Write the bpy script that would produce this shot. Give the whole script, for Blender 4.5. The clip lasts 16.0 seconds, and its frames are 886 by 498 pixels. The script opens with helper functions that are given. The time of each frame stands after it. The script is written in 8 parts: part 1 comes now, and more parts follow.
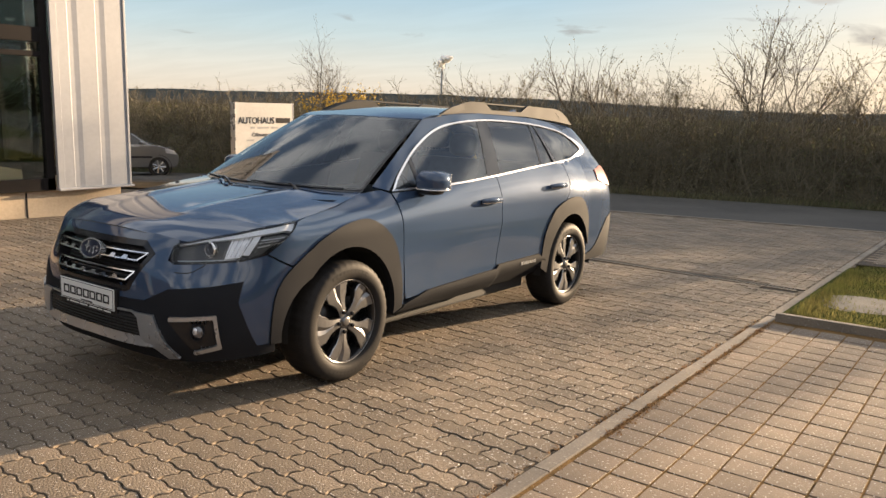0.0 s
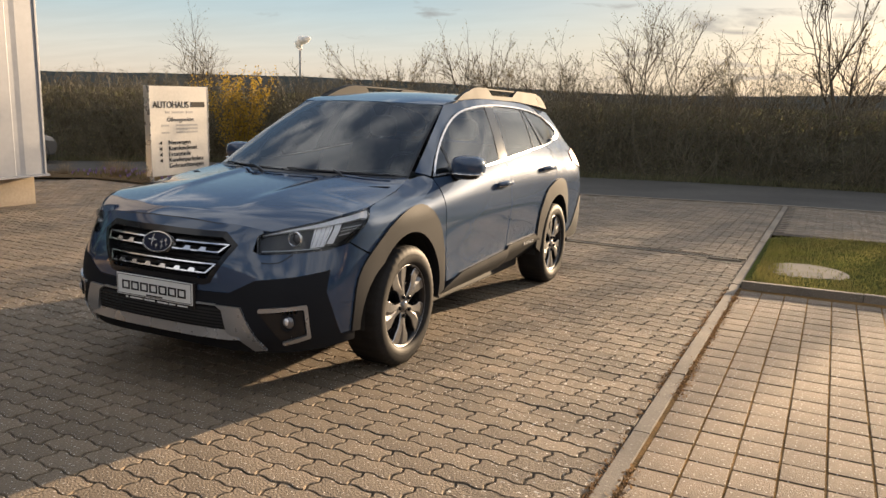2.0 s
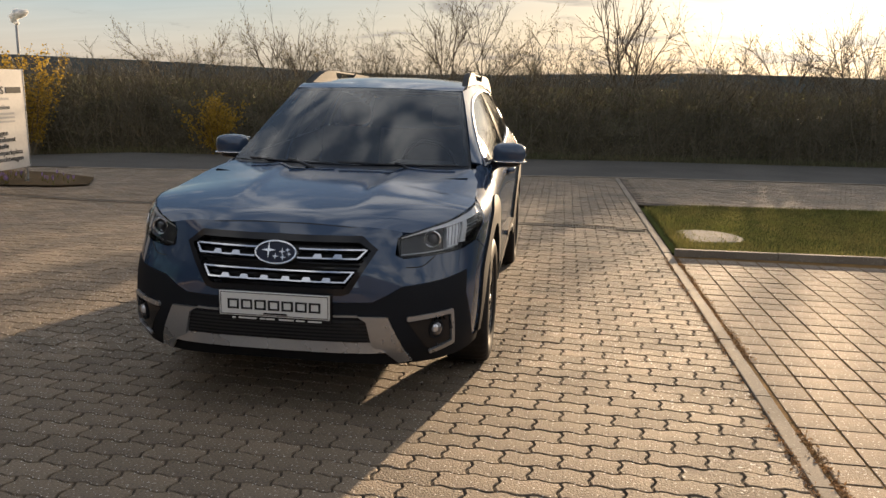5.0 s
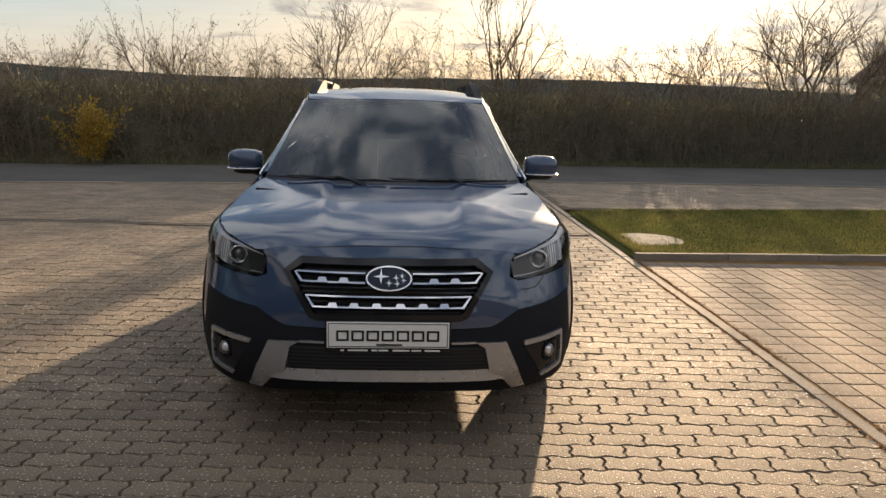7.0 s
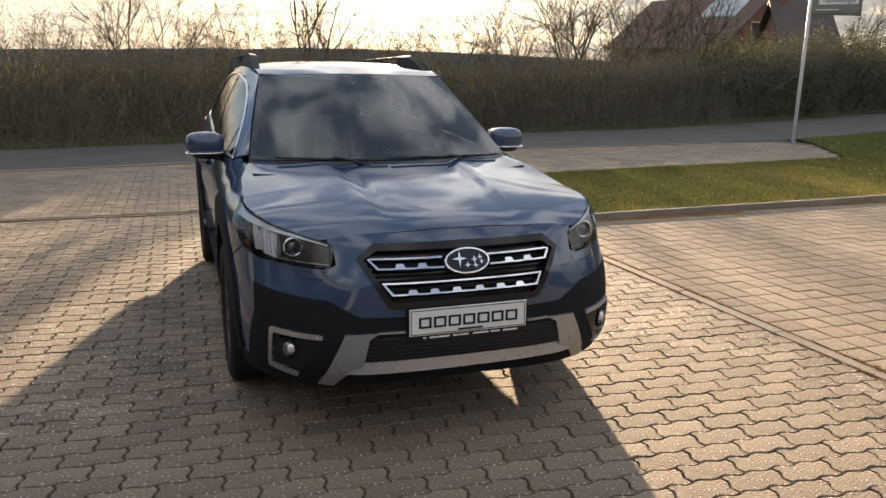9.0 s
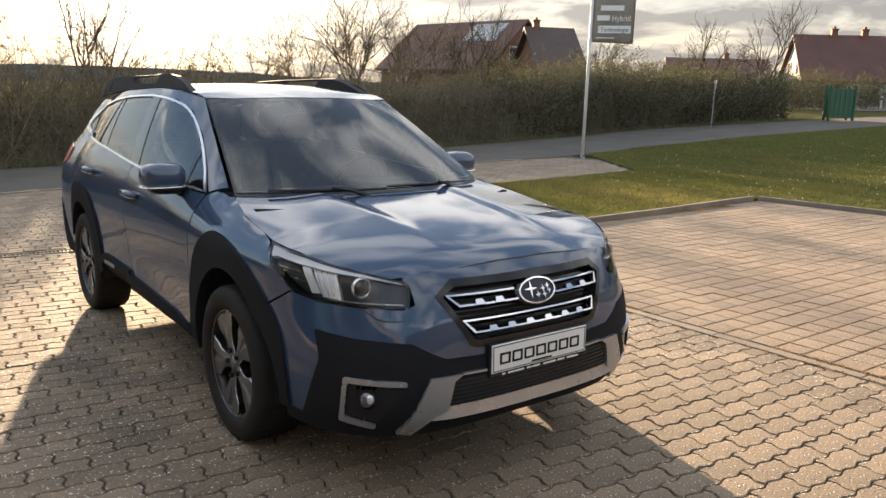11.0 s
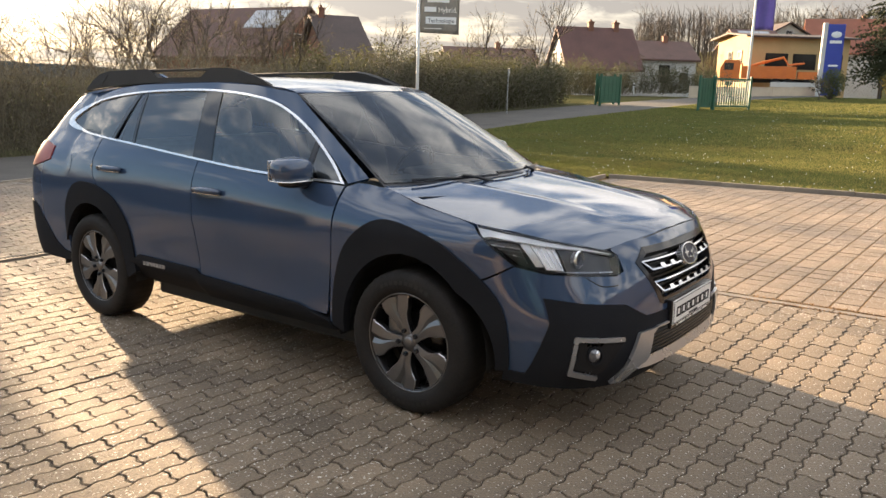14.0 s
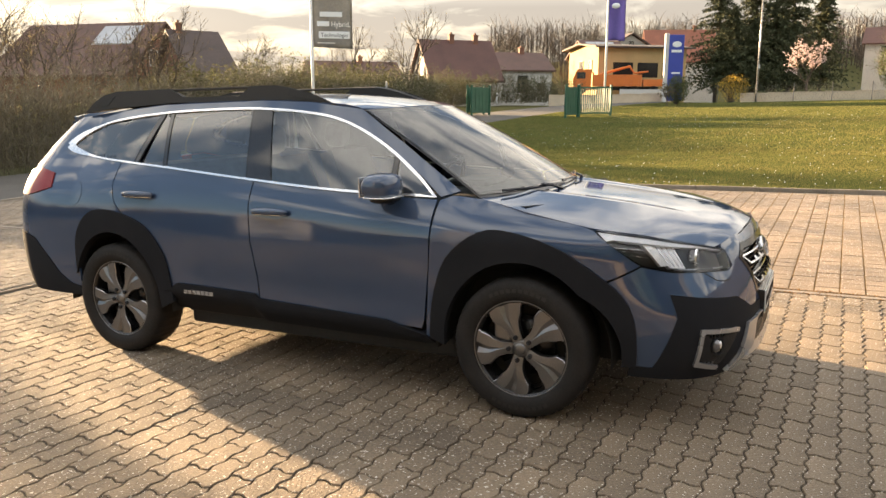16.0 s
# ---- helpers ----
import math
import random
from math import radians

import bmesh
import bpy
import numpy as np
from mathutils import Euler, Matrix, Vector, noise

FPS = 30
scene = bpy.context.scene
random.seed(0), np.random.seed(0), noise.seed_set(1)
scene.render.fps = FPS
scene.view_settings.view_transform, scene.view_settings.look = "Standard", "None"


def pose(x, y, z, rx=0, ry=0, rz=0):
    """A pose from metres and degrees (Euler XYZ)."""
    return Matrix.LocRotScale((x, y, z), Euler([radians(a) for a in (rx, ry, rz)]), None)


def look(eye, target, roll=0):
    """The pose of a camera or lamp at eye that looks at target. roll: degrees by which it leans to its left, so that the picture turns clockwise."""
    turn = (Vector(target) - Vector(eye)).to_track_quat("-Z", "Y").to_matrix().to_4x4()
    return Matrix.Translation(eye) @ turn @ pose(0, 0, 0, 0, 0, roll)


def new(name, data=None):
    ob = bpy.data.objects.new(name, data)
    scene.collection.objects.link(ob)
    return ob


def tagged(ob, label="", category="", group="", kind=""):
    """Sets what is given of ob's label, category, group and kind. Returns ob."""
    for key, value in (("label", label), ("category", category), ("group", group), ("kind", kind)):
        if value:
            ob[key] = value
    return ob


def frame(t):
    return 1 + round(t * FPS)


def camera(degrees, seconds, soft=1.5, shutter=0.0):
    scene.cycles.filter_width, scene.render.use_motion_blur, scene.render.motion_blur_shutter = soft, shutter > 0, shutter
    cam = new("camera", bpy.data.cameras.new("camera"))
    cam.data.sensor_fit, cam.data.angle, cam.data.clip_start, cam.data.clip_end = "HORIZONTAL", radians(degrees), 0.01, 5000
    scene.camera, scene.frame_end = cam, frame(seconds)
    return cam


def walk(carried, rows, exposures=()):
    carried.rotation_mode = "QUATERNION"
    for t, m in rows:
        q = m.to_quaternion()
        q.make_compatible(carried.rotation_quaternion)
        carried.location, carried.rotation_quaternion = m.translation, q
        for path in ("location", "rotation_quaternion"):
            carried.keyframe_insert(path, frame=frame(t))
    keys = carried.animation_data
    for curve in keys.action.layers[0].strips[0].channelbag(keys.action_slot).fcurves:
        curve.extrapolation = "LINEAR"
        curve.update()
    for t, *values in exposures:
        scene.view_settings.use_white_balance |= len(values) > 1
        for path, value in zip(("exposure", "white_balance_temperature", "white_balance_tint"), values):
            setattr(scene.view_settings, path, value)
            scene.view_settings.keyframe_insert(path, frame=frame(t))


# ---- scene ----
cam = camera(59.3, 16.0)
METRES, EYE, TILT, LEAN, TURN = 9.636, 1.5225, 0.0, 0.0, 36.4
ROWS = [
    (0.0, 0.0, 0.0, 0.0, 0.34, -10.51, -1.81),
    (0.5, -0.0313, -0.0021, -0.0009, -1.33, -10.6, -1.59),
    (1.0, -0.06, -0.0021, -0.0006, -3.58, -10.61, -1.5),
    (1.5, -0.0905, -0.0116, 0.0001, -7.32, -11.77, -1.41),
    (2.0, -0.115, -0.0038, -0.0008, -9.75, -11.47, -1.83),
    (2.5, -0.149, -0.0026, -0.0009, -12.86, -11.38, -1.65),
    (3.0, -0.1768, 0.0081, -0.0024, -15.49, -11.28, -2.0),
    (3.5, -0.2071, 0.0212, -0.0022, -17.73, -11.46, -2.16),
    (4.0, -0.2364, 0.0342, -0.0026, -20.78, -12.03, -1.84),
    (6.5, -0.3622, 0.1221, -0.0004, -36.32, -12.08, -1.98),
    (7.0, -0.3818, 0.1466, -0.0003, -38.57, -11.78, -1.96),
    (7.5, -0.4111, 0.1687, 0.0006, -41.52, -12.43, -1.54),
    (8.0, -0.4204, 0.195, 0.0001, -45.69, -12.35, -1.6),
    (8.5, -0.4415, 0.2196, -0.0005, -50.78, -12.61, -1.82),
    (9.0, -0.4628, 0.2432, -0.0014, -55.05, -13.47, -1.31),
    (9.5, -0.4763, 0.2712, -0.0015, -59.88, -13.01, -1.45),
    (12.0, -0.5363, 0.4162, -0.0025, -77.85, -12.32, -1.7),
    (12.5, -0.555, 0.442, -0.0019, -80.15, -12.77, -1.86),
    (13.0, -0.5574, 0.4711, -0.0026, -82.83, -12.28, -2.29),
    (13.5, -0.5711, 0.5045, -0.0028, -86.32, -12.57, -2.16),
    (14.0, -0.5737, 0.5339, -0.0037, -88.76, -12.04, -1.52),
    (14.5, -0.5788, 0.5652, -0.0033, -91.66, -11.28, -0.8),
    (15.0, -0.5798, 0.5948, -0.0055, -94.33, -11.43, -0.44),
    (15.5, -0.5726, 0.623, -0.0055, -96.15, -11.11, -0.35),
    (16.0, -0.5725, 0.6557, -0.0054, -99.24, -10.96, -0.17),
]
walk(cam, [(t, pose(0, 0, EYE, TILT, LEAN, TURN) @ pose(METRES * x, METRES * y, METRES * z, 90 + pitch, roll, yaw)) for t, x, y, z, yaw, pitch, roll in ROWS],
     exposures=[(0.0, 2.4, 6500, 10), (2.0, 2.25, 6500, 10), (3.5, 2.1, 6500, 10), (5.0, 2.05, 6500, 10), (7.0, 2.22, 6500, 10), (9.5, 2.7, 6350, 10), (12.5, 3.05, 6500, 10), (14.5, 3.25, 6800, 10), (16.0, 3.4, 7300, 10)])

# ---- sky, sun ----
HAZE = 4.1  # brightness of the high haze
SUN_AZ, SUN_EL = 15.5, 8.0  # degrees from +y towards +x, and above the horizon


def link(tree, a, b):
    tree.links.new(a, b)


world = bpy.data.worlds.new("sky")
scene.world = world
world.use_nodes = True
wt = world.node_tree
wn = wt.nodes
wn.clear()
sky = wn.new("ShaderNodeTexSky")
sky.sky_type = "NISHITA"
sky.sun_disc = False
sky.sun_elevation, sky.sun_rotation = radians(SUN_EL), radians(SUN_AZ)
sky.altitude, sky.air_density, sky.dust_density, sky.ozone_density = 300, 1.0, 2.2, 1.0
tc = wn.new("ShaderNodeTexCoord")
sep = wn.new("ShaderNodeSeparateXYZ")
link(wt, tc.outputs["Generated"], sep.inputs[0])


def wmath(op, a, b=None):
    n = wn.new("ShaderNodeMath")
    n.operation = op
    for i, v in enumerate((a, b)):
        if v is None:
            continue
        if isinstance(v, (int, float)):
            n.inputs[i].default_value = v
        else:
            link(wt, v, n.inputs[i])
    return n.outputs[0]


# clouds on a flat layer: bands that flatten towards the horizon
height = wmath("ADD", wmath("MAXIMUM", sep.outputs[2], 0.0), 0.09)
cx, cy = wmath("DIVIDE", sep.outputs[0], height), wmath("DIVIDE", sep.outputs[1], height)
comb = wn.new("ShaderNodeCombineXYZ")
link(wt, cx, comb.inputs[0])
link(wt, cy, comb.inputs[1])
cn = wn.new("ShaderNodeTexNoise")
cn.inputs["Scale"].default_value, cn.inputs["Detail"].default_value, cn.inputs["Roughness"].default_value = 1.5, 7, 0.55
cn.inputs["Distortion"].default_value = 0.5
grow = wn.new("ShaderNodeVectorMath")
grow.operation = "SCALE"
link(wt, comb.outputs[0], grow.inputs[0])
link(wt, wmath("ADD", wmath("MULTIPLY", wmath("MAXIMUM", sep.outputs[2], 0.0), 1.9), 1.0), grow.inputs[3])
link(wt, grow.outputs[0], cn.inputs["Vector"])
# thin high haze over the clear sky: cream low down, pale blue above
ramp = wn.new("ShaderNodeValToRGB")
link(wt, sep.outputs[2], ramp.inputs[0])
cr = ramp.color_ramp
cr.elements[0].position, cr.elements[0].color = 0.0, (0.80, 0.655, 0.48, 1)
cr.elements[1].position, cr.elements[1].color = 0.75, (0.29, 0.36, 0.49, 1)
for at, c in ((0.07, (0.8, 0.71, 0.57, 1)), (0.16, (0.52, 0.59, 0.64, 1)), (0.32, (0.29, 0.39, 0.55, 1))):
    el_ = cr.elements.new(at)
    el_.color = c
gain = wn.new("ShaderNodeVectorMath")
gain.operation = "SCALE"
gain.inputs[3].default_value = HAZE
# long bright and dull streaks in the haze
stretch = wn.new("ShaderNodeVectorMath")
stretch.operation = "MULTIPLY"
stretch.inputs[1].default_value = (0.9, 2.6, 1.0)
link(wt, comb.outputs[0], stretch.inputs[0])
sn = wn.new("ShaderNodeTexNoise")
sn.inputs["Scale"].default_value, sn.inputs["Detail"].default_value, sn.inputs["Roughness"].default_value, sn.inputs["Distortion"].default_value = 1.1, 6, 0.55, 0.8
link(wt, stretch.outputs[0], sn.inputs["Vector"])
streak = wn.new("ShaderNodeMapRange")
streak.inputs[1].default_value, streak.inputs[2].default_value, streak.inputs[3].default_value, streak.inputs[4].default_value = 0.35, 0.65, 0.97, 1.03
link(wt, sn.outputs[0], streak.inputs[0])
lit = wn.new("ShaderNodeVectorMath")
lit.operation = "SCALE"
# clear pale blue away from the sun
clear = wn.new("ShaderNodeValToRGB")
link(wt, sep.outputs[2], clear.inputs[0])
cc = clear.color_ramp
cc.elements[0].position, cc.elements[0].color = 0.0, (0.86, 0.72, 0.56, 1)
cc.elements[1].position, cc.elements[1].color = 0.75, (0.29, 0.36, 0.49, 1)
for at, c in ((0.04, (0.78, 0.75, 0.66, 1)), (0.085, (0.57, 0.68, 0.70, 1)), (0.15, (0.36, 0.55, 0.69, 1)), (0.35, (0.24, 0.37, 0.56, 1))):
    el_ = cc.elements.new(at)
    el_.color = c
away = wn.new("ShaderNodeMapRange")
away.inputs[1].default_value, away.inputs[2].default_value = -0.05, -0.5
link(wt, sep.outputs[0], away.inputs[0])
tint = wn.new("ShaderNodeMix")
tint.data_type = "RGBA"
link(wt, away.outputs[0], tint.inputs[0])
link(wt, ramp.outputs[0], tint.inputs[6])
link(wt, clear.outputs[0], tint.inputs[7])
link(wt, tint.outputs[2], lit.inputs[0])
link(wt, streak.outputs[0], lit.inputs[3])
link(wt, lit.outputs[0], gain.inputs[0])
hazy = wn.new("ShaderNodeMix")
hazy.data_type = "RGBA"
hazy.inputs[0].default_value = 0.95
link(wt, sky.outputs[0], hazy.inputs[6])
link(wt, gain.outputs[0], hazy.inputs[7])
# clouds, thicker towards the east
eastward = wmath("ADD", sep.outputs[0], -0.35)
east = wmath("ADD", wmath("MULTIPLY", wmath("MINIMUM", wmath("MULTIPLY", eastward, 0.22), wmath("MULTIPLY", eastward, 0.2)), wmath("MAXIMUM", wmath("SUBTRACT", 1.0, wmath("MULTIPLY", sep.outputs[2], 1.7)), 0.0)), wmath("MULTIPLY", wmath("MINIMUM", sep.outputs[2], 0.6), 0.05))
cover = wn.new("ShaderNodeMapRange")
cover.inputs[1].default_value, cover.inputs[2].default_value = 0.46, 0.62
link(wt, wmath("ADD", cn.outputs[0], east), cover.inputs[0])
mixc = wn.new("ShaderNodeMix")
mixc.data_type = "RGBA"
link(wt, wmath("MULTIPLY", cover.outputs[0], 0.85), mixc.inputs[0])
link(wt, hazy.outputs[2], mixc.inputs[6])
# clouds are grey near the horizon, bright above it and softer overhead
tone = wn.new("ShaderNodeValToRGB")
link(wt, sep.outputs[2], tone.inputs[0])
tr_ = tone.color_ramp
tr_.elements[0].position, tr_.elements[0].color = 0.11, (0.17, 0.158, 0.15, 1)
tr_.elements[1].position, tr_.elements[1].color = 0.72, (0.74, 0.75, 0.76, 1)
el_ = tr_.elements.new(0.25)
el_.color = (1.0, 0.95, 0.88, 1)
el_ = tr_.elements.new(0.4)
el_.color = (0.9, 0.87, 0.82, 1)
cloud = wn.new("ShaderNodeVectorMath")
cloud.operation = "SCALE"
cloud.inputs[3].default_value = 8.0
link(wt, tone.outputs[0], cloud.inputs[0])
link(wt, cloud.outputs[0], mixc.inputs[7])
# bright veil round the low sun
toward = wn.new("ShaderNodeVectorMath")
toward.operation = "DOT_PRODUCT"
link(wt, tc.outputs["Generated"], toward.inputs[0])
toward.inputs[1].default_value = (math.sin(radians(SUN_AZ)) * math.cos(radians(SUN_EL)), math.cos(radians(SUN_AZ)) * math.cos(radians(SUN_EL)), math.sin(radians(SUN_EL)))
veil = wmath("ADD", wmath("MULTIPLY", wmath("POWER", wmath("MAXIMUM", toward.outputs["Value"], 0.0), 14.0), 1.3), wmath("MULTIPLY", wmath("POWER", wmath("MAXIMUM", toward.outputs["Value"], 0.0), 150.0), 5.0))
warm = wn.new("ShaderNodeVectorMath")
warm.operation = "SCALE"
warm.inputs[0].default_value = (1.0, 0.9, 0.74)
link(wt, veil, warm.inputs[3])
glow = wn.new("ShaderNodeVectorMath")
glow.operation = "ADD"
# the eastern sky, away from the sun, is duller
dull = wn.new("ShaderNodeMapRange")
dull.inputs[1].default_value, dull.inputs[2].default_value, dull.inputs[3].default_value, dull.inputs[4].default_value = 0.35, 0.95, 1.0, 0.8
link(wt, sep.outputs[0], dull.inputs[0])
dim = wn.new("ShaderNodeVectorMath")
dim.operation = "SCALE"
link(wt, mixc.outputs[2], dim.inputs[0])
link(wt, dull.outputs[0], dim.inputs[3])
link(wt, dim.outputs[0], glow.inputs[0])
link(wt, warm.outputs[0], glow.inputs[1])
bg = wn.new("ShaderNodeBackground")
bg.inputs[1].default_value = 0.05
link(wt, glow.outputs[0], bg.inputs[0])
wo = wn.new("ShaderNodeOutputWorld")
link(wt, bg.outputs[0], wo.inputs[0])

sun = new("sun", bpy.data.lights.new("sun", "SUN"))
sun.data.energy, sun.data.angle, sun.data.color = 4.05, radians(0.9), (1.0, 0.73, 0.46)
az, el = radians(SUN_AZ), radians(SUN_EL)
to_sun = Vector((math.sin(az) * math.cos(el), math.cos(az) * math.cos(el), math.sin(el)))
sun.matrix_world = look(to_sun * 50, (0, 0, 0))

# ---- materials ----
def material(name, a, b=None, rough=0.6, metal=0.0, scale=8.0, bump=0.0, bump_scale=60.0, coat=0.0, fine=None, random_tint=0.0, island=False, spec=0.5, fleck=0.0, coat_ior=1.72, coat_rough=0.035):
    """A surface of two colours mixed by coarse and fine noise, with fine relief."""
    m = bpy.data.materials.new(name)
    m.use_nodes = True
    t, n = m.node_tree, m.node_tree.nodes
    p = n["Principled BSDF"]
    p.inputs["Roughness"].default_value, p.inputs["Metallic"].default_value = rough, metal
    p.inputs["Coat Weight"].default_value, p.inputs["Coat Roughness"].default_value = coat, coat_rough
    p.inputs["Specular IOR Level"].default_value, p.inputs["Coat IOR"].default_value = spec, coat_ior
    p.inputs["Base Color"].default_value = (*a, 1)
    m.diffuse_color = (*a, 1)
    co = n.new("ShaderNodeTexCoord")
    if b:
        big, small = n.new("ShaderNodeTexNoise"), n.new("ShaderNodeTexNoise")
        big.inputs["Scale"].default_value, big.inputs["Detail"].default_value = scale, 3
        small.inputs["Scale"].default_value, small.inputs["Detail"].default_value = fine or scale * 14, 2
        link(t, co.outputs["Object"], big.inputs["Vector"])
        link(t, co.outputs["Object"], small.inputs["Vector"])
        s = n.new("ShaderNodeMath")
        s.operation = "MULTIPLY_ADD"
        s.inputs[1].default_value = 0.5
        h = n.new("ShaderNodeMath")
        h.operation = "MULTIPLY"
        h.inputs[1].default_value = 0.5
        link(t, small.outputs[0], h.inputs[0])
        link(t, big.outputs[0], s.inputs[0])
        link(t, h.outputs[0], s.inputs[2])
        r = n.new("ShaderNodeMapRange")
        r.inputs[1].default_value, r.inputs[2].default_value = 0.36, 0.64
        link(t, s.outputs[0], r.inputs[0])
        x = n.new("ShaderNodeMix")
        x.data_type = "RGBA"
        x.inputs[6].default_value, x.inputs[7].default_value = (*a, 1), (*b, 1)
        link(t, r.outputs[0], x.inputs[0])
        out = x.outputs[2]
        if fleck:
            # pale grains of stone in the concrete
            vo, fr = n.new("ShaderNodeTexNoise"), n.new("ShaderNodeMapRange")
            vo.inputs["Scale"].default_value, vo.inputs["Detail"].default_value = 64, 2
            link(t, co.outputs["Object"], vo.inputs["Vector"])
            fr.inputs[1].default_value, fr.inputs[2].default_value, fr.inputs[3].default_value, fr.inputs[4].default_value = 0.63, 0.69, 0.0, fleck
            link(t, vo.outputs[0], fr.inputs[0])
            fx = n.new("ShaderNodeMix")
            fx.data_type = "RGBA"
            fx.inputs[7].default_value = (0.62, 0.57, 0.5, 1)
            link(t, fr.outputs[0], fx.inputs[0])
            link(t, out, fx.inputs[6])
            out = fx.outputs[2]
        if random_tint:
            if island:
                g = n.new("ShaderNodeNewGeometry")
                rnd = g.outputs["Random Per Island"]
            else:
                g = n.new("ShaderNodeObjectInfo")
                rnd = g.outputs["Random"]
            v = n.new("ShaderNodeMapRange")
            v.inputs[3].default_value, v.inputs[4].default_value = 1 - random_tint, 1 + random_tint
            link(t, rnd, v.inputs[0])
            hs = n.new("ShaderNodeHueSaturation")
            link(t, v.outputs[0], hs.inputs["Value"])
            link(t, out, hs.inputs["Color"])
            out = hs.outputs[0]
        link(t, out, p.inputs["Base Color"])
        rr = n.new("ShaderNodeMapRange")
        rr.inputs[3].default_value, rr.inputs[4].default_value = max(0, rough - 0.06), min(1, rough + 0.06)
        link(t, big.outputs[0], rr.inputs[0])
        link(t, rr.outputs[0], p.inputs["Roughness"])
    if bump:
        bn, bu = n.new("ShaderNodeTexNoise"), n.new("ShaderNodeBump")
        bn.inputs["Scale"].default_value, bn.inputs["Detail"].default_value = bump_scale, 4
        bu.inputs["Strength"].default_value, bu.inputs["Distance"].default_value = min(1, bump * 60), bump
        link(t, co.outputs["Object"], bn.inputs["Vector"])
        link(t, bn.outputs[0], bu.inputs["Height"])
        link(t, bu.outputs[0], p.inputs["Normal"])
    return m


def glass(name, tint, see=0.5, ior=1.6):
    """Tinted pane: a clear gloss over a filter that lets part of the light through."""
    m = bpy.data.materials.new(name)
    m.use_nodes = True
    t, n = m.node_tree, m.node_tree.nodes
    n.clear()
    out, mix, tr, gl, fr = (n.new("ShaderNode" + k) for k in ("OutputMaterial", "MixShader", "BsdfTransparent", "BsdfGlossy", "Fresnel"))
    tr.inputs[0].default_value = (*[c * see for c in tint], 1)
    gl.inputs["Roughness"].default_value = 0.02
    fr.inputs[0].default_value = ior
    link(t, fr.outputs[0], mix.inputs[0])
    link(t, tr.outputs[0], mix.inputs[1])
    link(t, gl.outputs[0], mix.inputs[2])
    link(t, mix.outputs[0], out.inputs[0])
    return m


M = {}
M["paver"] = material("wave_paver_concrete", (0.23, 0.172, 0.115), (0.108, 0.084, 0.06), 0.85, scale=2.2, fine=95, bump=0.012, bump_scale=95, random_tint=0.17, fleck=0.85)
M["paver_far"] = material("wave_paver_far_concrete", (0.23, 0.172, 0.115), (0.108, 0.084, 0.06), 0.85, scale=2.2, fine=95, bump=0.012, bump_scale=95, random_tint=0.17, island=True, fleck=0.85)
M["slab"] = material("square_paver_concrete", (0.25, 0.181, 0.122), (0.138, 0.103, 0.073), 0.85, scale=1.6, fine=130, bump=0.011, bump_scale=120, random_tint=0.13, fleck=0.85)
M["slab_far"] = material("square_paver_concrete_joined", (0.25, 0.181, 0.122), (0.138, 0.103, 0.073), 0.85, scale=1.6, fine=130, bump=0.011, bump_scale=120, random_tint=0.13, island=True, fleck=0.85)
M["joint"] = material("joint_soil", (0.03, 0.022, 0.014), (0.058, 0.04, 0.023), 0.95, scale=6, fine=120, bump=0.006, bump_scale=180)
M["kerb"] = material("kerb_concrete", (0.25, 0.205, 0.155), (0.15, 0.125, 0.1), 0.9, scale=3, fine=120, bump=0.006, bump_scale=120, random_tint=0.1, fleck=0.3)
M["asphalt"] = material("asphalt", (0.092, 0.084, 0.075), (0.06, 0.056, 0.051), 0.9, scale=0.8, fine=90, bump=0.005, bump_scale=160, spec=0.2)
M["soil"] = material("soil", (0.09, 0.082, 0.04), (0.06, 0.062, 0.026), 0.95, scale=0.7, fine=20, spec=0.0)
M["bedsoil"] = material("bare_bed_soil", (0.13, 0.095, 0.06), (0.075, 0.056, 0.036), 0.95, scale=1.4, fine=22, bump=0.02, bump_scale=30, spec=0.0)
M["turf"] = material("turf_soil", (0.075, 0.085, 0.026), (0.05, 0.052, 0.02), 0.95, scale=0.9, fine=25, spec=0.0)
M["grass"] = material("grass_blade", (0.125, 0.135, 0.04), (0.185, 0.16, 0.062), 0.9, scale=0.35, fine=4, random_tint=0.28, island=True, spec=0.1)
M["paint"] = material("blue_grey_metallic_paint", (0.033, 0.056, 0.104), (0.029, 0.05, 0.094), 0.42, metal=0.08, scale=2, fine=900, coat=1.0, spec=0.0, coat_ior=1.62, coat_rough=0.06)
M["clad"] = material("black_textured_plastic", (0.013, 0.014, 0.017), (0.018, 0.019, 0.022), 0.65, scale=4, fine=300, bump=0.0006, bump_scale=700, spec=0.05)
M["black"] = material("gloss_black_plastic", (0.012, 0.012, 0.014), (0.016, 0.016, 0.018), 0.13, scale=4, fine=200, spec=0.3)
M["dark"] = material("underbody_black", (0.012, 0.012, 0.012), (0.02, 0.02, 0.02), 0.8, scale=5)
M["chrome"] = material("satin_chrome", (0.78, 0.78, 0.79), (0.72, 0.72, 0.73), 0.18, metal=0.78, scale=6)
M["barchrome"] = material("dark_bright_chrome", (0.6, 0.6, 0.62), (0.55, 0.55, 0.57), 0.12, metal=1.0, scale=6)
M["silver"] = material("silver_painted_plastic", (0.38, 0.39, 0.41), (0.34, 0.35, 0.37), 0.28, metal=0.7, scale=8)
M["tyre"] = material("tyre_rubber", (0.018, 0.0175, 0.0175), (0.028, 0.026, 0.025), 0.6, scale=9, fine=120, bump=0.001, bump_scale=200, spec=0.08)
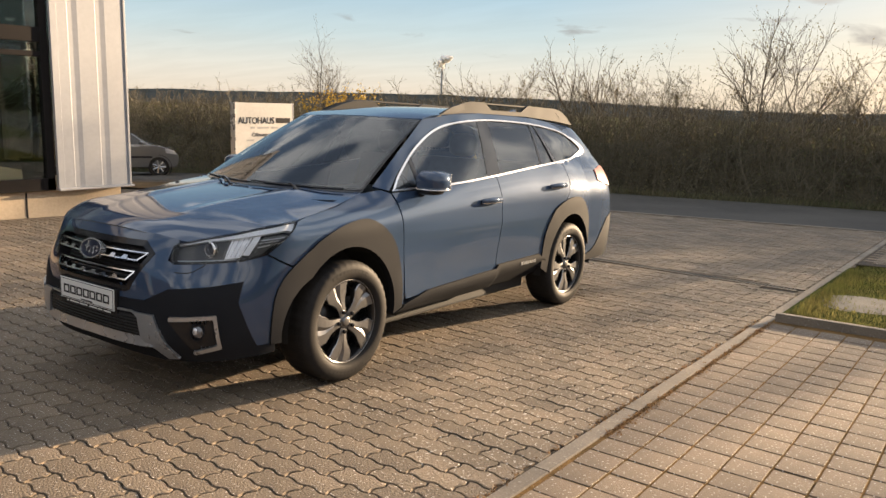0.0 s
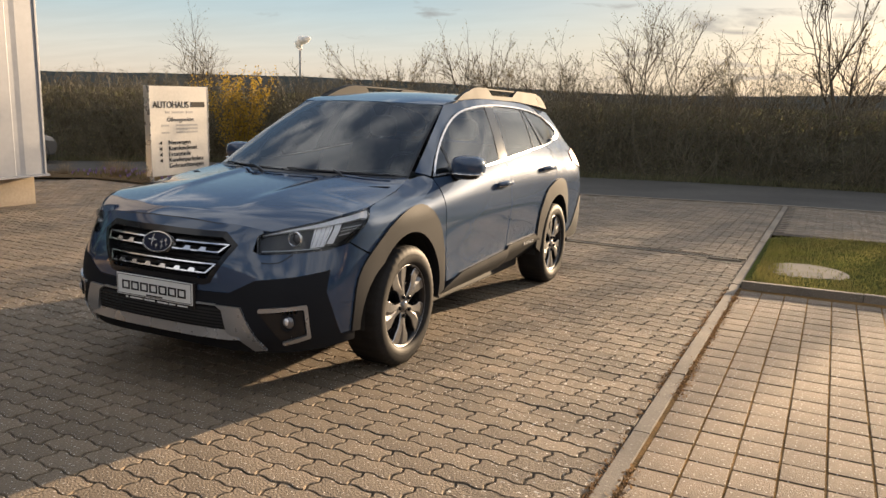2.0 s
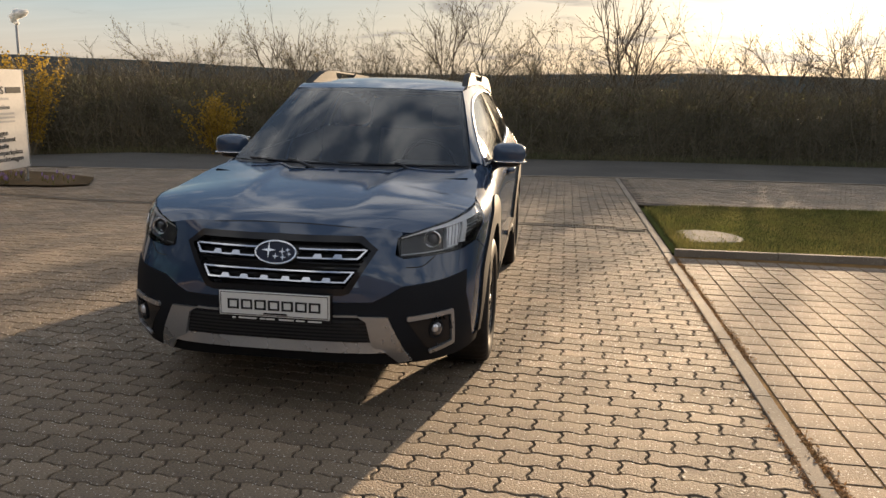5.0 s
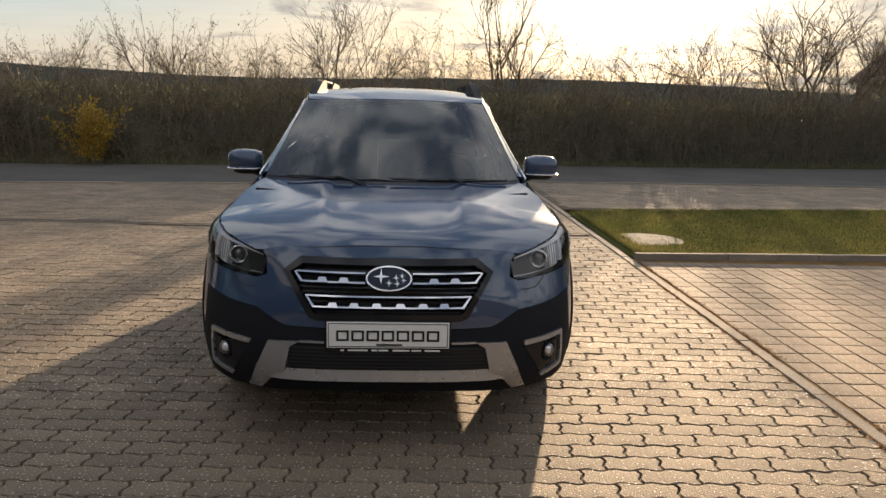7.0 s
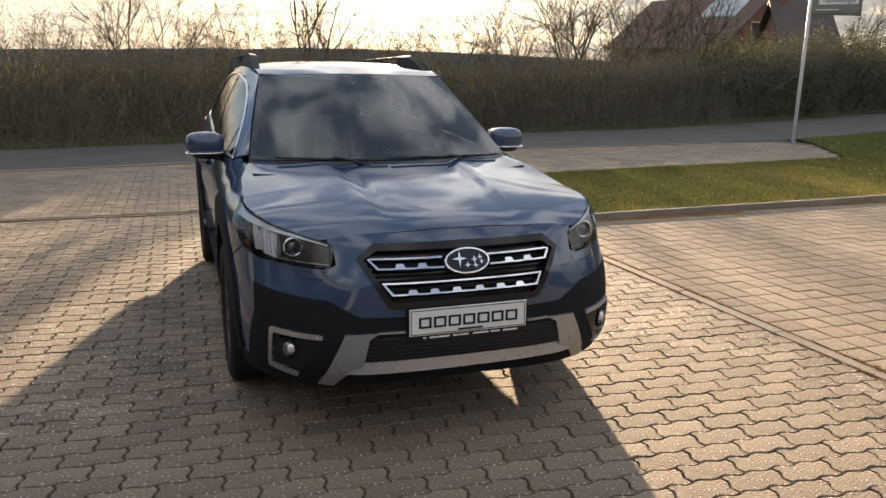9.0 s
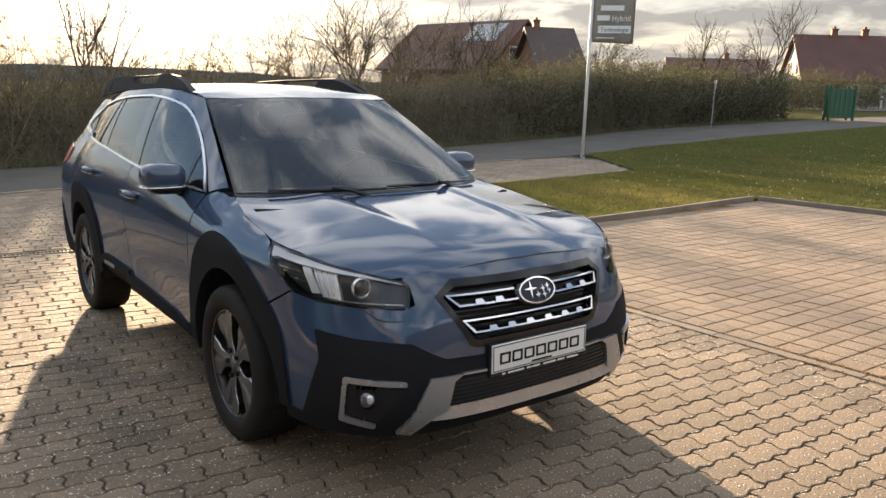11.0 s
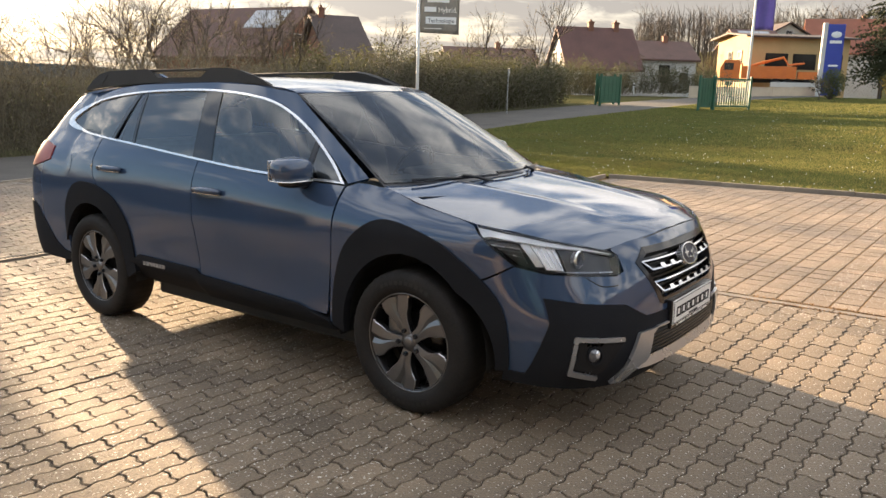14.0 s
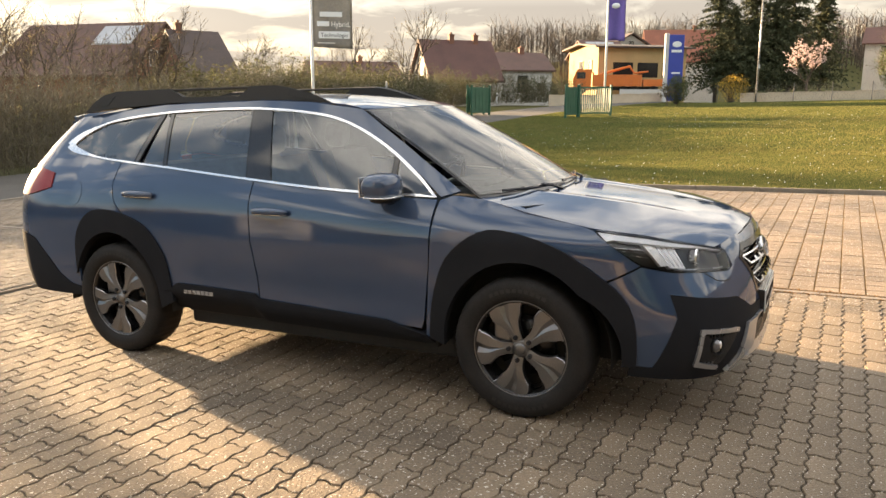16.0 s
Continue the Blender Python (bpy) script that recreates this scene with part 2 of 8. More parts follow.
M["rim"] = material("bright_spoke_facet", (0.4, 0.4, 0.41), (0.34, 0.34, 0.35), 0.3, metal=0.9, scale=10)
M["rim_dark"] = material("black_alloy", (0.042, 0.042, 0.045), (0.032, 0.032, 0.034), 0.28, metal=0.7, scale=10)
M["glass"] = glass("car_side_glass", (0.78, 0.9, 0.86), 0.9, 2.15)
M["screen"] = glass("car_windscreen", (0.8, 0.93, 0.94), 0.62, 1.8)
M["lens"] = glass("clear_lens", (0.97, 0.98, 1.0), 0.94, 1.42)
M["trimseat"] = material("seat_fabric", (0.045, 0.045, 0.048), (0.03, 0.03, 0.032), 0.85, scale=20, bump=0.001, bump_scale=300)
M["white"] = material("white_plate", (0.72, 0.72, 0.70), (0.66, 0.66, 0.64), 0.4, scale=3)
M["ink"] = material("black_print", (0.02, 0.02, 0.022), (0.03, 0.03, 0.03), 0.6, scale=10, spec=0.05)
M["hedge"] = material("hedge_twig", (0.16, 0.132, 0.087), (0.098, 0.087, 0.059), 0.85, scale=0.8, fine=9, random_tint=0.25, island=True)
M["bark"] = material("bark", (0.095, 0.07, 0.05), (0.05, 0.038, 0.028), 0.9, scale=6, fine=60, bump=0.006, bump_scale=40)
M["hill"] = material("far_woodland", (0.10, 0.105, 0.10), (0.06, 0.068, 0.066), 0.95, scale=0.01, fine=0.15, spec=0.0)
M["brick"] = material("brick_red", (0.2, 0.09, 0.055), (0.14, 0.065, 0.042), 0.85, scale=0.8, fine=12)
M["tile_roof"] = material("brown_roof_tile", (0.12, 0.06, 0.045), (0.08, 0.045, 0.035), 0.8, scale=0.7, fine=8)
M["render_w"] = material("white_house_render", (0.5, 0.47, 0.42), (0.4, 0.375, 0.335), 0.9, scale=0.6, fine=6)
M["cladwall"] = material("white_sheet_metal_cladding", (0.40, 0.405, 0.425), (0.365, 0.37, 0.388), 0.5, scale=1.2, spec=0.25)
M["plinth"] = material("beige_plinth_render", (0.55, 0.45, 0.33), (0.46, 0.37, 0.27), 0.9, scale=1.5, fine=30, bump=0.003, bump_scale=80)
M["tail"] = material("red_tail_lens", (0.22, 0.012, 0.01), (0.16, 0.01, 0.008), 0.35, scale=8, coat=0.25, spec=0.1)
M["badge"] = material("dark_blue_enamel", (0.008, 0.011, 0.028), (0.011, 0.015, 0.036), 0.3, scale=9, spec=0.3)
M["lampdark"] = material("lamp_housing", (0.014, 0.014, 0.016), (0.022, 0.022, 0.024), 0.35, scale=12)
M["reflector"] = material("bright_reflector", (0.74, 0.74, 0.76), (0.66, 0.66, 0.69), 0.25, metal=0.6, scale=30)
M["projector"] = material("projector_glass", (0.05, 0.05, 0.06), (0.08, 0.08, 0.09), 0.03, scale=10, coat=1.0)
M["tyremark"] = material("tyre_raised_mark", (0.03, 0.029, 0.028), (0.038, 0.036, 0.034), 0.75, scale=20, spec=0.06)
M["rail"] = material("dark_grey_rail_plastic", (0.038, 0.037, 0.036), (0.046, 0.045, 0.044), 0.7, scale=6, fine=400, bump=0.0004, bump_scale=500, spec=0.09)
M["lining"] = material("grey_headlining", (0.16, 0.155, 0.15), (0.13, 0.126, 0.12), 0.9, scale=20)
M["grate"] = material("rusty_iron_grate", (0.09, 0.075, 0.06), (0.05, 0.045, 0.04), 0.7, metal=0.5, scale=8)
M["frame"] = material("dark_brown_frame", (0.012, 0.0105, 0.011), (0.017, 0.0145, 0.014), 0.5, scale=4, spec=0.1)
M["hallglass"] = glass("clear_hall_glass", (0.95, 0.97, 0.97), 0.95, 1.45)
M["shopglass"] = glass("shop_window_glass", (0.8, 0.9, 0.88), 0.9, 2.0)
M["leafdark"] = material("palm_leaf", (0.03, 0.055, 0.025), (0.045, 0.07, 0.03), 0.5, scale=5, random_tint=0.2)
M["board"] = material("white_board", (0.52, 0.5, 0.475), (0.46, 0.445, 0.42), 0.7, scale=1.5, spec=0.05)
M["print_grey"] = material("faded_grey_print", (0.36, 0.36, 0.36), (0.3, 0.3, 0.3), 0.7, scale=12, spec=0.05)
M["print_grey2"] = material("dark_grey_print", (0.1, 0.1, 0.1), (0.13, 0.13, 0.13), 0.7, scale=12, spec=0.05)
M["petal"] = material("purple_petal", (0.22, 0.13, 0.38), (0.32, 0.22, 0.46), 0.5, scale=6, random_tint=0.25, island=True)
M["straw"] = material("dry_straw", (0.36, 0.27, 0.15), (0.25, 0.18, 0.1), 0.8, scale=6, random_tint=0.25, island=True)
M["silvercar"] = material("silver_car_paint", (0.125, 0.125, 0.128), (0.11, 0.11, 0.113), 0.3, metal=0.35, scale=3, coat=1.0)
M["bud"] = material("dull_bud", (0.16, 0.12, 0.06), (0.10, 0.09, 0.04), 0.7, scale=1, random_tint=0.3, island=True)
M["deadleaf"] = material("withered_leaf", (0.185, 0.158, 0.089), (0.11, 0.12, 0.06), 0.85, scale=0.5, fine=5, random_tint=0.35, island=True)
M["yellow"] = material("forsythia_yellow", (0.42, 0.27, 0.03), (0.30, 0.20, 0.03), 0.6, scale=3, random_tint=0.25, island=True)
M["steam"] = material("white_steam", (0.92, 0.91, 0.9), (0.86, 0.85, 0.84), 1.0, scale=0.05)
M["thicket"] = material("thicket_wood", (0.16, 0.14, 0.095), (0.075, 0.07, 0.048), 0.95, scale=2.5, fine=26, bump=0.08, bump_scale=14, spec=0.05)
M["solar"] = material("pale_roof_glass", (0.3, 0.31, 0.32), (0.25, 0.26, 0.28), 0.4, scale=1, coat=0.2)
M["dark_roof"] = material("dark_brown_roof", (0.075, 0.05, 0.042), (0.05, 0.036, 0.032), 0.8, scale=0.7, fine=8)
M["red_roof"] = material("red_brown_roof", (0.105, 0.046, 0.036), (0.075, 0.036, 0.03), 0.8, scale=0.7, fine=8)
M["orange_roof"] = material("orange_red_roof", (0.26, 0.092, 0.052), (0.19, 0.07, 0.043), 0.8, scale=0.7, fine=8)
M["render_y"] = material("yellow_render", (0.44, 0.3, 0.14), (0.37, 0.25, 0.115), 0.9, scale=0.6, fine=6)
M["polewhite"] = material("white_lacquered_pole", (0.7, 0.69, 0.67), (0.62, 0.61, 0.59), 0.4, scale=2)
M["bannergrey"] = material("grey_banner_cloth", (0.13, 0.14, 0.145), (0.18, 0.19, 0.2), 0.8, scale=1.2)
M["flagblue"] = material("violet_blue_flag", (0.085, 0.075, 0.23), (0.11, 0.1, 0.28), 0.7, scale=1.0)
M["pylonblue"] = material("blue_pylon", (0.02, 0.035, 0.25), (0.025, 0.045, 0.3), 0.4, scale=0.8)
M["green"] = material("green_gate_paint", (0.014, 0.085, 0.046), (0.011, 0.066, 0.036), 0.5, scale=2)
M["orange"] = material("orange_lorry_paint", (0.62, 0.16, 0.02), (0.52, 0.13, 0.02), 0.4, scale=1)
M["needle"] = material("spruce_needle", (0.05, 0.058, 0.03), (0.078, 0.08, 0.042), 0.8, scale=0.3, fine=3, random_tint=0.3, island=True, spec=0.1)
M["boxgreen"] = material("evergreen_leaf", (0.06, 0.075, 0.022), (0.09, 0.10, 0.03), 0.6, scale=0.6, fine=5, random_tint=0.3, island=True)
M["blossom"] = material("pale_pink_blossom", (0.62, 0.48, 0.45), (0.52, 0.4, 0.38), 0.6, scale=1, random_tint=0.15, island=True)
M["moss"] = material("mossy_joint_soil", (0.24, 0.135, 0.05), (0.085, 0.056, 0.026), 0.95, scale=5, fine=90, bump=0.006, bump_scale=150, spec=0.05)
M["litter"] = material("brown_leaf_litter", (0.3, 0.17, 0.08), (0.15, 0.1, 0.05), 0.85, scale=3, fine=40, random_tint=0.4, island=True)
M["rim_face"] = material("gunmetal_alloy", (0.2, 0.2, 0.207), (0.165, 0.165, 0.17), 0.32, metal=0.85, scale=10)
M["lampgleam"] = material("white_lamp_gleam", (0.86, 0.87, 0.88), (0.8, 0.81, 0.83), 0.2, scale=12, coat=1.0)

M["pillar"] = material("high_gloss_black_trim", (0.012, 0.012, 0.014), (0.016, 0.016, 0.018), 0.08, scale=4, fine=200, coat=0.4, spec=0.2)
M["cover"] = material("weathered_cover_concrete", (0.2, 0.175, 0.14), (0.12, 0.108, 0.088), 0.9, scale=5, fine=90, bump=0.006, bump_scale=110)
M["shrubleaf"] = material("young_olive_leaf", (0.095, 0.088, 0.04), (0.06, 0.066, 0.03), 0.8, scale=0.5, fine=5, random_tint=0.35, island=True)


def let_light_through(m, share):
    """Thin leaves: part of the light that falls on them comes out on the other side."""
    t, n = m.node_tree, m.node_tree.nodes
    p, out = n["Principled BSDF"], n["Material Output"]
    tr, mx = n.new("ShaderNodeBsdfTranslucent"), n.new("ShaderNodeMixShader")
    link(t, p.inputs["Base Color"].links[0].from_socket, tr.inputs[0])
    mx.inputs[0].default_value = share
    link(t, p.outputs[0], mx.inputs[1])
    link(t, tr.outputs[0], mx.inputs[2])
    link(t, mx.outputs[0], out.inputs[0])


for key in ("grass", "deadleaf", "bud", "yellow", "petal", "blossom", "boxgreen", "straw", "litter", "steam", "shrubleaf"):
    let_light_through(M[key], 0.45)

# ---- mesh tools ----
def ground_z(x, y):
    """The yard falls gently away towards the drain and the road."""
    y = max(-14.0, min(y, 26.0))
    x = max(-30.0, min(x, 70.0))
    rise = 0.018 * max(0.0, x - 18.0)
    if y > 12.0:
        # the lane climbs level across towards the gate
        y = 12.0 + (y - 12.0) * (1.0 - max(0.0, min(1.0, (x - 10.0) / 12.0)))
    rise -= 0.045 * max(0.0, -13.0 - x)
    return 0.0155 - 0.0245 * y + 0.0075 * (x + 1.5) + rise


def link_mesh(name, bm, mat, smooth=True):
    me = bpy.data.meshes.new(name)
    bm.to_mesh(me)
    bm.free()
    if mat:
        me.materials.append(mat)
    if smooth:
        for f in me.polygons:
            f.use_smooth = True
    return new(name, me)


def part(name, bm, mat, parent=None, label="", smooth=False):
    """Links a bmesh as one mesh object, under a thing or a part."""
    ob = link_mesh(name, bm, mat, smooth)
    ob.parent = parent
    return tagged(ob, label)


def shared(name, me, parent, m):
    ob = new(name, me)
    ob.parent = parent
    ob.matrix_basis = m
    return ob


def thing(name, label, category, m=None, group="", kind=""):
    ob = new(name)
    ob.empty_display_size = 0.1
    if m is not None:
        ob.matrix_basis = m
    return tagged(ob, label, category, group, kind)


def box(bm, x0, x1, y0, y1, z0, z1, bevel=0.0):
    """Adds a box, with its edges rounded off where bevel is given."""
    vs = [bm.verts.new((x, y, z)) for z in (z0, z1) for x, y in ((x0, y0), (x1, y0), (x1, y1), (x0, y1))]
    fs = [bm.faces.new([vs[i] for i in q]) for q in ((3, 2, 1, 0), (4, 5, 6, 7), (0, 1, 5, 4), (1, 2, 6, 5), (2, 3, 7, 6), (3, 0, 4, 7))]
    if bevel:
        bmesh.ops.bevel(bm, geom=list({e for f in fs for e in f.edges}), offset=bevel, segments=2, affect="EDGES", profile=0.5)
    return bm


def boxes(*args, bevel=0.0):
    bm = bmesh.new()
    for a in args:
        box(bm, *a, bevel=bevel)
    return bm


def tube(bm, pts, radii, sides=8, cap=True):
    """Adds a tapered tube along points."""
    rings, pts = [], [Vector(p) for p in pts]
    for i, p in enumerate(pts):
        d = (pts[min(i + 1, len(pts) - 1)] - pts[max(i - 1, 0)]).normalized()
        s = d.cross(Vector((0, 0, 1)) if abs(d.z) < 0.9 else Vector((1, 0, 0))).normalized()
        t = s.cross(d)
        r = radii[i] if isinstance(radii, (list, tuple)) else radii
        rings.append([bm.verts.new(p + (s * math.cos(k) + t * math.sin(k)) * r) for k in (2 * math.pi * j / sides for j in range(sides))])
    for a, b in zip(rings, rings[1:]):
        for j in range(sides):
            k = (j + 1) % sides
            bm.faces.new((a[j], b[j], b[k], a[k]))
    if cap:
        bm.faces.new(rings[0])
        bm.faces.new(rings[-1][::-1])
    return bm


def spin(bm, profile, segments, axis="x", centre=(0, 0, 0), a0=0.0, a1=2 * math.pi):
    """Adds a surface of revolution of (along, radius) points about an axis."""
    full = abs(a1 - a0 - 2 * math.pi) < 1e-6
    n = segments if full else segments + 1
    cols = []
    for i in range(n):
        a = a0 + (a1 - a0) * i / segments
        c, s = math.cos(a), math.sin(a)
        col = []
        for l, r in profile:
            v = {"x": (l, r * c, r * s), "y": (r * s, l, r * c), "z": (r * c, r * s, l)}[axis]
            col.append(bm.verts.new(Vector(v) + Vector(centre)))
        cols.append(col)
    for i in range(segments):
        a, b = cols[i], cols[(i + 1) % n]
        for j in range(len(profile) - 1):
            bm.faces.new((a[j], a[j + 1], b[j + 1], b[j]))
    return bm


def prism(bm, outline, y0, y1, plane="xz"):
    """Adds a prism from an outline in a plane, between two places along the third axis."""
    def at(p, y):
        return {"xz": (p[0], y, p[1]), "xy": (p[0], p[1], y), "yz": (y, p[0], p[1])}[plane]
    a = [bm.verts.new(at(p, y0)) for p in outline]
    b = [bm.verts.new(at(p, y1)) for p in outline]
    bm.faces.new(a)
    bm.faces.new(b[::-1])
    for i in range(len(a)):
        j = (i + 1) % len(a)
        bm.faces.new((a[i], b[i], b[j], a[j]))
    bmesh.ops.recalc_face_normals(bm, faces=bm.faces[:])
    return bm


def clip(poly, axis, limit, keep_less):
    out = []
    for i, p in enumerate(poly):
        q = poly[(i + 1) % len(poly)]
        a, b = p[axis] - limit, q[axis] - limit
        if keep_less:
            a, b = -a, -b
        if a >= 0:
            out.append(p)
        if (a > 0 > b) or (a < 0 < b):
            t = a / (a - b)
            out.append((p[0] + (q[0] - p[0]) * t, p[1] + (q[1] - p[1]) * t))
    return out


def patch(poly, f, step=0.05, lift=0.0, depth=0.012, bm=None, mirror=False):
    """A panel: an outline in the surface f's own two coordinates, cut into small faces that follow f, lifted off it, with edges that turn in by depth."""
    bm = bm or bmesh.new()
    sx = step if isinstance(step, tuple) else (step, step)
    area = sum(p[0] * q[1] - q[0] * p[1] for p, q in zip(poly, poly[1:] + poly[:1]))
    if area < 0:
        poly = poly[::-1]
    a0, a1 = min(p[0] for p in poly), max(p[0] for p in poly)
    b0, b1 = min(p[1] for p in poly), max(p[1] for p in poly)
    na, nb = max(1, math.ceil((a1 - a0) / sx[0])), max(1, math.ceil((b1 - b0) / sx[1]))
    verts, normals = {}, {}
    e = 1e-3

    def vert(p):
        key = (round(p[0], 5), round(p[1], 5))
        if key not in verts:
            c = Vector(f(*p))
            da = Vector(f(p[0] + e, p[1])) - Vector(f(p[0] - e, p[1]))
            db = Vector(f(p[0], p[1] + e)) - Vector(f(p[0], p[1] - e))
            n = da.cross(db)
            n = n.normalized() if n.length > 1e-12 else Vector((0, 0, 1))
            c = c + n * lift
            if mirror:
                c.x, n.x = -c.x, -n.x
            verts[key], normals[key] = bm.verts.new(c), n
        return key
    edges = {}
    for i in range(na):
        strip = clip(clip(poly, 0, a0 + (a1 - a0) * i / na, False), 0, a0 + (a1 - a0) * (i + 1) / na, True)
        for j in range(nb):
            cell = clip(clip(strip, 1, b0 + (b1 - b0) * j / nb, False), 1, b0 + (b1 - b0) * (j + 1) / nb, True)
            keys = []
            for p in cell:
                k = vert(p)
                if k not in keys:
                    keys.append(k)
            if len(keys) < 3:
                continue
            ar = sum(p[0] * q[1] - q[0] * p[1] for p, q in zip(keys, keys[1:] + keys[:1]))
            if ar < 1e-8:
                continue
            ks = keys[::-1] if mirror else keys
            try:
                fc = bm.faces.new([verts[k] for k in ks])
            except ValueError:
                continue
            fc.smooth = True
            for p, q in zip(ks, ks[1:] + ks[:1]):
                if (q, p) in edges:
                    del edges[(q, p)]
                else:
                    edges[(p, q)] = True
    if depth:
        for p, q in edges:
            a, b = verts[p].co, verts[q].co
            c, d = b - normals[q] * depth, a - normals[p] * depth
            bm.faces.new([bm.verts.new(v) for v in (b, a, d, c)])
    loose = [v for v in bm.verts if not v.link_faces]
    for v in loose:
        bm.verts.remove(v)
    return bm


def rounded(poly, r=0.03, n=4):
    """The outline with its corners rounded."""
    out = []
    for i, p in enumerate(poly):
        a, b = Vector(poly[i - 1]), Vector(poly[(i + 1) % len(poly)])
        p = Vector(p)
        d = min(r, (a - p).length * 0.45, (b - p).length * 0.45)
        s, e = p + (a - p).normalized() * d, p + (b - p).normalized() * d
        for k in range(n + 1):
            t = k / n
            v = s * (1 - t) ** 2 + p * (2 * t * (1 - t)) + e * t * t
            out.append((v.x, v.y))
    return out


def flow(pts, n=5):
    """A smooth open line through points."""
    out = []
    for i in range(len(pts) - 1):
        p0, p1, p2, p3 = (Vector(pts[max(0, min(len(pts) - 1, k))]) for k in (i - 1, i, i + 1, i + 2))
        for k in range(n):
            t = k / n
            v = 0.5 * (2 * p1 + (p2 - p0) * t + (2 * p0 - 5 * p1 + 4 * p2 - p3) * t * t + (3 * p1 - p0 - 3 * p2 + p3) * t ** 3)
            out.append(tuple(v))
    return out + [tuple(pts[-1])]


def words(text, size, m, mat, parent, name="lettering", depth=0.002, wide=None, align="LEFT"):
    """Flat lettering as a mesh in the plane of m, reading along its x."""
    cu = bpy.data.curves.new(name, "FONT")
    cu.body, cu.size, cu.extrude, cu.align_x = text, size, depth, align
    tmp = bpy.data.objects.new(name, cu)
    me = bpy.data.meshes.new_from_object(tmp)
    bpy.data.objects.remove(tmp)
    if wide:
        xs = [v.co.x for v in me.vertices]
        k = wide / (max(xs) - min(xs))
        for v in me.vertices:
            v.co.x *= k
    me.materials.append(mat)
    ob = new(name, me)
    ob.parent = parent
    ob.matrix_basis = m
    return ob
# ---- car body surfaces: w across, u back from the front axle, h up ----
def curve(*keys):
    """A smooth curve through (x, y) keys."""
    xs, ys = [k[0] for k in keys], [k[1] for k in keys]
    ms = []
    for i in range(len(xs)):
        a, b = max(i - 1, 0), min(i + 1, len(xs) - 1)
        ms.append((ys[b] - ys[a]) / (xs[b] - xs[a]))

    def value(x):
        if x <= xs[0]:
            return ys[0]
        if x >= xs[-1]:
            return ys[-1]
        i = 0
        while x > xs[i + 1]:
            i += 1
        d = xs[i + 1] - xs[i]
        t = (x - xs[i]) / d
        return ((1 + 2 * t) * (1 - t) ** 2 * ys[i] + t * (1 - t) ** 2 * d * ms[i]
                + t * t * (3 - 2 * t) * ys[i + 1] + t * t * (t - 1) * d * ms[i + 1])
    return value


UC, UR = -0.30, 3.10
widest = curve((-0.5, 0.885), (-0.3, 0.897), (0.0, 0.905), (0.6, 0.9), (1.4, 0.897), (2.2, 0.9), (2.75, 0.912), (3.1, 0.895), (3.6, 0.84))
fold = curve((-0.5, 7.5), (-0.3, 7.0), (0.0, 4.7), (0.25, 3.6), (0.5, 2.3), (1.0, 1.3), (1.7, 0.9), (2.4, 0.85), (3.0, 1.1), (3.6, 1.5))
belt = curve((0.2, 1.06), (0.47, 1.066), (1.05, 1.087), (1.61, 1.128), (2.27, 1.187), (2.79, 1.23), (3.3, 1.262), (3.7, 1.27))
roof_w = curve((0.3, 0.738), (0.36, 0.727), (0.7, 0.652), (1.04, 0.58), (1.35, 0.605), (1.7, 0.612), (2.5, 0.6), (3.1, 0.565), (3.5, 0.5))
roof_h = curve((0.3, 1.07), (0.36, 1.088), (0.7, 1.317), (1.04, 1.522), (1.35, 1.565), (1.7, 1.582), (2.5, 1.57), (3.1, 1.52), (3.5, 1.47))
front_u = curve((0.2, -0.93), (0.3, -1.0), (0.37, -1.035), (0.55, -1.035), (0.7, -1.03), (0.8, -1.0), (0.87, -0.965), (0.91, -0.935), (1.0, -0.86))
front_n = curve((0.25, 3.0), (0.55, 3.0), (0.75, 2.45), (0.9, 2.3))
rear_u = curve((0.25, 3.78), (0.4, 3.87), (0.7, 3.92), (0.95, 3.88), (1.1, 3.84), (1.25, 3.76), (1.45, 3.52), (1.55, 3.4))


def lower_w(u, h):
    w = widest(u)
    if h > 0.86:
        w -= fold(u) * (h - 0.86) ** 2
    if h < 0.55:
        w -= 0.35 * (0.55 - h) ** 2
    # the hollow along the doors
    if 0.3 < h < 0.86 and 0.45 < u < 2.5:
        k = math.sin(math.pi * (u - 0.45) / 2.05) ** 0.5
        w -= 0.016 * k * math.exp(-((h - 0.52) / 0.12) ** 2)
        w += 0.008 * k * math.exp(-((h - 0.8) / 0.06) ** 2)
    return w


def side_w(u, h):
    """Half the width of the side at u, h: lower body, then the leaning glasshouse."""
    b = belt(u)
    if h <= b:
        return lower_w(u, h)
    wb, t = lower_w(u, b), (h - b) / max(roof_h(u) - b, 0.02)
    return wb + (roof_w(u) - wb) * t + 0.05 * t * (1 - t)


def shell(q, h):
    """The body's skin: q runs along the side from the front corner, below 0 round the nose to the middle at -1.2, past the rear corner to 1.2 beyond."""
    if q < 0:
        a, n, w = min(-q / 1.2, 1) * math.pi / 2, front_n(h), side_w(UC, h)
        return w * max(math.cos(a), 0) ** (2 / n), UC - (UC - front_u(h)) * math.sin(a) ** (2 / n), h
    u = UC + q
    if u > UR:
        a, n, w = min((u - UR) / 1.2, 1) ** 2.1 * math.pi / 2, 4.2, side_w(UR, h)
        return w * max(math.cos(a), 0) ** (2 / n), UR + (rear_u(h) - UR) * math.sin(a) ** (2 / n), h
    return side_w(u, h), u, h


def bend(q):
    """Eases a length past the rear corner, so that it runs evenly round the bend."""
    c = UR - UC
    return q if q <= c else c + 1.2 * (min(1.0, (q - c) / 1.2)) ** (1 / 2.1)


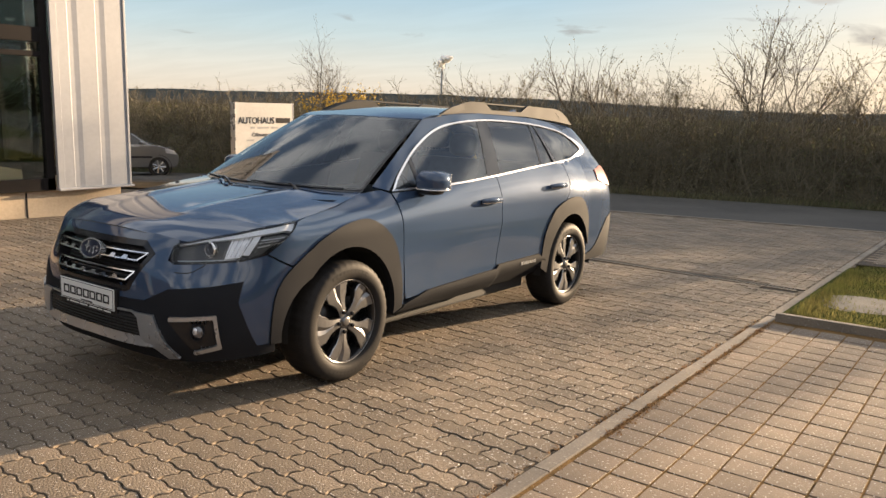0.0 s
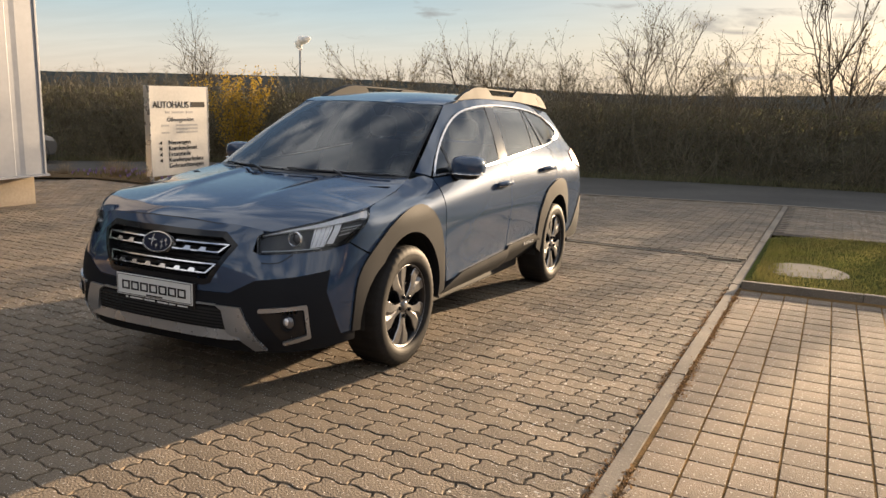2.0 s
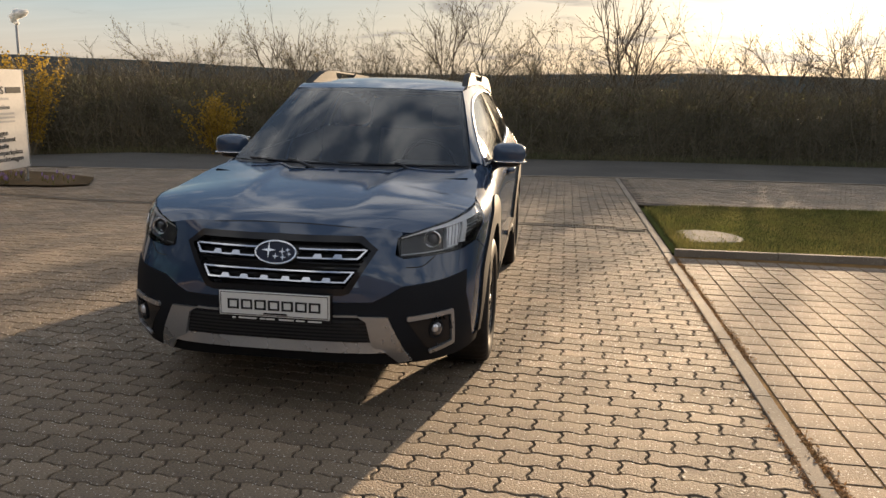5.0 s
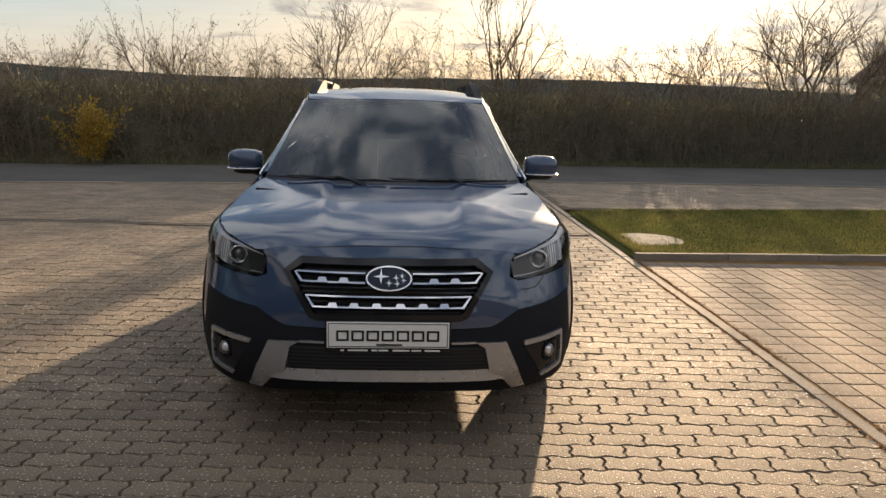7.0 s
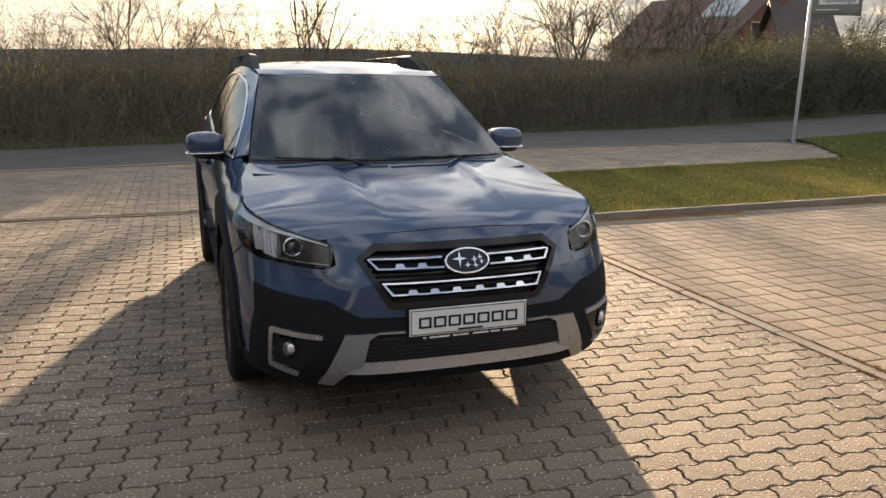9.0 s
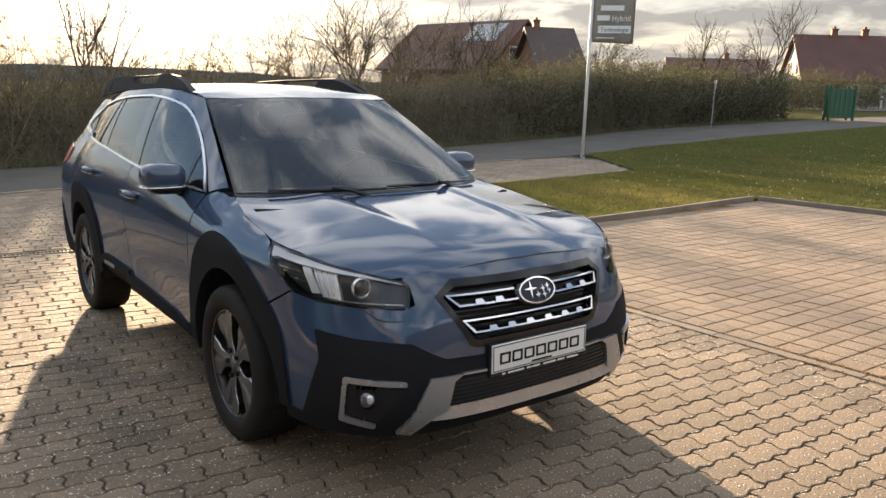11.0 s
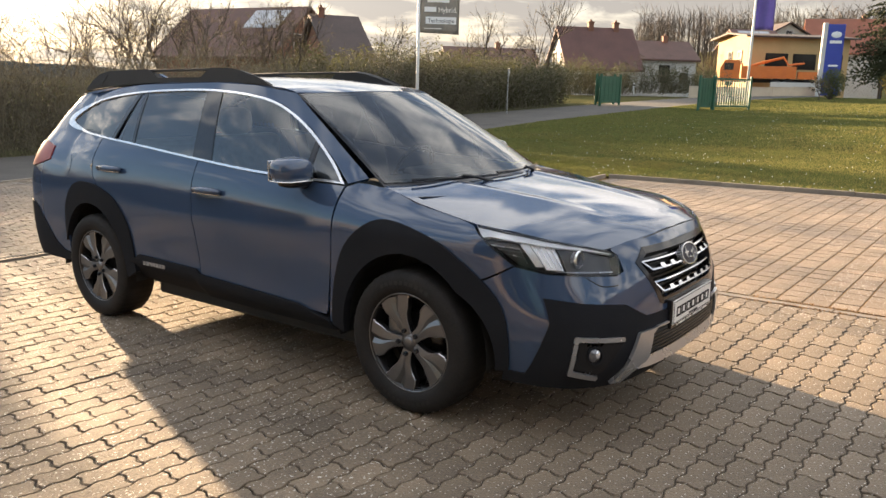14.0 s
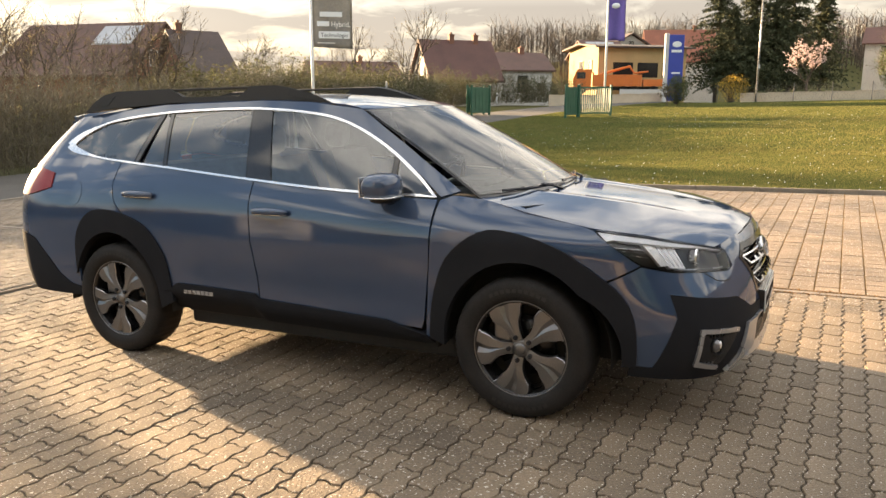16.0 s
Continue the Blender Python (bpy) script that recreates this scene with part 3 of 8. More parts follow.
def nose(w, h):
    """The q of a point on the nose, w off the middle."""
    return -1.2 * math.acos(max(-1, min(1, w / side_w(UC, h))) ** (front_n(h) / 2)) / (math.pi / 2)


def flank(u):
    return u - UC


hood_c = curve((-1.0, 0.86), (-0.93, 0.905), (-0.83, 0.945), (-0.5, 1.005), (0.0, 1.062), (0.3, 1.085))
hood_d = curve((-0.95, 0.2), (-0.87, 0.186), (-0.78, 0.115), (-0.58, 0.064), (-0.36, 0.062), (-0.3, 0.064), (0.0, 0.045), (0.3, 0.015))


def hood_h(w, u):
    w = abs(w)
    z = hood_c(u) - hood_d(u) * (w / 0.8) ** 2.4
    # two raised shoulders that run to the cowl
    e = 0.275 + 0.075 * (u + 0.8)
    k = min(1, max(0, (u + 0.85) / 0.5))
    z += k * 0.016 / (1 + math.exp(-(w - e) / 0.012)) * math.exp(-max(0, w - e) / 0.16)
    return z


def screen(a, t):
    """The windscreen: a from -1 to 1 across, t from 0 at the cowl to 1 at the roof."""
    u0, w0, h0 = 0.27, 0.735, 1.073
    u1, w1, h1 = 1.04, 0.575, 1.52
    u, w = u0 + (u1 - u0) * t, w0 + (w1 - w0) * t
    h = h0 + (h1 - h0) * t + 0.05 * t * (1 - t)
    bow = (0.205 + (0.13 - 0.205) * t) * (1 - abs(a) ** 2.2)
    return w * a, u - bow, h + 0.012 * (1 - a * a) * t

# ---- ground ----
KERB_X = -1.55
near_edge = curve((-40, 8.5), (-20, 11.2), (-10, 13.0), (-6, 13.7), (-1.8, 14.8), (2.8, 15.4), (6.7, 15.6), (10.8, 16.2), (16.3, 17.7), (25, 18.5), (45, 19.7), (60, 19.0), (75, 16.0))
far_edge = curve((-40, 12.0), (-20, 15.2), (-11.8, 16.8), (-6.3, 18.0), (-2.6, 19.3), (5, 20.3), (18.5, 23.0), (28.7, 23.8), (50, 24.5), (75, 23.0))


def sheet(name, outline, lift, mat, step=1.0, label="", kind="structure", category=""):
    """A sheet of ground inside an outline, lifted off the fall of the yard."""
    bm = patch([tuple(p) for p in outline], lambda x, y: (x, y, ground_z(x, y) + lift), step, depth=0.0)
    return tagged(part(name, bm, mat, smooth=True), label, category, kind=kind)


def terrain(x, y):
    """The yard's fall near by; far off, open country that dips and then climbs to low hills."""
    z = ground_z(x, y) - 0.05
    far = max(0.0, math.hypot(x, y) - 60.0)
    z -= 0.02 * min(far, 200)
    if y < 12:
        z += 0.02 * min(far, 200)
    return z


bm = bmesh.new()
rings = [0, 4, 8, 12, 16, 20, 26, 34, 45, 60, 80, 110, 160, 240, 400, 800, 1600, 3200]
cols = []
for r in rings:
    cols.append([bm.verts.new((r * math.sin(k), r * math.cos(k) + 4, terrain(r * math.sin(k), r * math.cos(k) + 4))) for k in (2 * math.pi * i / 72 for i in range(72))] if r else [bm.verts.new((0, 4, terrain(0, 4)))])
for i in range(72):
    j = (i + 1) % 72
    bm.faces.new((cols[0][0], cols[1][j], cols[1][i]))
    for a, b in zip(cols[1:], cols[2:]):
        bm.faces.new((a[i], a[j], b[j], b[i]))
tagged(part("ground", bm, M["soil"], smooth=True), "open soil and rough grass ground", "ground", kind="structure")

tagged(sheet("yard_bed", [(-22, -10), (KERB_X, -10), (KERB_X, 14.85)] + [(x, near_edge(x)) for x in (-1.8, -6, -10, -16, -22)], -0.0085, M["joint"]), "dark jointing bed under the yard paving", "paving")
tagged(sheet("parking_bed", [(KERB_X, -10), (5.4, -10), (5.4, 7.05), (KERB_X, 6.7)], -0.005, M["moss"]), "dark mossy jointing bed under square paving", "paving")
tagged(sheet("lane_bed", [(KERB_X, 10.6), (8.0, 11.8), (10.1, 14.8), (10.3, near_edge(10.3))] + [(x, near_edge(x)) for x in (6.7, 2.8, 0, -1.5)], -0.006, M["joint"]), "dark jointing bed under the lane paving", "paving")
road = sheet("road", [(x, near_edge(x)) for x in range(-40, 76, 3)] + [(x, far_edge(x)) for x in range(74, -41, -3)], 0.0, M["asphalt"])
tagged(road, "worn grey asphalt lane along the hedge", "road")
lawn_outline = [(KERB_X + 0.06, 6.74), (5.48, 7.13), (5.48, -20), (70, -20)] + [(x, near_edge(x) - 0.03) for x in (68, 60, 52, 45, 38, 31, 25, 20, 16.3, 13, 10.8)] + [(10.1, 14.8), (8.0, 11.75), (3.4, 11.15), (0, 10.75), (-1.1, 10.5), (KERB_X + 0.06, 10.1)]
tagged(sheet("lawn", lawn_outline, 0.014, M["turf"]), "sunlit short green lawn", "lawn")

# ---- grass of the lawn ----
lg = random.Random(8)
vs, fs = [], []


def on_lawn(x, y):
    if x < 5.5 and y < 6.8 + 0.05 * (x + 1.5):
        return False
    if x < KERB_X + 0.1:
        return False
    if x < 8.05:
        return y < 10.62 + 0.125 * max(0.0, x) - max(0.0, -x - 0.4) * 0.3 and (y > 6.8 + 0.05 * (x + 1.5) if x < 5.5 else True)
    return y < min(near_edge(x), 11.7 + (x - 8.0) * 1.45)


def blade(x, y, h, w):
    z = ground_z(x, y) + 0.01
    a = lg.uniform(0, 6.283)
    b = len(vs)
    c, s = math.cos(a), math.sin(a)
    lean = lg.uniform(-0.5, 0.5) * h
    vs.extend(((x - c * w, y - s * w, z), (x + c * w, y + s * w, z), (x + s * lean, y - c * lean, z + h)))
    fs.append((b, b + 1, b + 2))


for k in range(330000):
    near = k < 200000
    x = lg.uniform(-1.45, 14) if near else 14 + 52 * lg.random() ** 1.4
    y = lg.uniform(-3.0, 16.5) if near else lg.uniform(-8, 20)
    if not on_lawn(x, y):
        continue
    p = noise.noise(Vector((x * 0.8, y * 0.8, 0)))
    if near:
        blade(x, y, lg.uniform(0.018, 0.036) * (1 + 0.4 * p), 0.006)
    else:
        blade(x, y, lg.uniform(0.025, 0.05) * (1 + 0.4 * p), 0.016)
# thick turf of the small island between the pavings
for k in range(85000):
    x, y = lg.uniform(-1.42, 9.0), lg.uniform(6.7, 11.8)
    if on_lawn(x, y) and math.hypot(x + 0.98, y - 7.82) > 0.36 + lg.random() * 0.06:
        p = noise.noise(Vector((x * 1.3, y * 1.3, 4)))
        blade(x, y, lg.uniform(0.02, 0.045) * (1 + 0.5 * p), 0.0045)
# longer fringe along the kerbs
for k in range(5000):
    x = lg.uniform(-1.45, 5.5)
    y = lg.choice((6.83 + 0.05 * (x + 1.5), 10.5 + 0.125 * max(0, x))) + abs(lg.gauss(0, 0.06)) * (1 if lg.random() < 0.5 else -1)
    if on_lawn(x, y):
        blade(x, y, lg.uniform(0.03, 0.065), 0.005)
for k in range(2500):
    blade(-1.42 + abs(lg.gauss(0, 0.1)), lg.uniform(6.85, 9.8), lg.uniform(0.03, 0.08), 0.005)
me = bpy.data.meshes.new("lawn_grass")
me.from_pydata(vs, [], fs)
me.materials.append(M["grass"])
tagged(new("lawn_grass", me), "short green grass blades with some dry ones", "grass", kind="stuff")
vs, fs = [], []
for k in range(1000):
    x, y = 5.5 + 40 * lg.random() ** 1.5, lg.uniform(-5, 15)
    if not on_lawn(x, y):
        continue
    z, b, r = ground_z(x, y) + 0.055, len(vs), lg.uniform(0.005, 0.009)
    vs += [(x + r * math.cos(a), y + r * math.sin(a), z + 0.01 * math.cos(a)) for a in (0, 1.05, 2.1, 3.14, 4.2, 5.2)]
    fs.append(tuple(range(b, b + 6)))
me = bpy.data.meshes.new("daisies")
me.from_pydata(vs, [], fs)
me.materials.append(M["white"])
tagged(new("daisies", me), "small white daisies in the lawn", "flowers", kind="stuff")

# ---- the estate car ----
CAR = pose(-3.885, 3.14, ground_z(-3.885, 3.14), math.degrees(math.atan(-0.0245)), -math.degrees(math.atan(0.0075)), 0.7)
car = thing("estate_car", "blue-grey metallic estate car with black arch cladding parked on pavers", "car", CAR)
N, F = nose, flank


def body(name, poly, mat, label="", step=0.045, lift=0.0, depth=0.014, both=True, f=None, parent=None):
    """One panel on either side of the car."""
    made = []
    if f is None:
        poly = [(bend(q), h) for q, h in poly]
    for mirror in ((False, True) if both else (False,)):
        made.append(part(name, patch(poly, f or shell, step, lift, depth, mirror=mirror), mat, parent or car, label))
    return made


def along_side(u, h):
    """The q of a point u back from the front axle, round the rear corner too."""
    if u <= UR:
        return u - UC
    t = min(1.0, (u - UR) / (rear_u(h) - UR))
    return UR - UC + 1.2 * math.asin(t ** 2.1) / (math.pi / 2)


WB, HUB = 2.745, 0.352
# outer line of the arch cladding, front and rear, in u and h
ARCH_F = [(-0.465, 0.335), (-0.445, 0.62), (-0.355, 0.756), (-0.21, 0.86), (0.027, 0.924), (0.212, 0.918), (0.386, 0.785), (0.464, 0.564), (0.489, 0.36)]
ARCH_R = [(2.265, 0.38), (2.29, 0.6), (2.33, 0.71), (2.432, 0.834), (2.603, 0.905), (2.78, 0.93), (2.908, 0.913), (3.01, 0.845), (3.08, 0.735), (3.099, 0.60), (3.097, 0.43)]
arch_f, arch_r = ([(F(u), h) for u, h in a] for a in (ARCH_F, ARCH_R))


def inset(line, c, k):
    """The line drawn towards the wheel's centre."""
    return [(F(c) + (q - F(c)) * k, HUB + (h - HUB) * k) for q, h in line]


# painted panels
hood_side = [(-0.30, 0.965), (0.0, 1.022), (0.25, 1.072), (0.40, 1.085)]
fender = [(F(u), h - 0.004) for u, h in hood_side] + [(F(0.46), 1.06), (F(0.485), 0.72), (F(0.515), 0.36)] + inset(arch_f, 0, 0.97)[:2:-1] + [(-0.02, 0.70), (-0.245, 0.803), (-0.14, 0.882), (-0.04, 0.95)]
body("front_fender", fender, M["paint"], step=0.04)
bumper = [(N(0.0, 0.855), 0.855), (N(0.0, 0.9), 0.9), (N(0.25, 0.898), 0.898), (N(0.44, 0.886), 0.886), (N(0.53, 0.872), 0.872), (-0.742, 0.862), (-0.745, 0.853), (N(0.53, 0.84), 0.84), (N(0.525, 0.77), 0.77), (N(0.56, 0.752), 0.752), (N(0.7, 0.76), 0.76),
          (-0.385, 0.772), (-0.28, 0.792), (-0.25, 0.798), (-0.024, 0.692), (-0.115, 0.61), (-0.128, 0.33), (-0.24, 0.335), (-0.362, 0.57), (-0.35, 0.675), (-0.54, 0.653), (-0.78, 0.633), (-0.93, 0.565),
          (N(0.23, 0.56), 0.56), (N(0.23, 0.595), 0.595), (N(0.335, 0.607), 0.607), (N(0.447, 0.795), 0.795), (N(0.375, 0.85), 0.85)]
body("front_bumper", bumper, M["paint"], step=0.035)
lower = [(-0.24, 0.333), (-0.362, 0.57), (-0.35, 0.673), (-0.54, 0.651), (-0.78, 0.631), (-0.93, 0.563), (N(0.3, 0.558), 0.558), (N(0.0, 0.558), 0.558), (N(0.0, 0.27), 0.27), (N(0.5, 0.255), 0.255), (-0.55, 0.265), (-0.14, 0.285), (-0.14, 0.338)]
body("bumper_cladding", lower, M["clad"], step=0.035, lift=0.004, depth=0.03)
fdoor = [(F(0.475), 1.062), (F(0.49), 0.72), (F(0.525), 0.44), (F(0.54), 0.40), (F(1.60), 0.45), (F(1.605), 0.6), (F(1.625), 0.8), (F(1.64), 1.0), (F(1.63), 1.127), (F(1.05), 1.085)]
body("front_door", fdoor, M["paint"])
rdoor = [(F(1.638), 1.13), (F(1.648), 1.0), (F(1.633), 0.8), (F(1.613), 0.6), (F(1.608), 0.45), (F(2.30), 0.44)] + inset(arch_r, WB, 0.97)[:5] + [(F(2.70), 0.98), (F(2.735), 1.08), (F(2.72), 1.222), (F(2.27), 1.185)]
body("rear_door", rdoor, M["paint"])
quarter = [(F(2.728), 1.223), (F(2.743), 1.08), (F(2.708), 0.98), (F(2.64), 0.91)] + inset(arch_r, WB, 0.97)[5:] + [(3.398, 0.405), (3.407, 0.42), (3.432, 0.474), (3.482, 0.584), (3.578, 0.704), (3.70, 0.735), (3.92, 0.737), (F(3.64), 0.96), (F(3.55), 0.98), (F(3.5), 1.17), (F(3.56), 1.19), (F(3.5), 1.46), (F(3.3), 1.5), (F(3.1), 1.518), (F(2.5), 1.568),
           (F(1.7), 1.58), (F(1.35), 1.563), (F(1.04), 1.52), (F(0.7), 1.31), (F(0.38), 1.1), (F(0.46), 1.075)] + [(F(u), h) for u, h in ((0.60, 1.178), (0.83, 1.332), (1.08, 1.452), (1.32, 1.512), (1.70, 1.544), (2.10, 1.543), (2.485, 1.527), (2.90, 1.484), (3.1, 1.438))] + [(along_side(u, h), h) for u, h in ((3.14, 1.428), (3.2, 1.402), (3.26, 1.372), (3.31, 1.33), (3.29, 1.293), (3.2, 1.266), (3.12, 1.256))] + [(F(3.0), 1.242)]
body("body_side", quarter, M["paint"], step=0.04)
tail = [(F(3.65), 0.5), (F(3.63), 0.735), (F(3.65), 0.96), (F(3.66), 1.19), (F(3.57), 1.2), (F(3.51), 1.46), (F(4.3), 1.5), (F(4.3), 0.5)]
body("tailgate", tail, M["paint"], step=0.06)
rear_low = [(3.385, 0.345), (3.392, 0.395), (3.406, 0.416), (3.432, 0.47), (3.482, 0.58), (3.578, 0.70), (3.70, 0.731), (F(4.3), 0.73), (F(4.3), 0.34)]
body("rear_bumper_cladding", rear_low, M["clad"], step=0.03, lift=0.006, depth=0.03)
body("tail_light", [(3.475, 1.14), (3.46, 1.05), (3.56, 1.015), (3.70, 0.99), (3.98, 1.0), (3.98, 1.14), (3.64, 1.17)], M["tail"], "red tail light", lift=0.008)

# bonnet, roof, glass
hood_edge = [shell(q, h)[:2] for q, h in ((0.0, 0.966), (-0.045, 0.961), (-0.18, 0.951), (-0.318, 0.937), (-0.45, 0.917), (-0.6, 0.891), (-0.7, 0.871))] + [(0.44, -0.897), (0.25, -0.928)]
hood = [(-w, u) for w, u in hood_edge] + [(0, -0.938)] + hood_edge[::-1] + [(0.80, 0.0), (0.745, 0.24), (0.70, 0.29), (0.45, 0.19), (0.0, 0.12), (-0.45, 0.19), (-0.70, 0.29), (-0.745, 0.24), (-0.80, 0.0)]
part("hood", patch(hood, lambda w, u: (w, u, hood_h(w, u)), 0.03, 0.0, 0.02), M["paint"], car)
roof_c = curve((0.85, 1.52), (1.0, 1.545), (1.35, 1.597), (1.7, 1.62), (2.4, 1.622), (3.0, 1.59), (3.4, 1.535), (3.6, 1.5))


def roof(a, u):
    w = roof_w(u) * a
    e = roof_h(u)
    return w, u, e + (roof_c(u) - e) * (1 - abs(a) ** 2.6)


roof_poly = [(-1, 1.045), (-0.75, 0.99), (-0.4, 0.935), (0, 0.915), (0.4, 0.935), (0.75, 0.99), (1, 1.045), (1, 3.5), (-1, 3.5)]
part("roof_panel", patch(roof_poly, roof, (0.09, 0.08), 0.0, 0.02), M["paint"], car)
part("spoiler", patch([(-0.98, 3.35), (0.98, 3.35), (0.9, 3.54), (-0.9, 3.54)], lambda a, u: (roof_w(u) * a, u, roof(a, min(u, 3.5))[2] + 0.012), (0.1, 0.05), 0.01, 0.03), M["paint"], car)
part("windscreen", patch([(-0.985, 0.02), (0.985, 0.02), (0.985, 0.985), (-0.985, 0.985)], screen, (0.1, 0.1), 0.0, 0.005), M["screen"], car)
for a0, a1, t0, t1 in ((-1.0, -0.955, 0.0, 1.0), (0.955, 1.0, 0.0, 1.0), (-0.955, 0.955, 0.955, 1.0), (-0.955, 0.955, -0.01, 0.05)):
    part("screen_border", patch([(a0, t0), (a1, t0), (a1, t1), (a0, t1)], screen, (0.1, 0.1), -0.004, 0.004), M["black"], car)
part("cowl", patch([(-0.74, 0.1), (0.74, 0.1), (0.74, 0.42), (-0.74, 0.42)], lambda w, u: (w, u - 0.08 - 0.19 * (1 - (w / 0.74) ** 2), 1.035), 0.08, 0.0, 0.02), M["clad"], car)

DLO = [(0.478, 1.07), (0.60, 1.172), (0.83, 1.326), (1.08, 1.446), (1.32, 1.506), (1.70, 1.538), (2.10, 1.537), (2.485, 1.521), (2.90, 1.479), (3.14, 1.425), (3.27, 1.37), (3.325, 1.325), (3.30, 1.289), (3.2, 1.262), (3.0, 1.238), (2.70, 1.216), (2.27, 1.184), (1.61, 1.128), (1.05, 1.088)]


def ring(line, k, f=shell):
    """The closed line drawn in by k metres."""
    n, out = len(line), []
    for i in range(n):
        p, a, b = Vector(line[i]), Vector(line[i - 1]), Vector(line[(i + 1) % n])
        d = ((p - a).normalized() + (b - p).normalized()).normalized()
        e = k(p.x) if callable(k) else k
        out.append((p.x + d.y * e, p.y - d.x * e))
    return out


dlo_uh = flow(DLO + [DLO[0]], 4)[:-1]
# the chrome broadens into a solid tip behind the last pane
inner_uh = ring(dlo_uh, lambda u: 0.012 + 0.05 * max(0.0, (u - 2.95) / 0.38) ** 2)
dlo, inner = ([(along_side(u, h), h) for u, h in line_] for line_ in (dlo_uh, inner_uh))
for mirror in (False, True):
    bm = bmesh.new()
    for i in range(len(dlo)):
        j = (i + 1) % len(dlo)
        patch([(bend(q), h) for q, h in (dlo[i], dlo[j], inner[j], inner[i])], shell, 0.03, 0.007, 0.010, bm, mirror)
    part("window_trim", bm, M["chrome"], car, "satin chrome window surround")


def dlo_cut(u0a, u0b, u1a, u1b):
    """The window opening between two leaning lines, each given by its u at the sill and at the top."""
    p = [tuple(q) for q in inner]
    for ua, ub, less in ((u0a, u0b, False), (u1a, u1b, True)):
        sh = [(q - (F(ua) + (F(ub) - F(ua)) * (h - 1.1) / 0.42), h) for q, h in p]
        sh = clip(sh, 0, 0.0, less)
        p = [(q + (F(ua) + (F(ub) - F(ua)) * (h - 1.1) / 0.42), h) for q, h in sh]
    return p


for nm, cut, mt in (("quarter_glass", (0.3, 0.3, 0.72, 0.76), M["glass"]), ("sail_post", (0.725, 0.765, 0.755, 0.795), M["pillar"]), ("front_window", (0.76, 0.80, 1.50, 1.605), M["glass"]), ("door_pillar", (1.505, 1.61, 1.685, 1.755), M["pillar"]),
                    ("rear_window", (1.69, 1.76, 2.30, 2.375), M["glass"]), ("door_pillar", (2.305, 2.38, 2.335, 2.41), M["pillar"]), ("vent_glass", (2.34, 2.415, 2.56, 2.44), M["glass"]), ("door_pillar", (2.62, 2.445, 2.66, 2.49), M["pillar"]), ("rear_side_glass", (2.67, 2.495, 3.4, 3.4), M["glass"])):
    body(nm, dlo_cut(*cut), mt, step=0.05, lift=-0.002 if mt is M["glass"] else 0.001, depth=0.004 if mt is M["glass"] else 0.01)

# arch, sill claddings
for line, c, nm in ((arch_f, 0.0, "front_arch_cladding"), (arch_r, WB, "rear_arch_cladding")):
    pts = flow(line, 4)
    ra = 0.408 if c == 0.0 else 0.374
    lip = [(F(c) + ra * math.cos(k), HUB + 0.438 * math.sin(k)) for k in (radians(183 - 186 * i / 24) for i in range(25))]
    body(nm, pts + lip[::-1], M["clad"], step=0.035, lift=0.012, depth=0.05)
sill = [(F(0.47), 0.335), (F(0.51), 0.37), (F(0.62), 0.395), (F(0.75), 0.425), (F(1.60), 0.458), (F(1.63), 0.485), (F(2.22), 0.50), (F(2.27), 0.47), (F(2.36), 0.43), (F(2.36), 0.345), (F(2.17), 0.325), (F(1.0), 0.315), (F(0.52), 0.325)]


def sill_top(q):
    """The lower edge of the sill's upright lip."""
    return 0.352 + 0.1 * min(1, max(0, (q - F(0.5)) / 0.35)) * 0.2 + 0.03 * min(1, max(0, (q - F(0.6)) / 1.6)) + (0.03 if q > F(1.62) else 0)


def tuck(q, h):
    """The skin turned in under the sill's lip."""
    p = shell(q, h)
    return p[0] - 0.75 * max(0.0, sill_top(q) + 0.012 - h), p[1], p[2]


body("sill_cladding", sill, M["clad"], step=0.03, lift=0.016, depth=0.05, f=tuck)


def front(w, h):
    """The skin of the nose by its distance off the middle."""
    p = shell(nose(abs(w), h), h)
    return math.copysign(p[0], w), p[1], p[2]


def both(poly):
    return poly + [(-w, h) for w, h in poly[::-1]]


def blob(bm, c, r, n=2.6, seg=(16, 10)):
    """Adds a rounded box: a superellipsoid."""
    def pw(v, e):
        return math.copysign(abs(v) ** e, v)
    rows = []
    for j in range(seg[1] + 1):
        b = -math.pi / 2 + math.pi * j / seg[1]
        row = []
        for i in range(seg[0]):
            a = 2 * math.pi * i / seg[0]
            row.append(bm.verts.new((c[0] + r[0] * pw(math.cos(b), 2 / n) * pw(math.cos(a), 2 / n), c[1] + r[1] * pw(math.cos(b), 2 / n) * pw(math.sin(a), 2 / n), c[2] + r[2] * pw(math.sin(b), 2 / n))))
        rows.append(row)
    for a, b in zip(rows, rows[1:]):
        for i in range(seg[0]):
            k = (i + 1) % seg[0]
            bm.faces.new((a[i], a[k], b[k], b[i]))
    bmesh.ops.remove_doubles(bm, verts=bm.verts[:], dist=1e-6)
    return bm


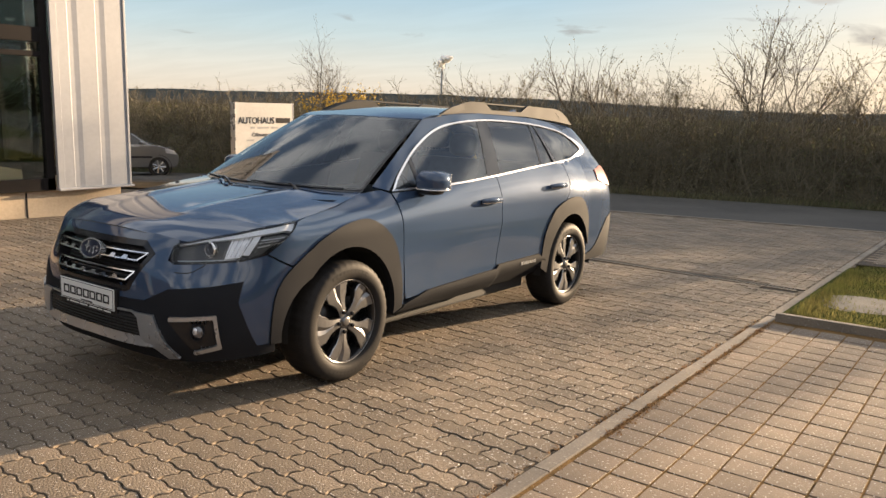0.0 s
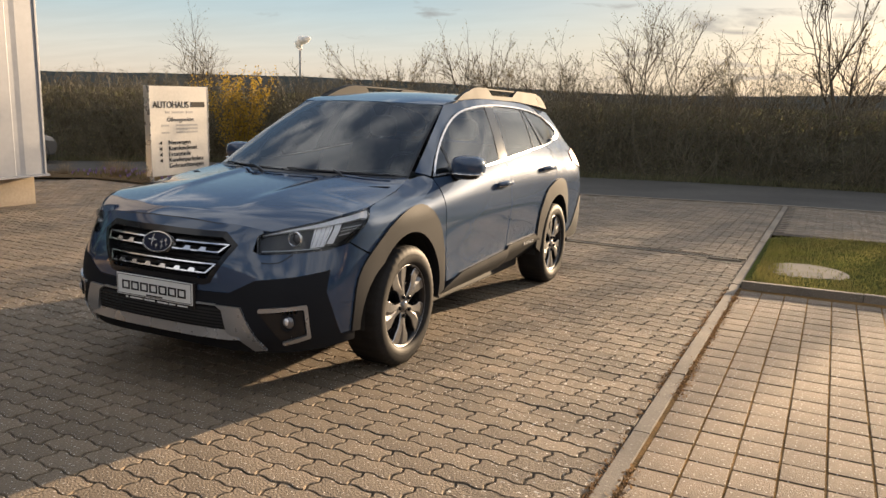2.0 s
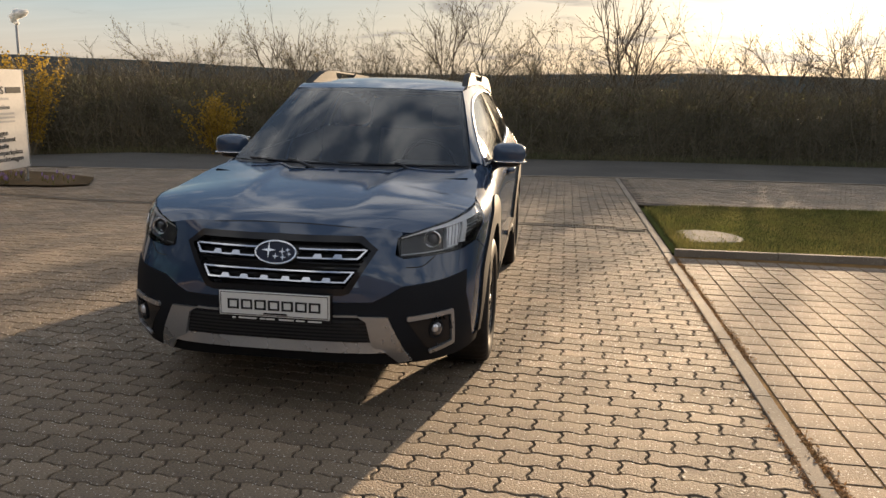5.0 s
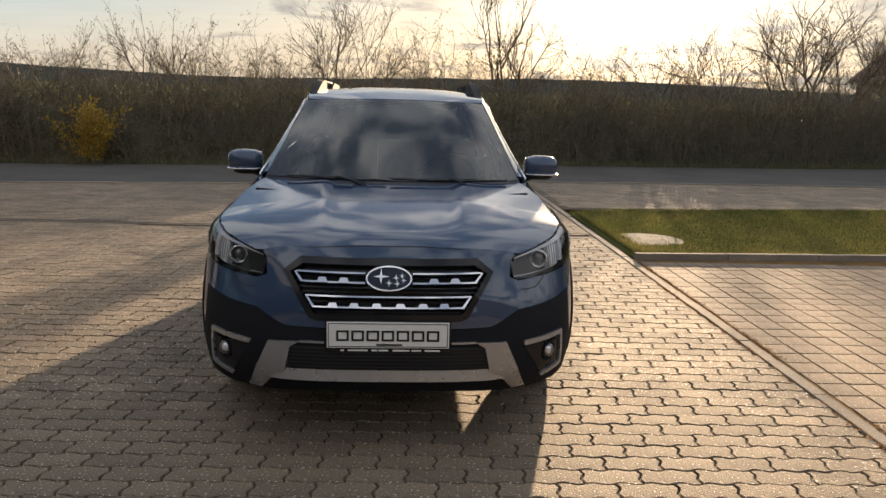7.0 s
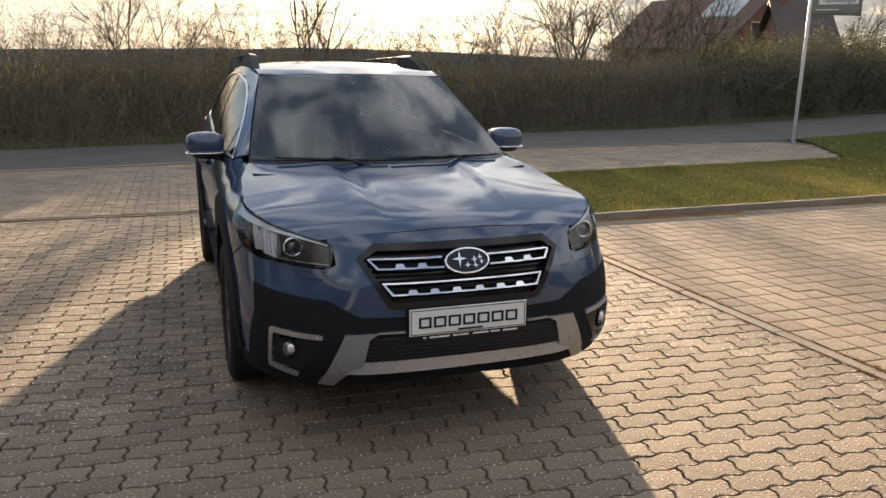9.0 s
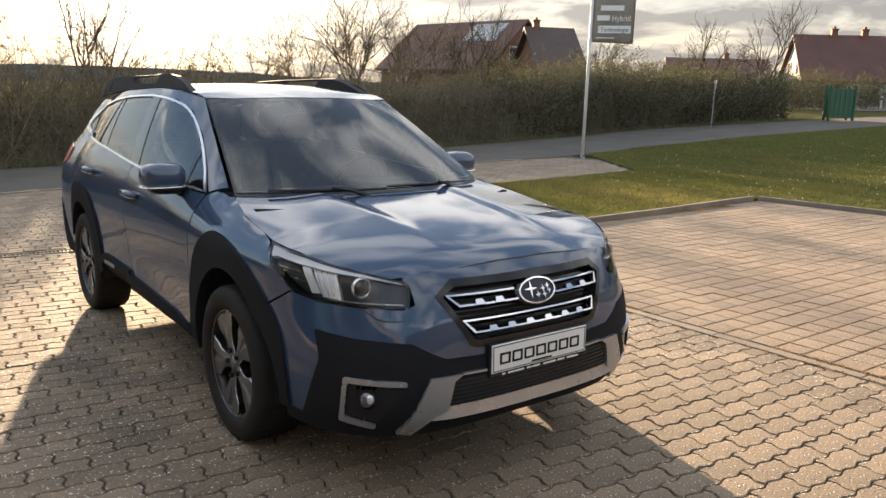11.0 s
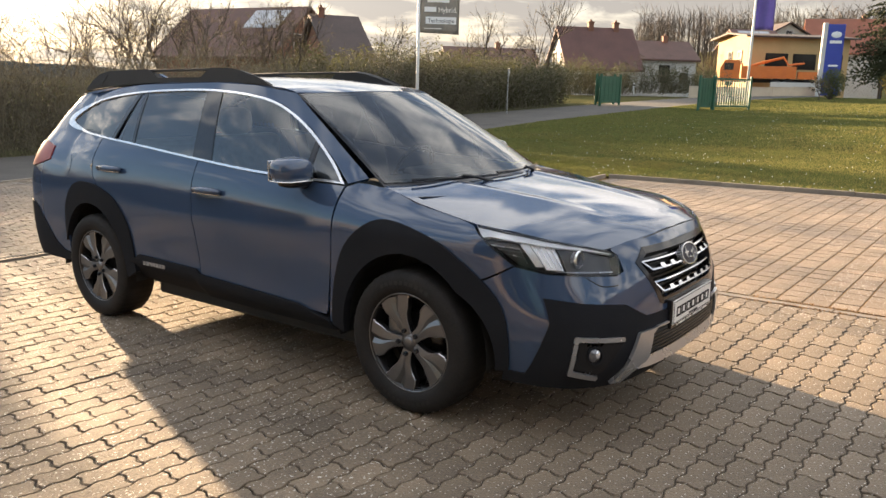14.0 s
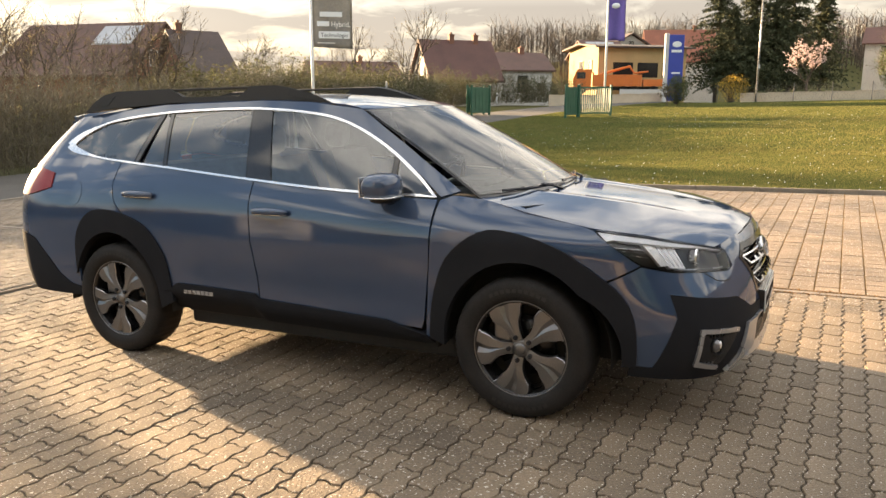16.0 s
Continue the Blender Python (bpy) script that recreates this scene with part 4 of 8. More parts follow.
# grille
grille_line = [(0.45, 0.795), (0.377, 0.853), (-0.377, 0.853), (-0.45, 0.795), (-0.337, 0.604), (-0.302, 0.592), (0.302, 0.592), (0.337, 0.604)]
grille = part("grille", patch(grille_line, front, 0.04, -0.06, 0.0), M["dark"], car, "black grille with chrome wing bars")
bm = bmesh.new()
gi = ring([tuple(p) for p in grille_line], -0.03)
for i in range(len(grille_line)):
    j = (i + 1) % len(grille_line)
    patch([grille_line[i], grille_line[j], gi[j], gi[i]], front, 0.05, 0.003, 0.065, bm)
part("grille_frame", bm, M["black"], grille)
bm = bmesh.new()
for k in range(10):
    h = 0.622 + 0.0225 * k
    e = 0.315 + (0.10 if h > 0.8 else 0.115 * (h - 0.607) / 0.19) - (0.05 if h > 0.82 else 0)
    patch([(-e, h), (e, h), (e, h + 0.008), (-e, h + 0.008)], front, 0.06, -0.035, 0.02, bm)
part("grille_slats", bm, M["black"], grille)


def wing(bm, w0, w1, h0, h1, studs, t=0.006):
    """Adds a chrome wing bar: an upper and a lower strip that meet at a slanted tip, with small teeth."""
    s = 1 if w1 > w0 else -1

    def leaning(w, h):
        p = front(w, h)
        return p[0], p[1] + 0.5 * (h - h0) - 0.01, p[2]
    for poly in ([(w0, h1 - t), (w1, h1 - t), (w1 + s * 0.004, h1), (w0, h1)], [(w0, h0), (w1 - s * 0.03, h0), (w1 - s * 0.028, h0 + t), (w0, h0 + t)],
                 [(w1 - s * 0.03, h0), (w1 + s * 0.004, h1 - t * 0.4), (w1 - s * 0.008, h1 - t), (w1 - s * 0.038, h0 + t)]):
        patch(poly, leaning, 0.05, 0.004, 0.03, bm)
    for w in studs:
        patch([(w - 0.024, h0), (w + 0.024, h0), (w + 0.014, h0 + 0.019), (w - 0.014, h0 + 0.019)], leaning, 0.05, 0.007, 0.03, bm)


for s in (1, -1):
    bm = bmesh.new()
    wing(bm, s * 0.1, s * 0.402, 0.752, 0.793, (s * 0.19, s * 0.28))
    part("chrome_bar", bm, M["barchrome"], grille, "chrome grille bar")
    bm = bmesh.new()
    wing(bm, 0.0, s * 0.35, 0.65, 0.697, (s * 0.05, s * 0.145, s * 0.235))
    part("chrome_bar", bm, M["barchrome"], grille, "chrome grille bar")
# oval badge with plain star shapes
bm = bmesh.new()
oval = [(0.097 * math.cos(a), 0.772 + 0.05 * math.sin(a)) for a in (2 * math.pi * i / 28 for i in range(28))]
badge = part("badge", patch([(w * 0.95, 0.772 + (h - 0.772) * 0.92) for w, h in oval], front, 0.04, 0.012, 0.02), M["badge"], car, "oval dark blue badge with chrome rim")
bm = bmesh.new()
inn = [(w * 0.93, 0.772 + (h - 0.772) * 0.88) for w, h in oval]
for i in range(28):
    j = (i + 1) % 28
    patch([oval[i], oval[j], inn[j], inn[i]], front, 0.04, 0.018, 0.03, bm)
part("badge_rim", bm, M["chrome"], badge)
bm = bmesh.new()
for w, h, r in ((-0.033, 0.78, 0.034), (0.03, 0.775, 0.017), (0.055, 0.783, 0.014), (0.0, 0.755, 0.016), (0.035, 0.752, 0.016), (0.062, 0.765, 0.013)):
    patch([(w + r * k * math.cos(a), h + r * k * math.sin(a)) for k, a in ((1 if i % 2 == 0 else 0.22, math.pi * i / 4) for i in range(8))], front, 0.05, 0.017, 0.004, bm)
part("badge_stars", bm, M["chrome"], badge)

# number plate holder and plate
pl = part("plate_holder", boxes((-0.265, 0.265, -1.052, -1.02, 0.462, 0.6), bevel=0.006), M["black"], car, "white show plate in a black holder")
part("plate", boxes((-0.258, 0.258, -1.058, -1.053, 0.483, 0.596), bevel=0.002), M["white"], pl)
part("plate_border", boxes((-0.252, 0.252, -1.0595, -1.0582, 0.588, 0.591), (-0.252, 0.252, -1.0595, -1.0582, 0.488, 0.491), (-0.252, -0.249, -1.0595, -1.0582, 0.491, 0.588), (0.249, 0.252, -1.0595, -1.0582, 0.491, 0.588)), M["ink"], pl)
for i in range(7):
    w = -0.218 + 0.0635 * i
    part("plate_mark", boxes((w, w + 0.053, -1.0605, -1.058, 0.552, 0.56), (w, w + 0.053, -1.0605, -1.058, 0.514, 0.522), (w, w + 0.009, -1.0605, -1.058, 0.522, 0.552), (w + 0.044, w + 0.053, -1.0605, -1.058, 0.522, 0.552)), M["ink"], pl)
part("plate_bar", boxes((-0.05, 0.06, -1.0605, -1.058, 0.494, 0.502), bevel=0.001), M["ink"], pl)
part("dealer_strip", boxes(*[(a, b, -1.054, -1.0515, 0.468, 0.475) for a, b in ((-0.2, -0.185), (-0.17, -0.085), (-0.07, -0.045), (-0.04, 0.0), (0.02, 0.09), (0.1, 0.14), (0.155, 0.22))]), M["white"], pl)

# headlights
HL = [(-0.768, 0.835), (-0.742, 0.853), (-0.6, 0.887), (-0.318, 0.933), (-0.045, 0.957), (-0.13, 0.886), (-0.252, 0.801), (-0.385, 0.774), (-0.6, 0.757), (-0.757, 0.759)]
def lamp_lean(q, h):
    """The lamp's inner bright surfaces: behind the lens, drawn back towards their top."""
    p, d = shell(q, h), 0.22 * (h - 0.80)
    return p[0] - 0.6 * d, p[1] + 0.8 * d, p[2]


for mirror in (False, True):
    hl = part("headlight", patch(HL, shell, 0.04, -0.055, 0.0, mirror=mirror), M["lampdark"], car, "clear angular headlight with chrome blade")
    bm = bmesh.new()
    li = ring(HL, 0.006)
    for i in range(len(HL)):
        j = (i + 1) % len(HL)
        patch([HL[i], HL[j], li[j], li[i]], shell, 0.05, -0.006, 0.05, bm, mirror)
    part("bezel", bm, M["black"], hl)
    # White colour stands in for the sky's gleam on blade and reflector block.
    part("light_blade", patch([(-0.05, 0.953), (-0.14, 0.947), (-0.318, 0.931), (-0.6, 0.885), (-0.748, 0.851), (-0.748, 0.843), (-0.6, 0.871), (-0.36, 0.9), (-0.14, 0.922), (-0.105, 0.915)], shell, 0.025, -0.012, 0.02, mirror=mirror), M["lampgleam"], hl, "light blade along the top, its gleam painted white")
    part("light_leg", patch([(-0.298, 0.918), (-0.345, 0.909), (-0.392, 0.805), (-0.352, 0.803)], lamp_lean, 0.025, -0.01, 0.03, mirror=mirror), M["lampgleam"], hl, "bright slanting light leg")
    block = part("reflector", patch([(-0.355, 0.906), (-0.475, 0.889), (-0.485, 0.79), (-0.40, 0.796)], lamp_lean, 0.03, -0.02, 0.03, mirror=mirror), M["lampgleam"], hl, "silver reflector block, its gleam painted white")
    for k in range(4):
        e0, e1 = -0.372 - 0.028 * k, -0.378 - 0.028 * k
        part("reflector_rib", patch([(e0, 0.897 - 0.003 * k), (e1, 0.896 - 0.003 * k), (e1 - 0.03 + 0.004 * k, 0.80), (e0 - 0.03 + 0.004 * k, 0.80)], lamp_lean, 0.03, -0.017, 0.01, mirror=mirror), M["reflector"], block)
    part("inner_panel", patch([(-0.74, 0.768), (-0.50, 0.772), (-0.49, 0.884), (-0.6, 0.866), (-0.74, 0.838)], shell, 0.03, -0.04, 0.01, mirror=mirror), M["lampdark"], hl)
    part("outer_panel", patch([(-0.31, 0.81), (-0.25, 0.818), (-0.13, 0.89), (-0.09, 0.925), (-0.28, 0.90)], shell, 0.03, -0.04, 0.02, mirror=mirror), M["lampdark"], hl, "dark outer lamp panel")
    for k in range(3):
        h0, q0 = 0.835 + 0.022 * k, -0.305 + 0.006 * k
        part("outer_fin", patch([(q0, h0), (-0.215 + 0.036 * k, h0 + 0.012), (-0.215 + 0.036 * k, h0 + 0.016), (q0, h0 + 0.005)], shell, 0.03, -0.03, 0.01, mirror=mirror), M["silver"], hl)
    part("lower_blade", patch([(-0.74, 0.772), (-0.42, 0.783), (-0.42, 0.787), (-0.74, 0.776)], shell, 0.04, -0.024, 0.02, mirror=mirror), M["silver"], hl)
    s = -1 if mirror else 1
    c = shell(-0.595, 0.826)
    bm = spin(bmesh.new(), [(-0.002, 0.041), (-0.012, 0.041), (-0.012, 0.034), (0.02, 0.031)], 24, "y", (s * c[0], c[1] + 0.035, c[2]))
    part("projector_ring", bm, M["chrome"], hl, smooth=True)
    part("projector", blob(bmesh.new(), (s * c[0], c[1] + 0.05, c[2]), (0.031, 0.024, 0.031), 2.0), M["projector"], hl, smooth=True)
    part("lens", patch(HL, shell, 0.04, 0.001, 0.003, mirror=mirror), M["lens"], hl)

    # fog lamps in the cladding
    fog = part("fog_lamp_bezel", patch(rounded([(-0.775, 0.497), (-0.49, 0.515), (-0.452, 0.345), (-0.63, 0.312), (-0.638, 0.328), (-0.478, 0.362), (-0.508, 0.494), (-0.775, 0.476)], 0.008, 2), shell, 0.025, 0.016, 0.03, mirror=mirror), M["silver"], car, "satin silver fog lamp bracket")
    part("fog_recess", patch([(-0.77, 0.467), (-0.518, 0.487), (-0.491, 0.365), (-0.64, 0.334)], shell, 0.03, 0.0065, 0.004, mirror=mirror), M["black"], fog)
    c = shell(-0.6, 0.43)
    bm = bmesh.new()
    rim_o, rim_i = ([(-0.6 + r * math.cos(2 * math.pi * k / 20), 0.43 + r * math.sin(2 * math.pi * k / 20)) for k in range(20)] for r in (0.046, 0.036))
    for k in range(20):
        k2 = (k + 1) % 20
        patch([rim_o[k], rim_o[k2], rim_i[k2], rim_i[k]], shell, 0.05, 0.014, 0.012, bm, mirror)
    part("fog_lamp_ring", bm, M["clad"], fog)
    lamp = part("fog_lamp", blob(bmesh.new(), (s * c[0], c[1] + 0.004, c[2]), (0.033, 0.026, 0.036), 2.0), M["projector"], fog, "round clear fog lamp", smooth=True)
    part("bulb_shield", blob(bmesh.new(), (s * c[0], c[1] - 0.013, c[2] + 0.004), (0.018, 0.012, 0.02), 2.4, (12, 8)), M["reflector"], lamp, smooth=True)

# shade in the washer flap's gap below each headlight, drawn as a black tube
for mirror in (False, True):
    pts = []
    for q, h in flow([(-0.575, 0.757), (-0.60, 0.742), (-0.645, 0.719), (-0.70, 0.714), (-0.735, 0.716)], 4):
        p = shell(q, h)
        pts.append(((-p[0] if mirror else p[0]), p[1] - 0.0005, p[2]))
    part("washer_seam", tube(bmesh.new(), pts, 0.0022, 5), M["dark"], car)

# silver skid plate and lower intake
intake = part("lower_intake", patch([(-0.415, 0.48), (0.415, 0.48), (0.435, 0.37), (-0.435, 0.37)], front, 0.04, 0.006, 0.01), M["dark"], car)
bm = bmesh.new()
for k in range(6):
    patch([(-0.42, 0.384 + 0.016 * k), (0.42, 0.384 + 0.016 * k), (0.42, 0.389 + 0.016 * k), (-0.42, 0.389 + 0.016 * k)], front, 0.06, 0.012, 0.008, bm)
part("intake_slats", bm, M["black"], intake)
def skid_lean(w, h):
    """The skid bar's face, drawn back towards its top."""
    p = front(w, h)
    return p[0], p[1] + 0.55 * (h - 0.352), p[2]


bm = patch([(-0.437, 0.372), (0.437, 0.372), (0.5, 0.335), (0.44, 0.332), (-0.44, 0.332), (-0.5, 0.335)], skid_lean, 0.04, 0.022, 0.04)
for s in (1, -1):
    patch([(s * 0.505, 0.499), (s * 0.375, 0.501), (s * 0.413, 0.478), (s * 0.437, 0.372), (s * 0.5, 0.335), (s * 0.545, 0.279), (s * 0.603, 0.286)], front, 0.03, 0.02, 0.04, bm)
    patch([(s * 0.27, 0.497), (s * 0.375, 0.498), (s * 0.375, 0.506), (s * 0.27, 0.505)], front, 0.03, 0.018, 0.02, bm)
part("skid_plate", bm, M["silver"], car, "silver skid plate trim")

# wheels
def wheel(m, s, spoke_turn=107):
    """One wheel; s is the side that its face looks to, spoke_turn how far its spokes have rolled."""
    hub = thing("wheel", "", "", m)
    hub.parent = car
    bm = bmesh.new()
    prof = [(-0.09, 0.236), (-0.108, 0.25), (-0.118, 0.285), (-0.118, 0.315), (-0.108, 0.34), (-0.092, 0.352), (-0.04, 0.356), (0.04, 0.356), (0.094, 0.353), (0.112, 0.342), (0.123, 0.318), (0.126, 0.288), (0.121, 0.264), (0.111, 0.249), (0.096, 0.240)]
    n = 132
    cols = []
    for i in range(n):
        a = 2 * math.pi * i / n
        col = []
        for k, (l, r) in enumerate(prof):
            if i % 3 == 0 and 4 <= k <= 9:
                r -= 0.004
            col.append(bm.verts.new((l * s, r * math.cos(a), r * math.sin(a))))
        cols.append(col)
    for i in range(n):
        a, b = cols[i], cols[(i + 1) % n]
        for j in range(len(prof) - 1):
            bm.faces.new((a[j], a[j + 1], b[j + 1], b[j]))
    bmesh.ops.recalc_face_normals(bm, faces=bm.faces[:])
    tyre = part("tyre", bm, M["tyre"], hub, smooth=True)
    for a0 in (60, 240):
        bm = bmesh.new()
        for k in range(10):
            a = radians(a0 + k * 6)
            spin(bm, [(s * 0.1268, 0.288), (s * 0.1252, 0.307)], 3, "x", a0=a, a1=a + radians(4))
        tagged(part("sidewall_mark", bm, M["tyremark"], tyre), kind="stuff")
    part("rim", spin(bmesh.new(), [(s * 0.098, 0.243), (s * 0.104, 0.243), (s * 0.104, 0.236), (s * 0.09, 0.228), (s * 0.05, 0.222), (-s * 0.09, 0.215)], 56, "x"), M["rim_dark"], hub, smooth=True)
    part("rim_edge", spin(bmesh.new(), [(s * 0.1035, 0.246), (s * 0.106, 0.244), (s * 0.106, 0.240), (s * 0.1, 0.237)], 56, "x"), M["rim_face"], hub, smooth=True)
    part("brake_disc", spin(bmesh.new(), [(s * 0.02, 0.06), (s * 0.02, 0.155), (0.0, 0.155), (0.0, 0.06)], 32, "x"), M["rim_dark"], hub, smooth=True)
    part("wheel_back", spin(bmesh.new(), [(-s * 0.01, 0.0), (-s * 0.01, 0.216)], 32, "x"), M["dark"], hub)
    for i in range(5):
        t = radians(spoke_turn) + 2 * math.pi * i / 5
        if s < 0:
            t = math.pi - t
        # across the spoke: low flank, edge, valley beside the ridge, ridge, and back; along it: hub to rim
        rows = []
        for r, half, skew in ((0.04, 0.027, 0.0), (0.078, 0.031, 0.0), (0.105, 0.036, 0.002), (0.135, 0.05, 0.006), (0.165, 0.076, 0.01), (0.2, 0.087, 0.006), (0.224, 0.09, 0.0), (0.239, 0.092, -0.002)):
            dish = 0.087 + 0.013 * math.sin(min(1, r / 0.236) * math.pi / 2)
            split = max(0.0, (r - 0.1) / 0.138)
            row = []
            for k, dz in ((-1.0, -0.034), (-1.0, -0.004), (-0.95, 0.0), (-0.12 - 0.2 * split, 0.004 - 0.004 * split), (0.0, 0.003 - 0.016 * split), (0.12 + 0.2 * split, 0.004 - 0.004 * split), (0.95, 0.0), (1.0, -0.004), (1.0, -0.034)):
                y = half * k + skew
                rr = math.sqrt(max(r * r - y * y, 0.0)) if r > 0.2 else r
                yy = -y if s < 0 else y
                row.append((s * (dish + dz), rr * math.cos(t) - yy * math.sin(t), rr * math.sin(t) + yy * math.cos(t)))
            rows.append(row)
        for nm, mt, cols in (("spoke", M["rim_face"], (1, 2, 3, 4, 5, 6)), ("spoke_flank", M["rim_dark"], (0,)), ("spoke_flank", M["rim_dark"], (7,)), ("spoke_edge", M["rim"], (1,)), ("spoke_edge", M["rim"], (6,))):
            bm = bmesh.new()
            lift = 0.0012 if nm == "spoke_edge" else 0.0
            grid = [[bm.verts.new((p[0] + s * lift, p[1], p[2])) for p in row] for row in rows]
            for g0, g1 in zip(grid, grid[1:]):
                for j in cols:
                    bm.faces.new((g0[j], g0[j + 1], g1[j + 1], g1[j]))
            for v in [v for v in bm.verts if not v.link_faces]:
                bm.verts.remove(v)
            bmesh.ops.recalc_face_normals(bm, faces=bm.faces[:])
            part(nm, bm, mt, hub)
        part("lug_nut", spin(bmesh.new(), [(s * 0.085, 0.0125), (s * 0.107, 0.0115), (s * 0.109, 0.006), (s * 0.103, 0.0)], 10, "x", (0, 0.06 * math.cos(t), 0.06 * math.sin(t))), M["black"], hub)
    part("caliper", boxes((s * 0.02 if s > 0 else s * 0.07, s * 0.07 if s > 0 else s * 0.02, 0.06, 0.15, 0.02, 0.13), bevel=0.012), M["rim_face"], hub, "grey brake caliper")
    part("hub_plate", spin(bmesh.new(), [(s * 0.06, 0.046), (s * 0.088, 0.044), (s * 0.092, 0.036), (s * 0.092, 0.0)], 28, "x"), M["rim_face"], hub, smooth=True)
    part("hub_cap", spin(bmesh.new(), [(s * 0.09, 0.031), (s * 0.101, 0.027), (s * 0.103, 0.021), (s * 0.104, 0.0)], 20, "x"), M["rim_face"], hub, "grey centre cap", smooth=True)
    return hub


for s in (1, -1):
    for u in (0.0, WB):
        wheel(pose(s * 0.785, u, HUB), s, 118 if u else 112)

# black under side, arch liners, engine block
for nm, b in (("floor_pan", (-0.72, 0.72, 0.42, 2.30, 0.2, 0.34)), ("engine_block", (-0.5, 0.5, -0.78, 0.42, 0.22, 0.8)), ("rear_axle_beam", (-0.6, 0.6, 2.30, 3.6, 0.26, 0.6)), ("sill_beam", (-0.8, 0.8, 0.5, 2.25, 0.3, 0.42)), ("rear_crossmember", (-0.8, 0.8, 3.25, 3.65, 0.4, 0.9)), ("front_crossmember", (-0.75, 0.75, -0.80, -0.46, 0.3, 0.6))):
    part(nm, boxes(b, bevel=0.02), M["dark"], car)
for s in (1, -1):
    for u in (0.0, WB):
        part("arch_liner", spin(bmesh.new(), [(s * 0.58, 0.0), (s * 0.58, 0.45), (s * 0.885, 0.452)], 20, "x", (0, u, HUB + 0.0), -0.1, math.pi + 0.1), M["dark"], car)

# mirrors
for s in (1, -1):
    mir = part("wing_mirror", blob(bmesh.new(), (s * 0.93, 0.725, 1.135), (0.108, 0.092, 0.068), 3.0), M["paint"], car, smooth=True)
    part("mirror_base", blob(bmesh.new(), (s * 0.915, 0.715, 1.075), (0.092, 0.07, 0.028), 2.6), M["black"], mir, smooth=True)
    part("mirror_strip", blob(bmesh.new(), (s * 0.934, 0.719, 1.086), (0.109, 0.094, 0.007), 3.0), M["chrome"], mir, smooth=True)
    part("mirror_foot", tube(bmesh.new(), [(s * 0.79, 0.74, 1.045), (s * 0.85, 0.725, 1.07), (s * 0.92, 0.715, 1.085)], [0.045, 0.035, 0.03], 10), M["black"], mir, smooth=True)
    part("mirror_glass", boxes((s * 0.925 - 0.08, s * 0.925 + 0.08, 0.811, 0.820, 1.08, 1.185), bevel=0.003), M["chrome"], mir)

# door handles, fuel flap, badges
for s in (1, -1):
    for u, h in ((1.48, 0.965), (2.495, 1.03)):
        w = lower_w(u, h)
        oval = [(F(u) + 0.105 * math.cos(a), h - 0.004 + 0.036 * math.sin(a)) for a in (2 * math.pi * i / 24 for i in range(24))]
        cup = part("handle_cup", patch(oval, shell, 0.03, 0.0015, 0.002, mirror=s < 0), M["paint"], car)
        part("door_handle", tube(bmesh.new(), [(s * (w + 0.006), u - 0.122, h + 0.002), (s * (w + 0.03), u - 0.095, h + 0.006), (s * (w + 0.034), u, h + 0.008), (s * (w + 0.03), u + 0.095, h + 0.006), (s * (w + 0.006), u + 0.122, h + 0.002)], [0.014, 0.019, 0.022, 0.019, 0.014], 10), M["paint"], cup, smooth=True)
        part("handle_strip", tube(bmesh.new(), [(s * (w + 0.012), u - 0.118, h - 0.008), (s * (w + 0.036), u - 0.09, h - 0.006), (s * (w + 0.040), u, h - 0.005), (s * (w + 0.036), u + 0.09, h - 0.006), (s * (w + 0.012), u + 0.118, h - 0.008)], 0.0085, 8), M["chrome"], cup, "chrome handle strip", smooth=True)
    bm = bmesh.new()
    for i in range(7):
        u = 1.94 + 0.033 * i if s > 0 else 2.138 - 0.033 * i
        patch([(F(u), 0.442), (F(u + 0.026), 0.443), (F(u + 0.026), 0.466), (F(u), 0.465)], shell, 0.05, 0.02, 0.003, bm, s < 0)
    part("sill_badge", bm, M["silver"], car)
    circ = [(F(3.1) + 0.078 * math.cos(a), 1.02 + 0.078 * math.sin(a)) for a in (2 * math.pi * i / 28 for i in range(28))]
    if s < 0:
        part("fuel_flap", patch([(bend(q), h) for q, h in circ], shell, 0.04, 0.002, 0.002, mirror=True), M["paint"], car)

# roof rails
for s in (1, -1):
    prof_l = [(1.16, 1.525), (1.30, 1.575), (1.44, 1.622), (1.55, 1.650), (1.64, 1.662), (1.82, 1.664), (1.91, 1.607), (2.36, 1.608), (2.48, 1.664), (2.95, 1.658), (3.07, 1.636), (3.16, 1.59), (3.24, 1.525), (2.95, 1.55), (2.42, 1.575), (1.76, 1.575), (1.45, 1.56)]
    rail = part("roof_rail", prism(bmesh.new(), prof_l, -0.022, 0.024, "yz"), M["rail"], car, "chunky dark grey roof rail")
    rail.matrix_basis = Matrix.Translation((s * (0.565 + 0.247), 0, 0.022)) @ Euler((0, radians(-s * 9), 0)).to_matrix().to_4x4()
    part("cross_bar", boxes((-0.014, 0.012, 1.78, 2.52, 1.65, 1.664), bevel=0.004), M["rail"], rail, "slim stowed cross bar")
    # Black plates on the outer face draw the shade in the rail's openings.
    part("rail_slot", prism(bmesh.new(), [(1.27, 1.568), (1.38, 1.61), (1.53, 1.642), (1.55, 1.60), (1.42, 1.572)], s * 0.02, s * 0.0255, "yz"), M["dark"], rail)
    part("rail_slot", prism(bmesh.new(), [(2.96, 1.628), (3.06, 1.617), (3.16, 1.562), (3.03, 1.562)], s * 0.02, s * 0.0255, "yz"), M["dark"], rail)
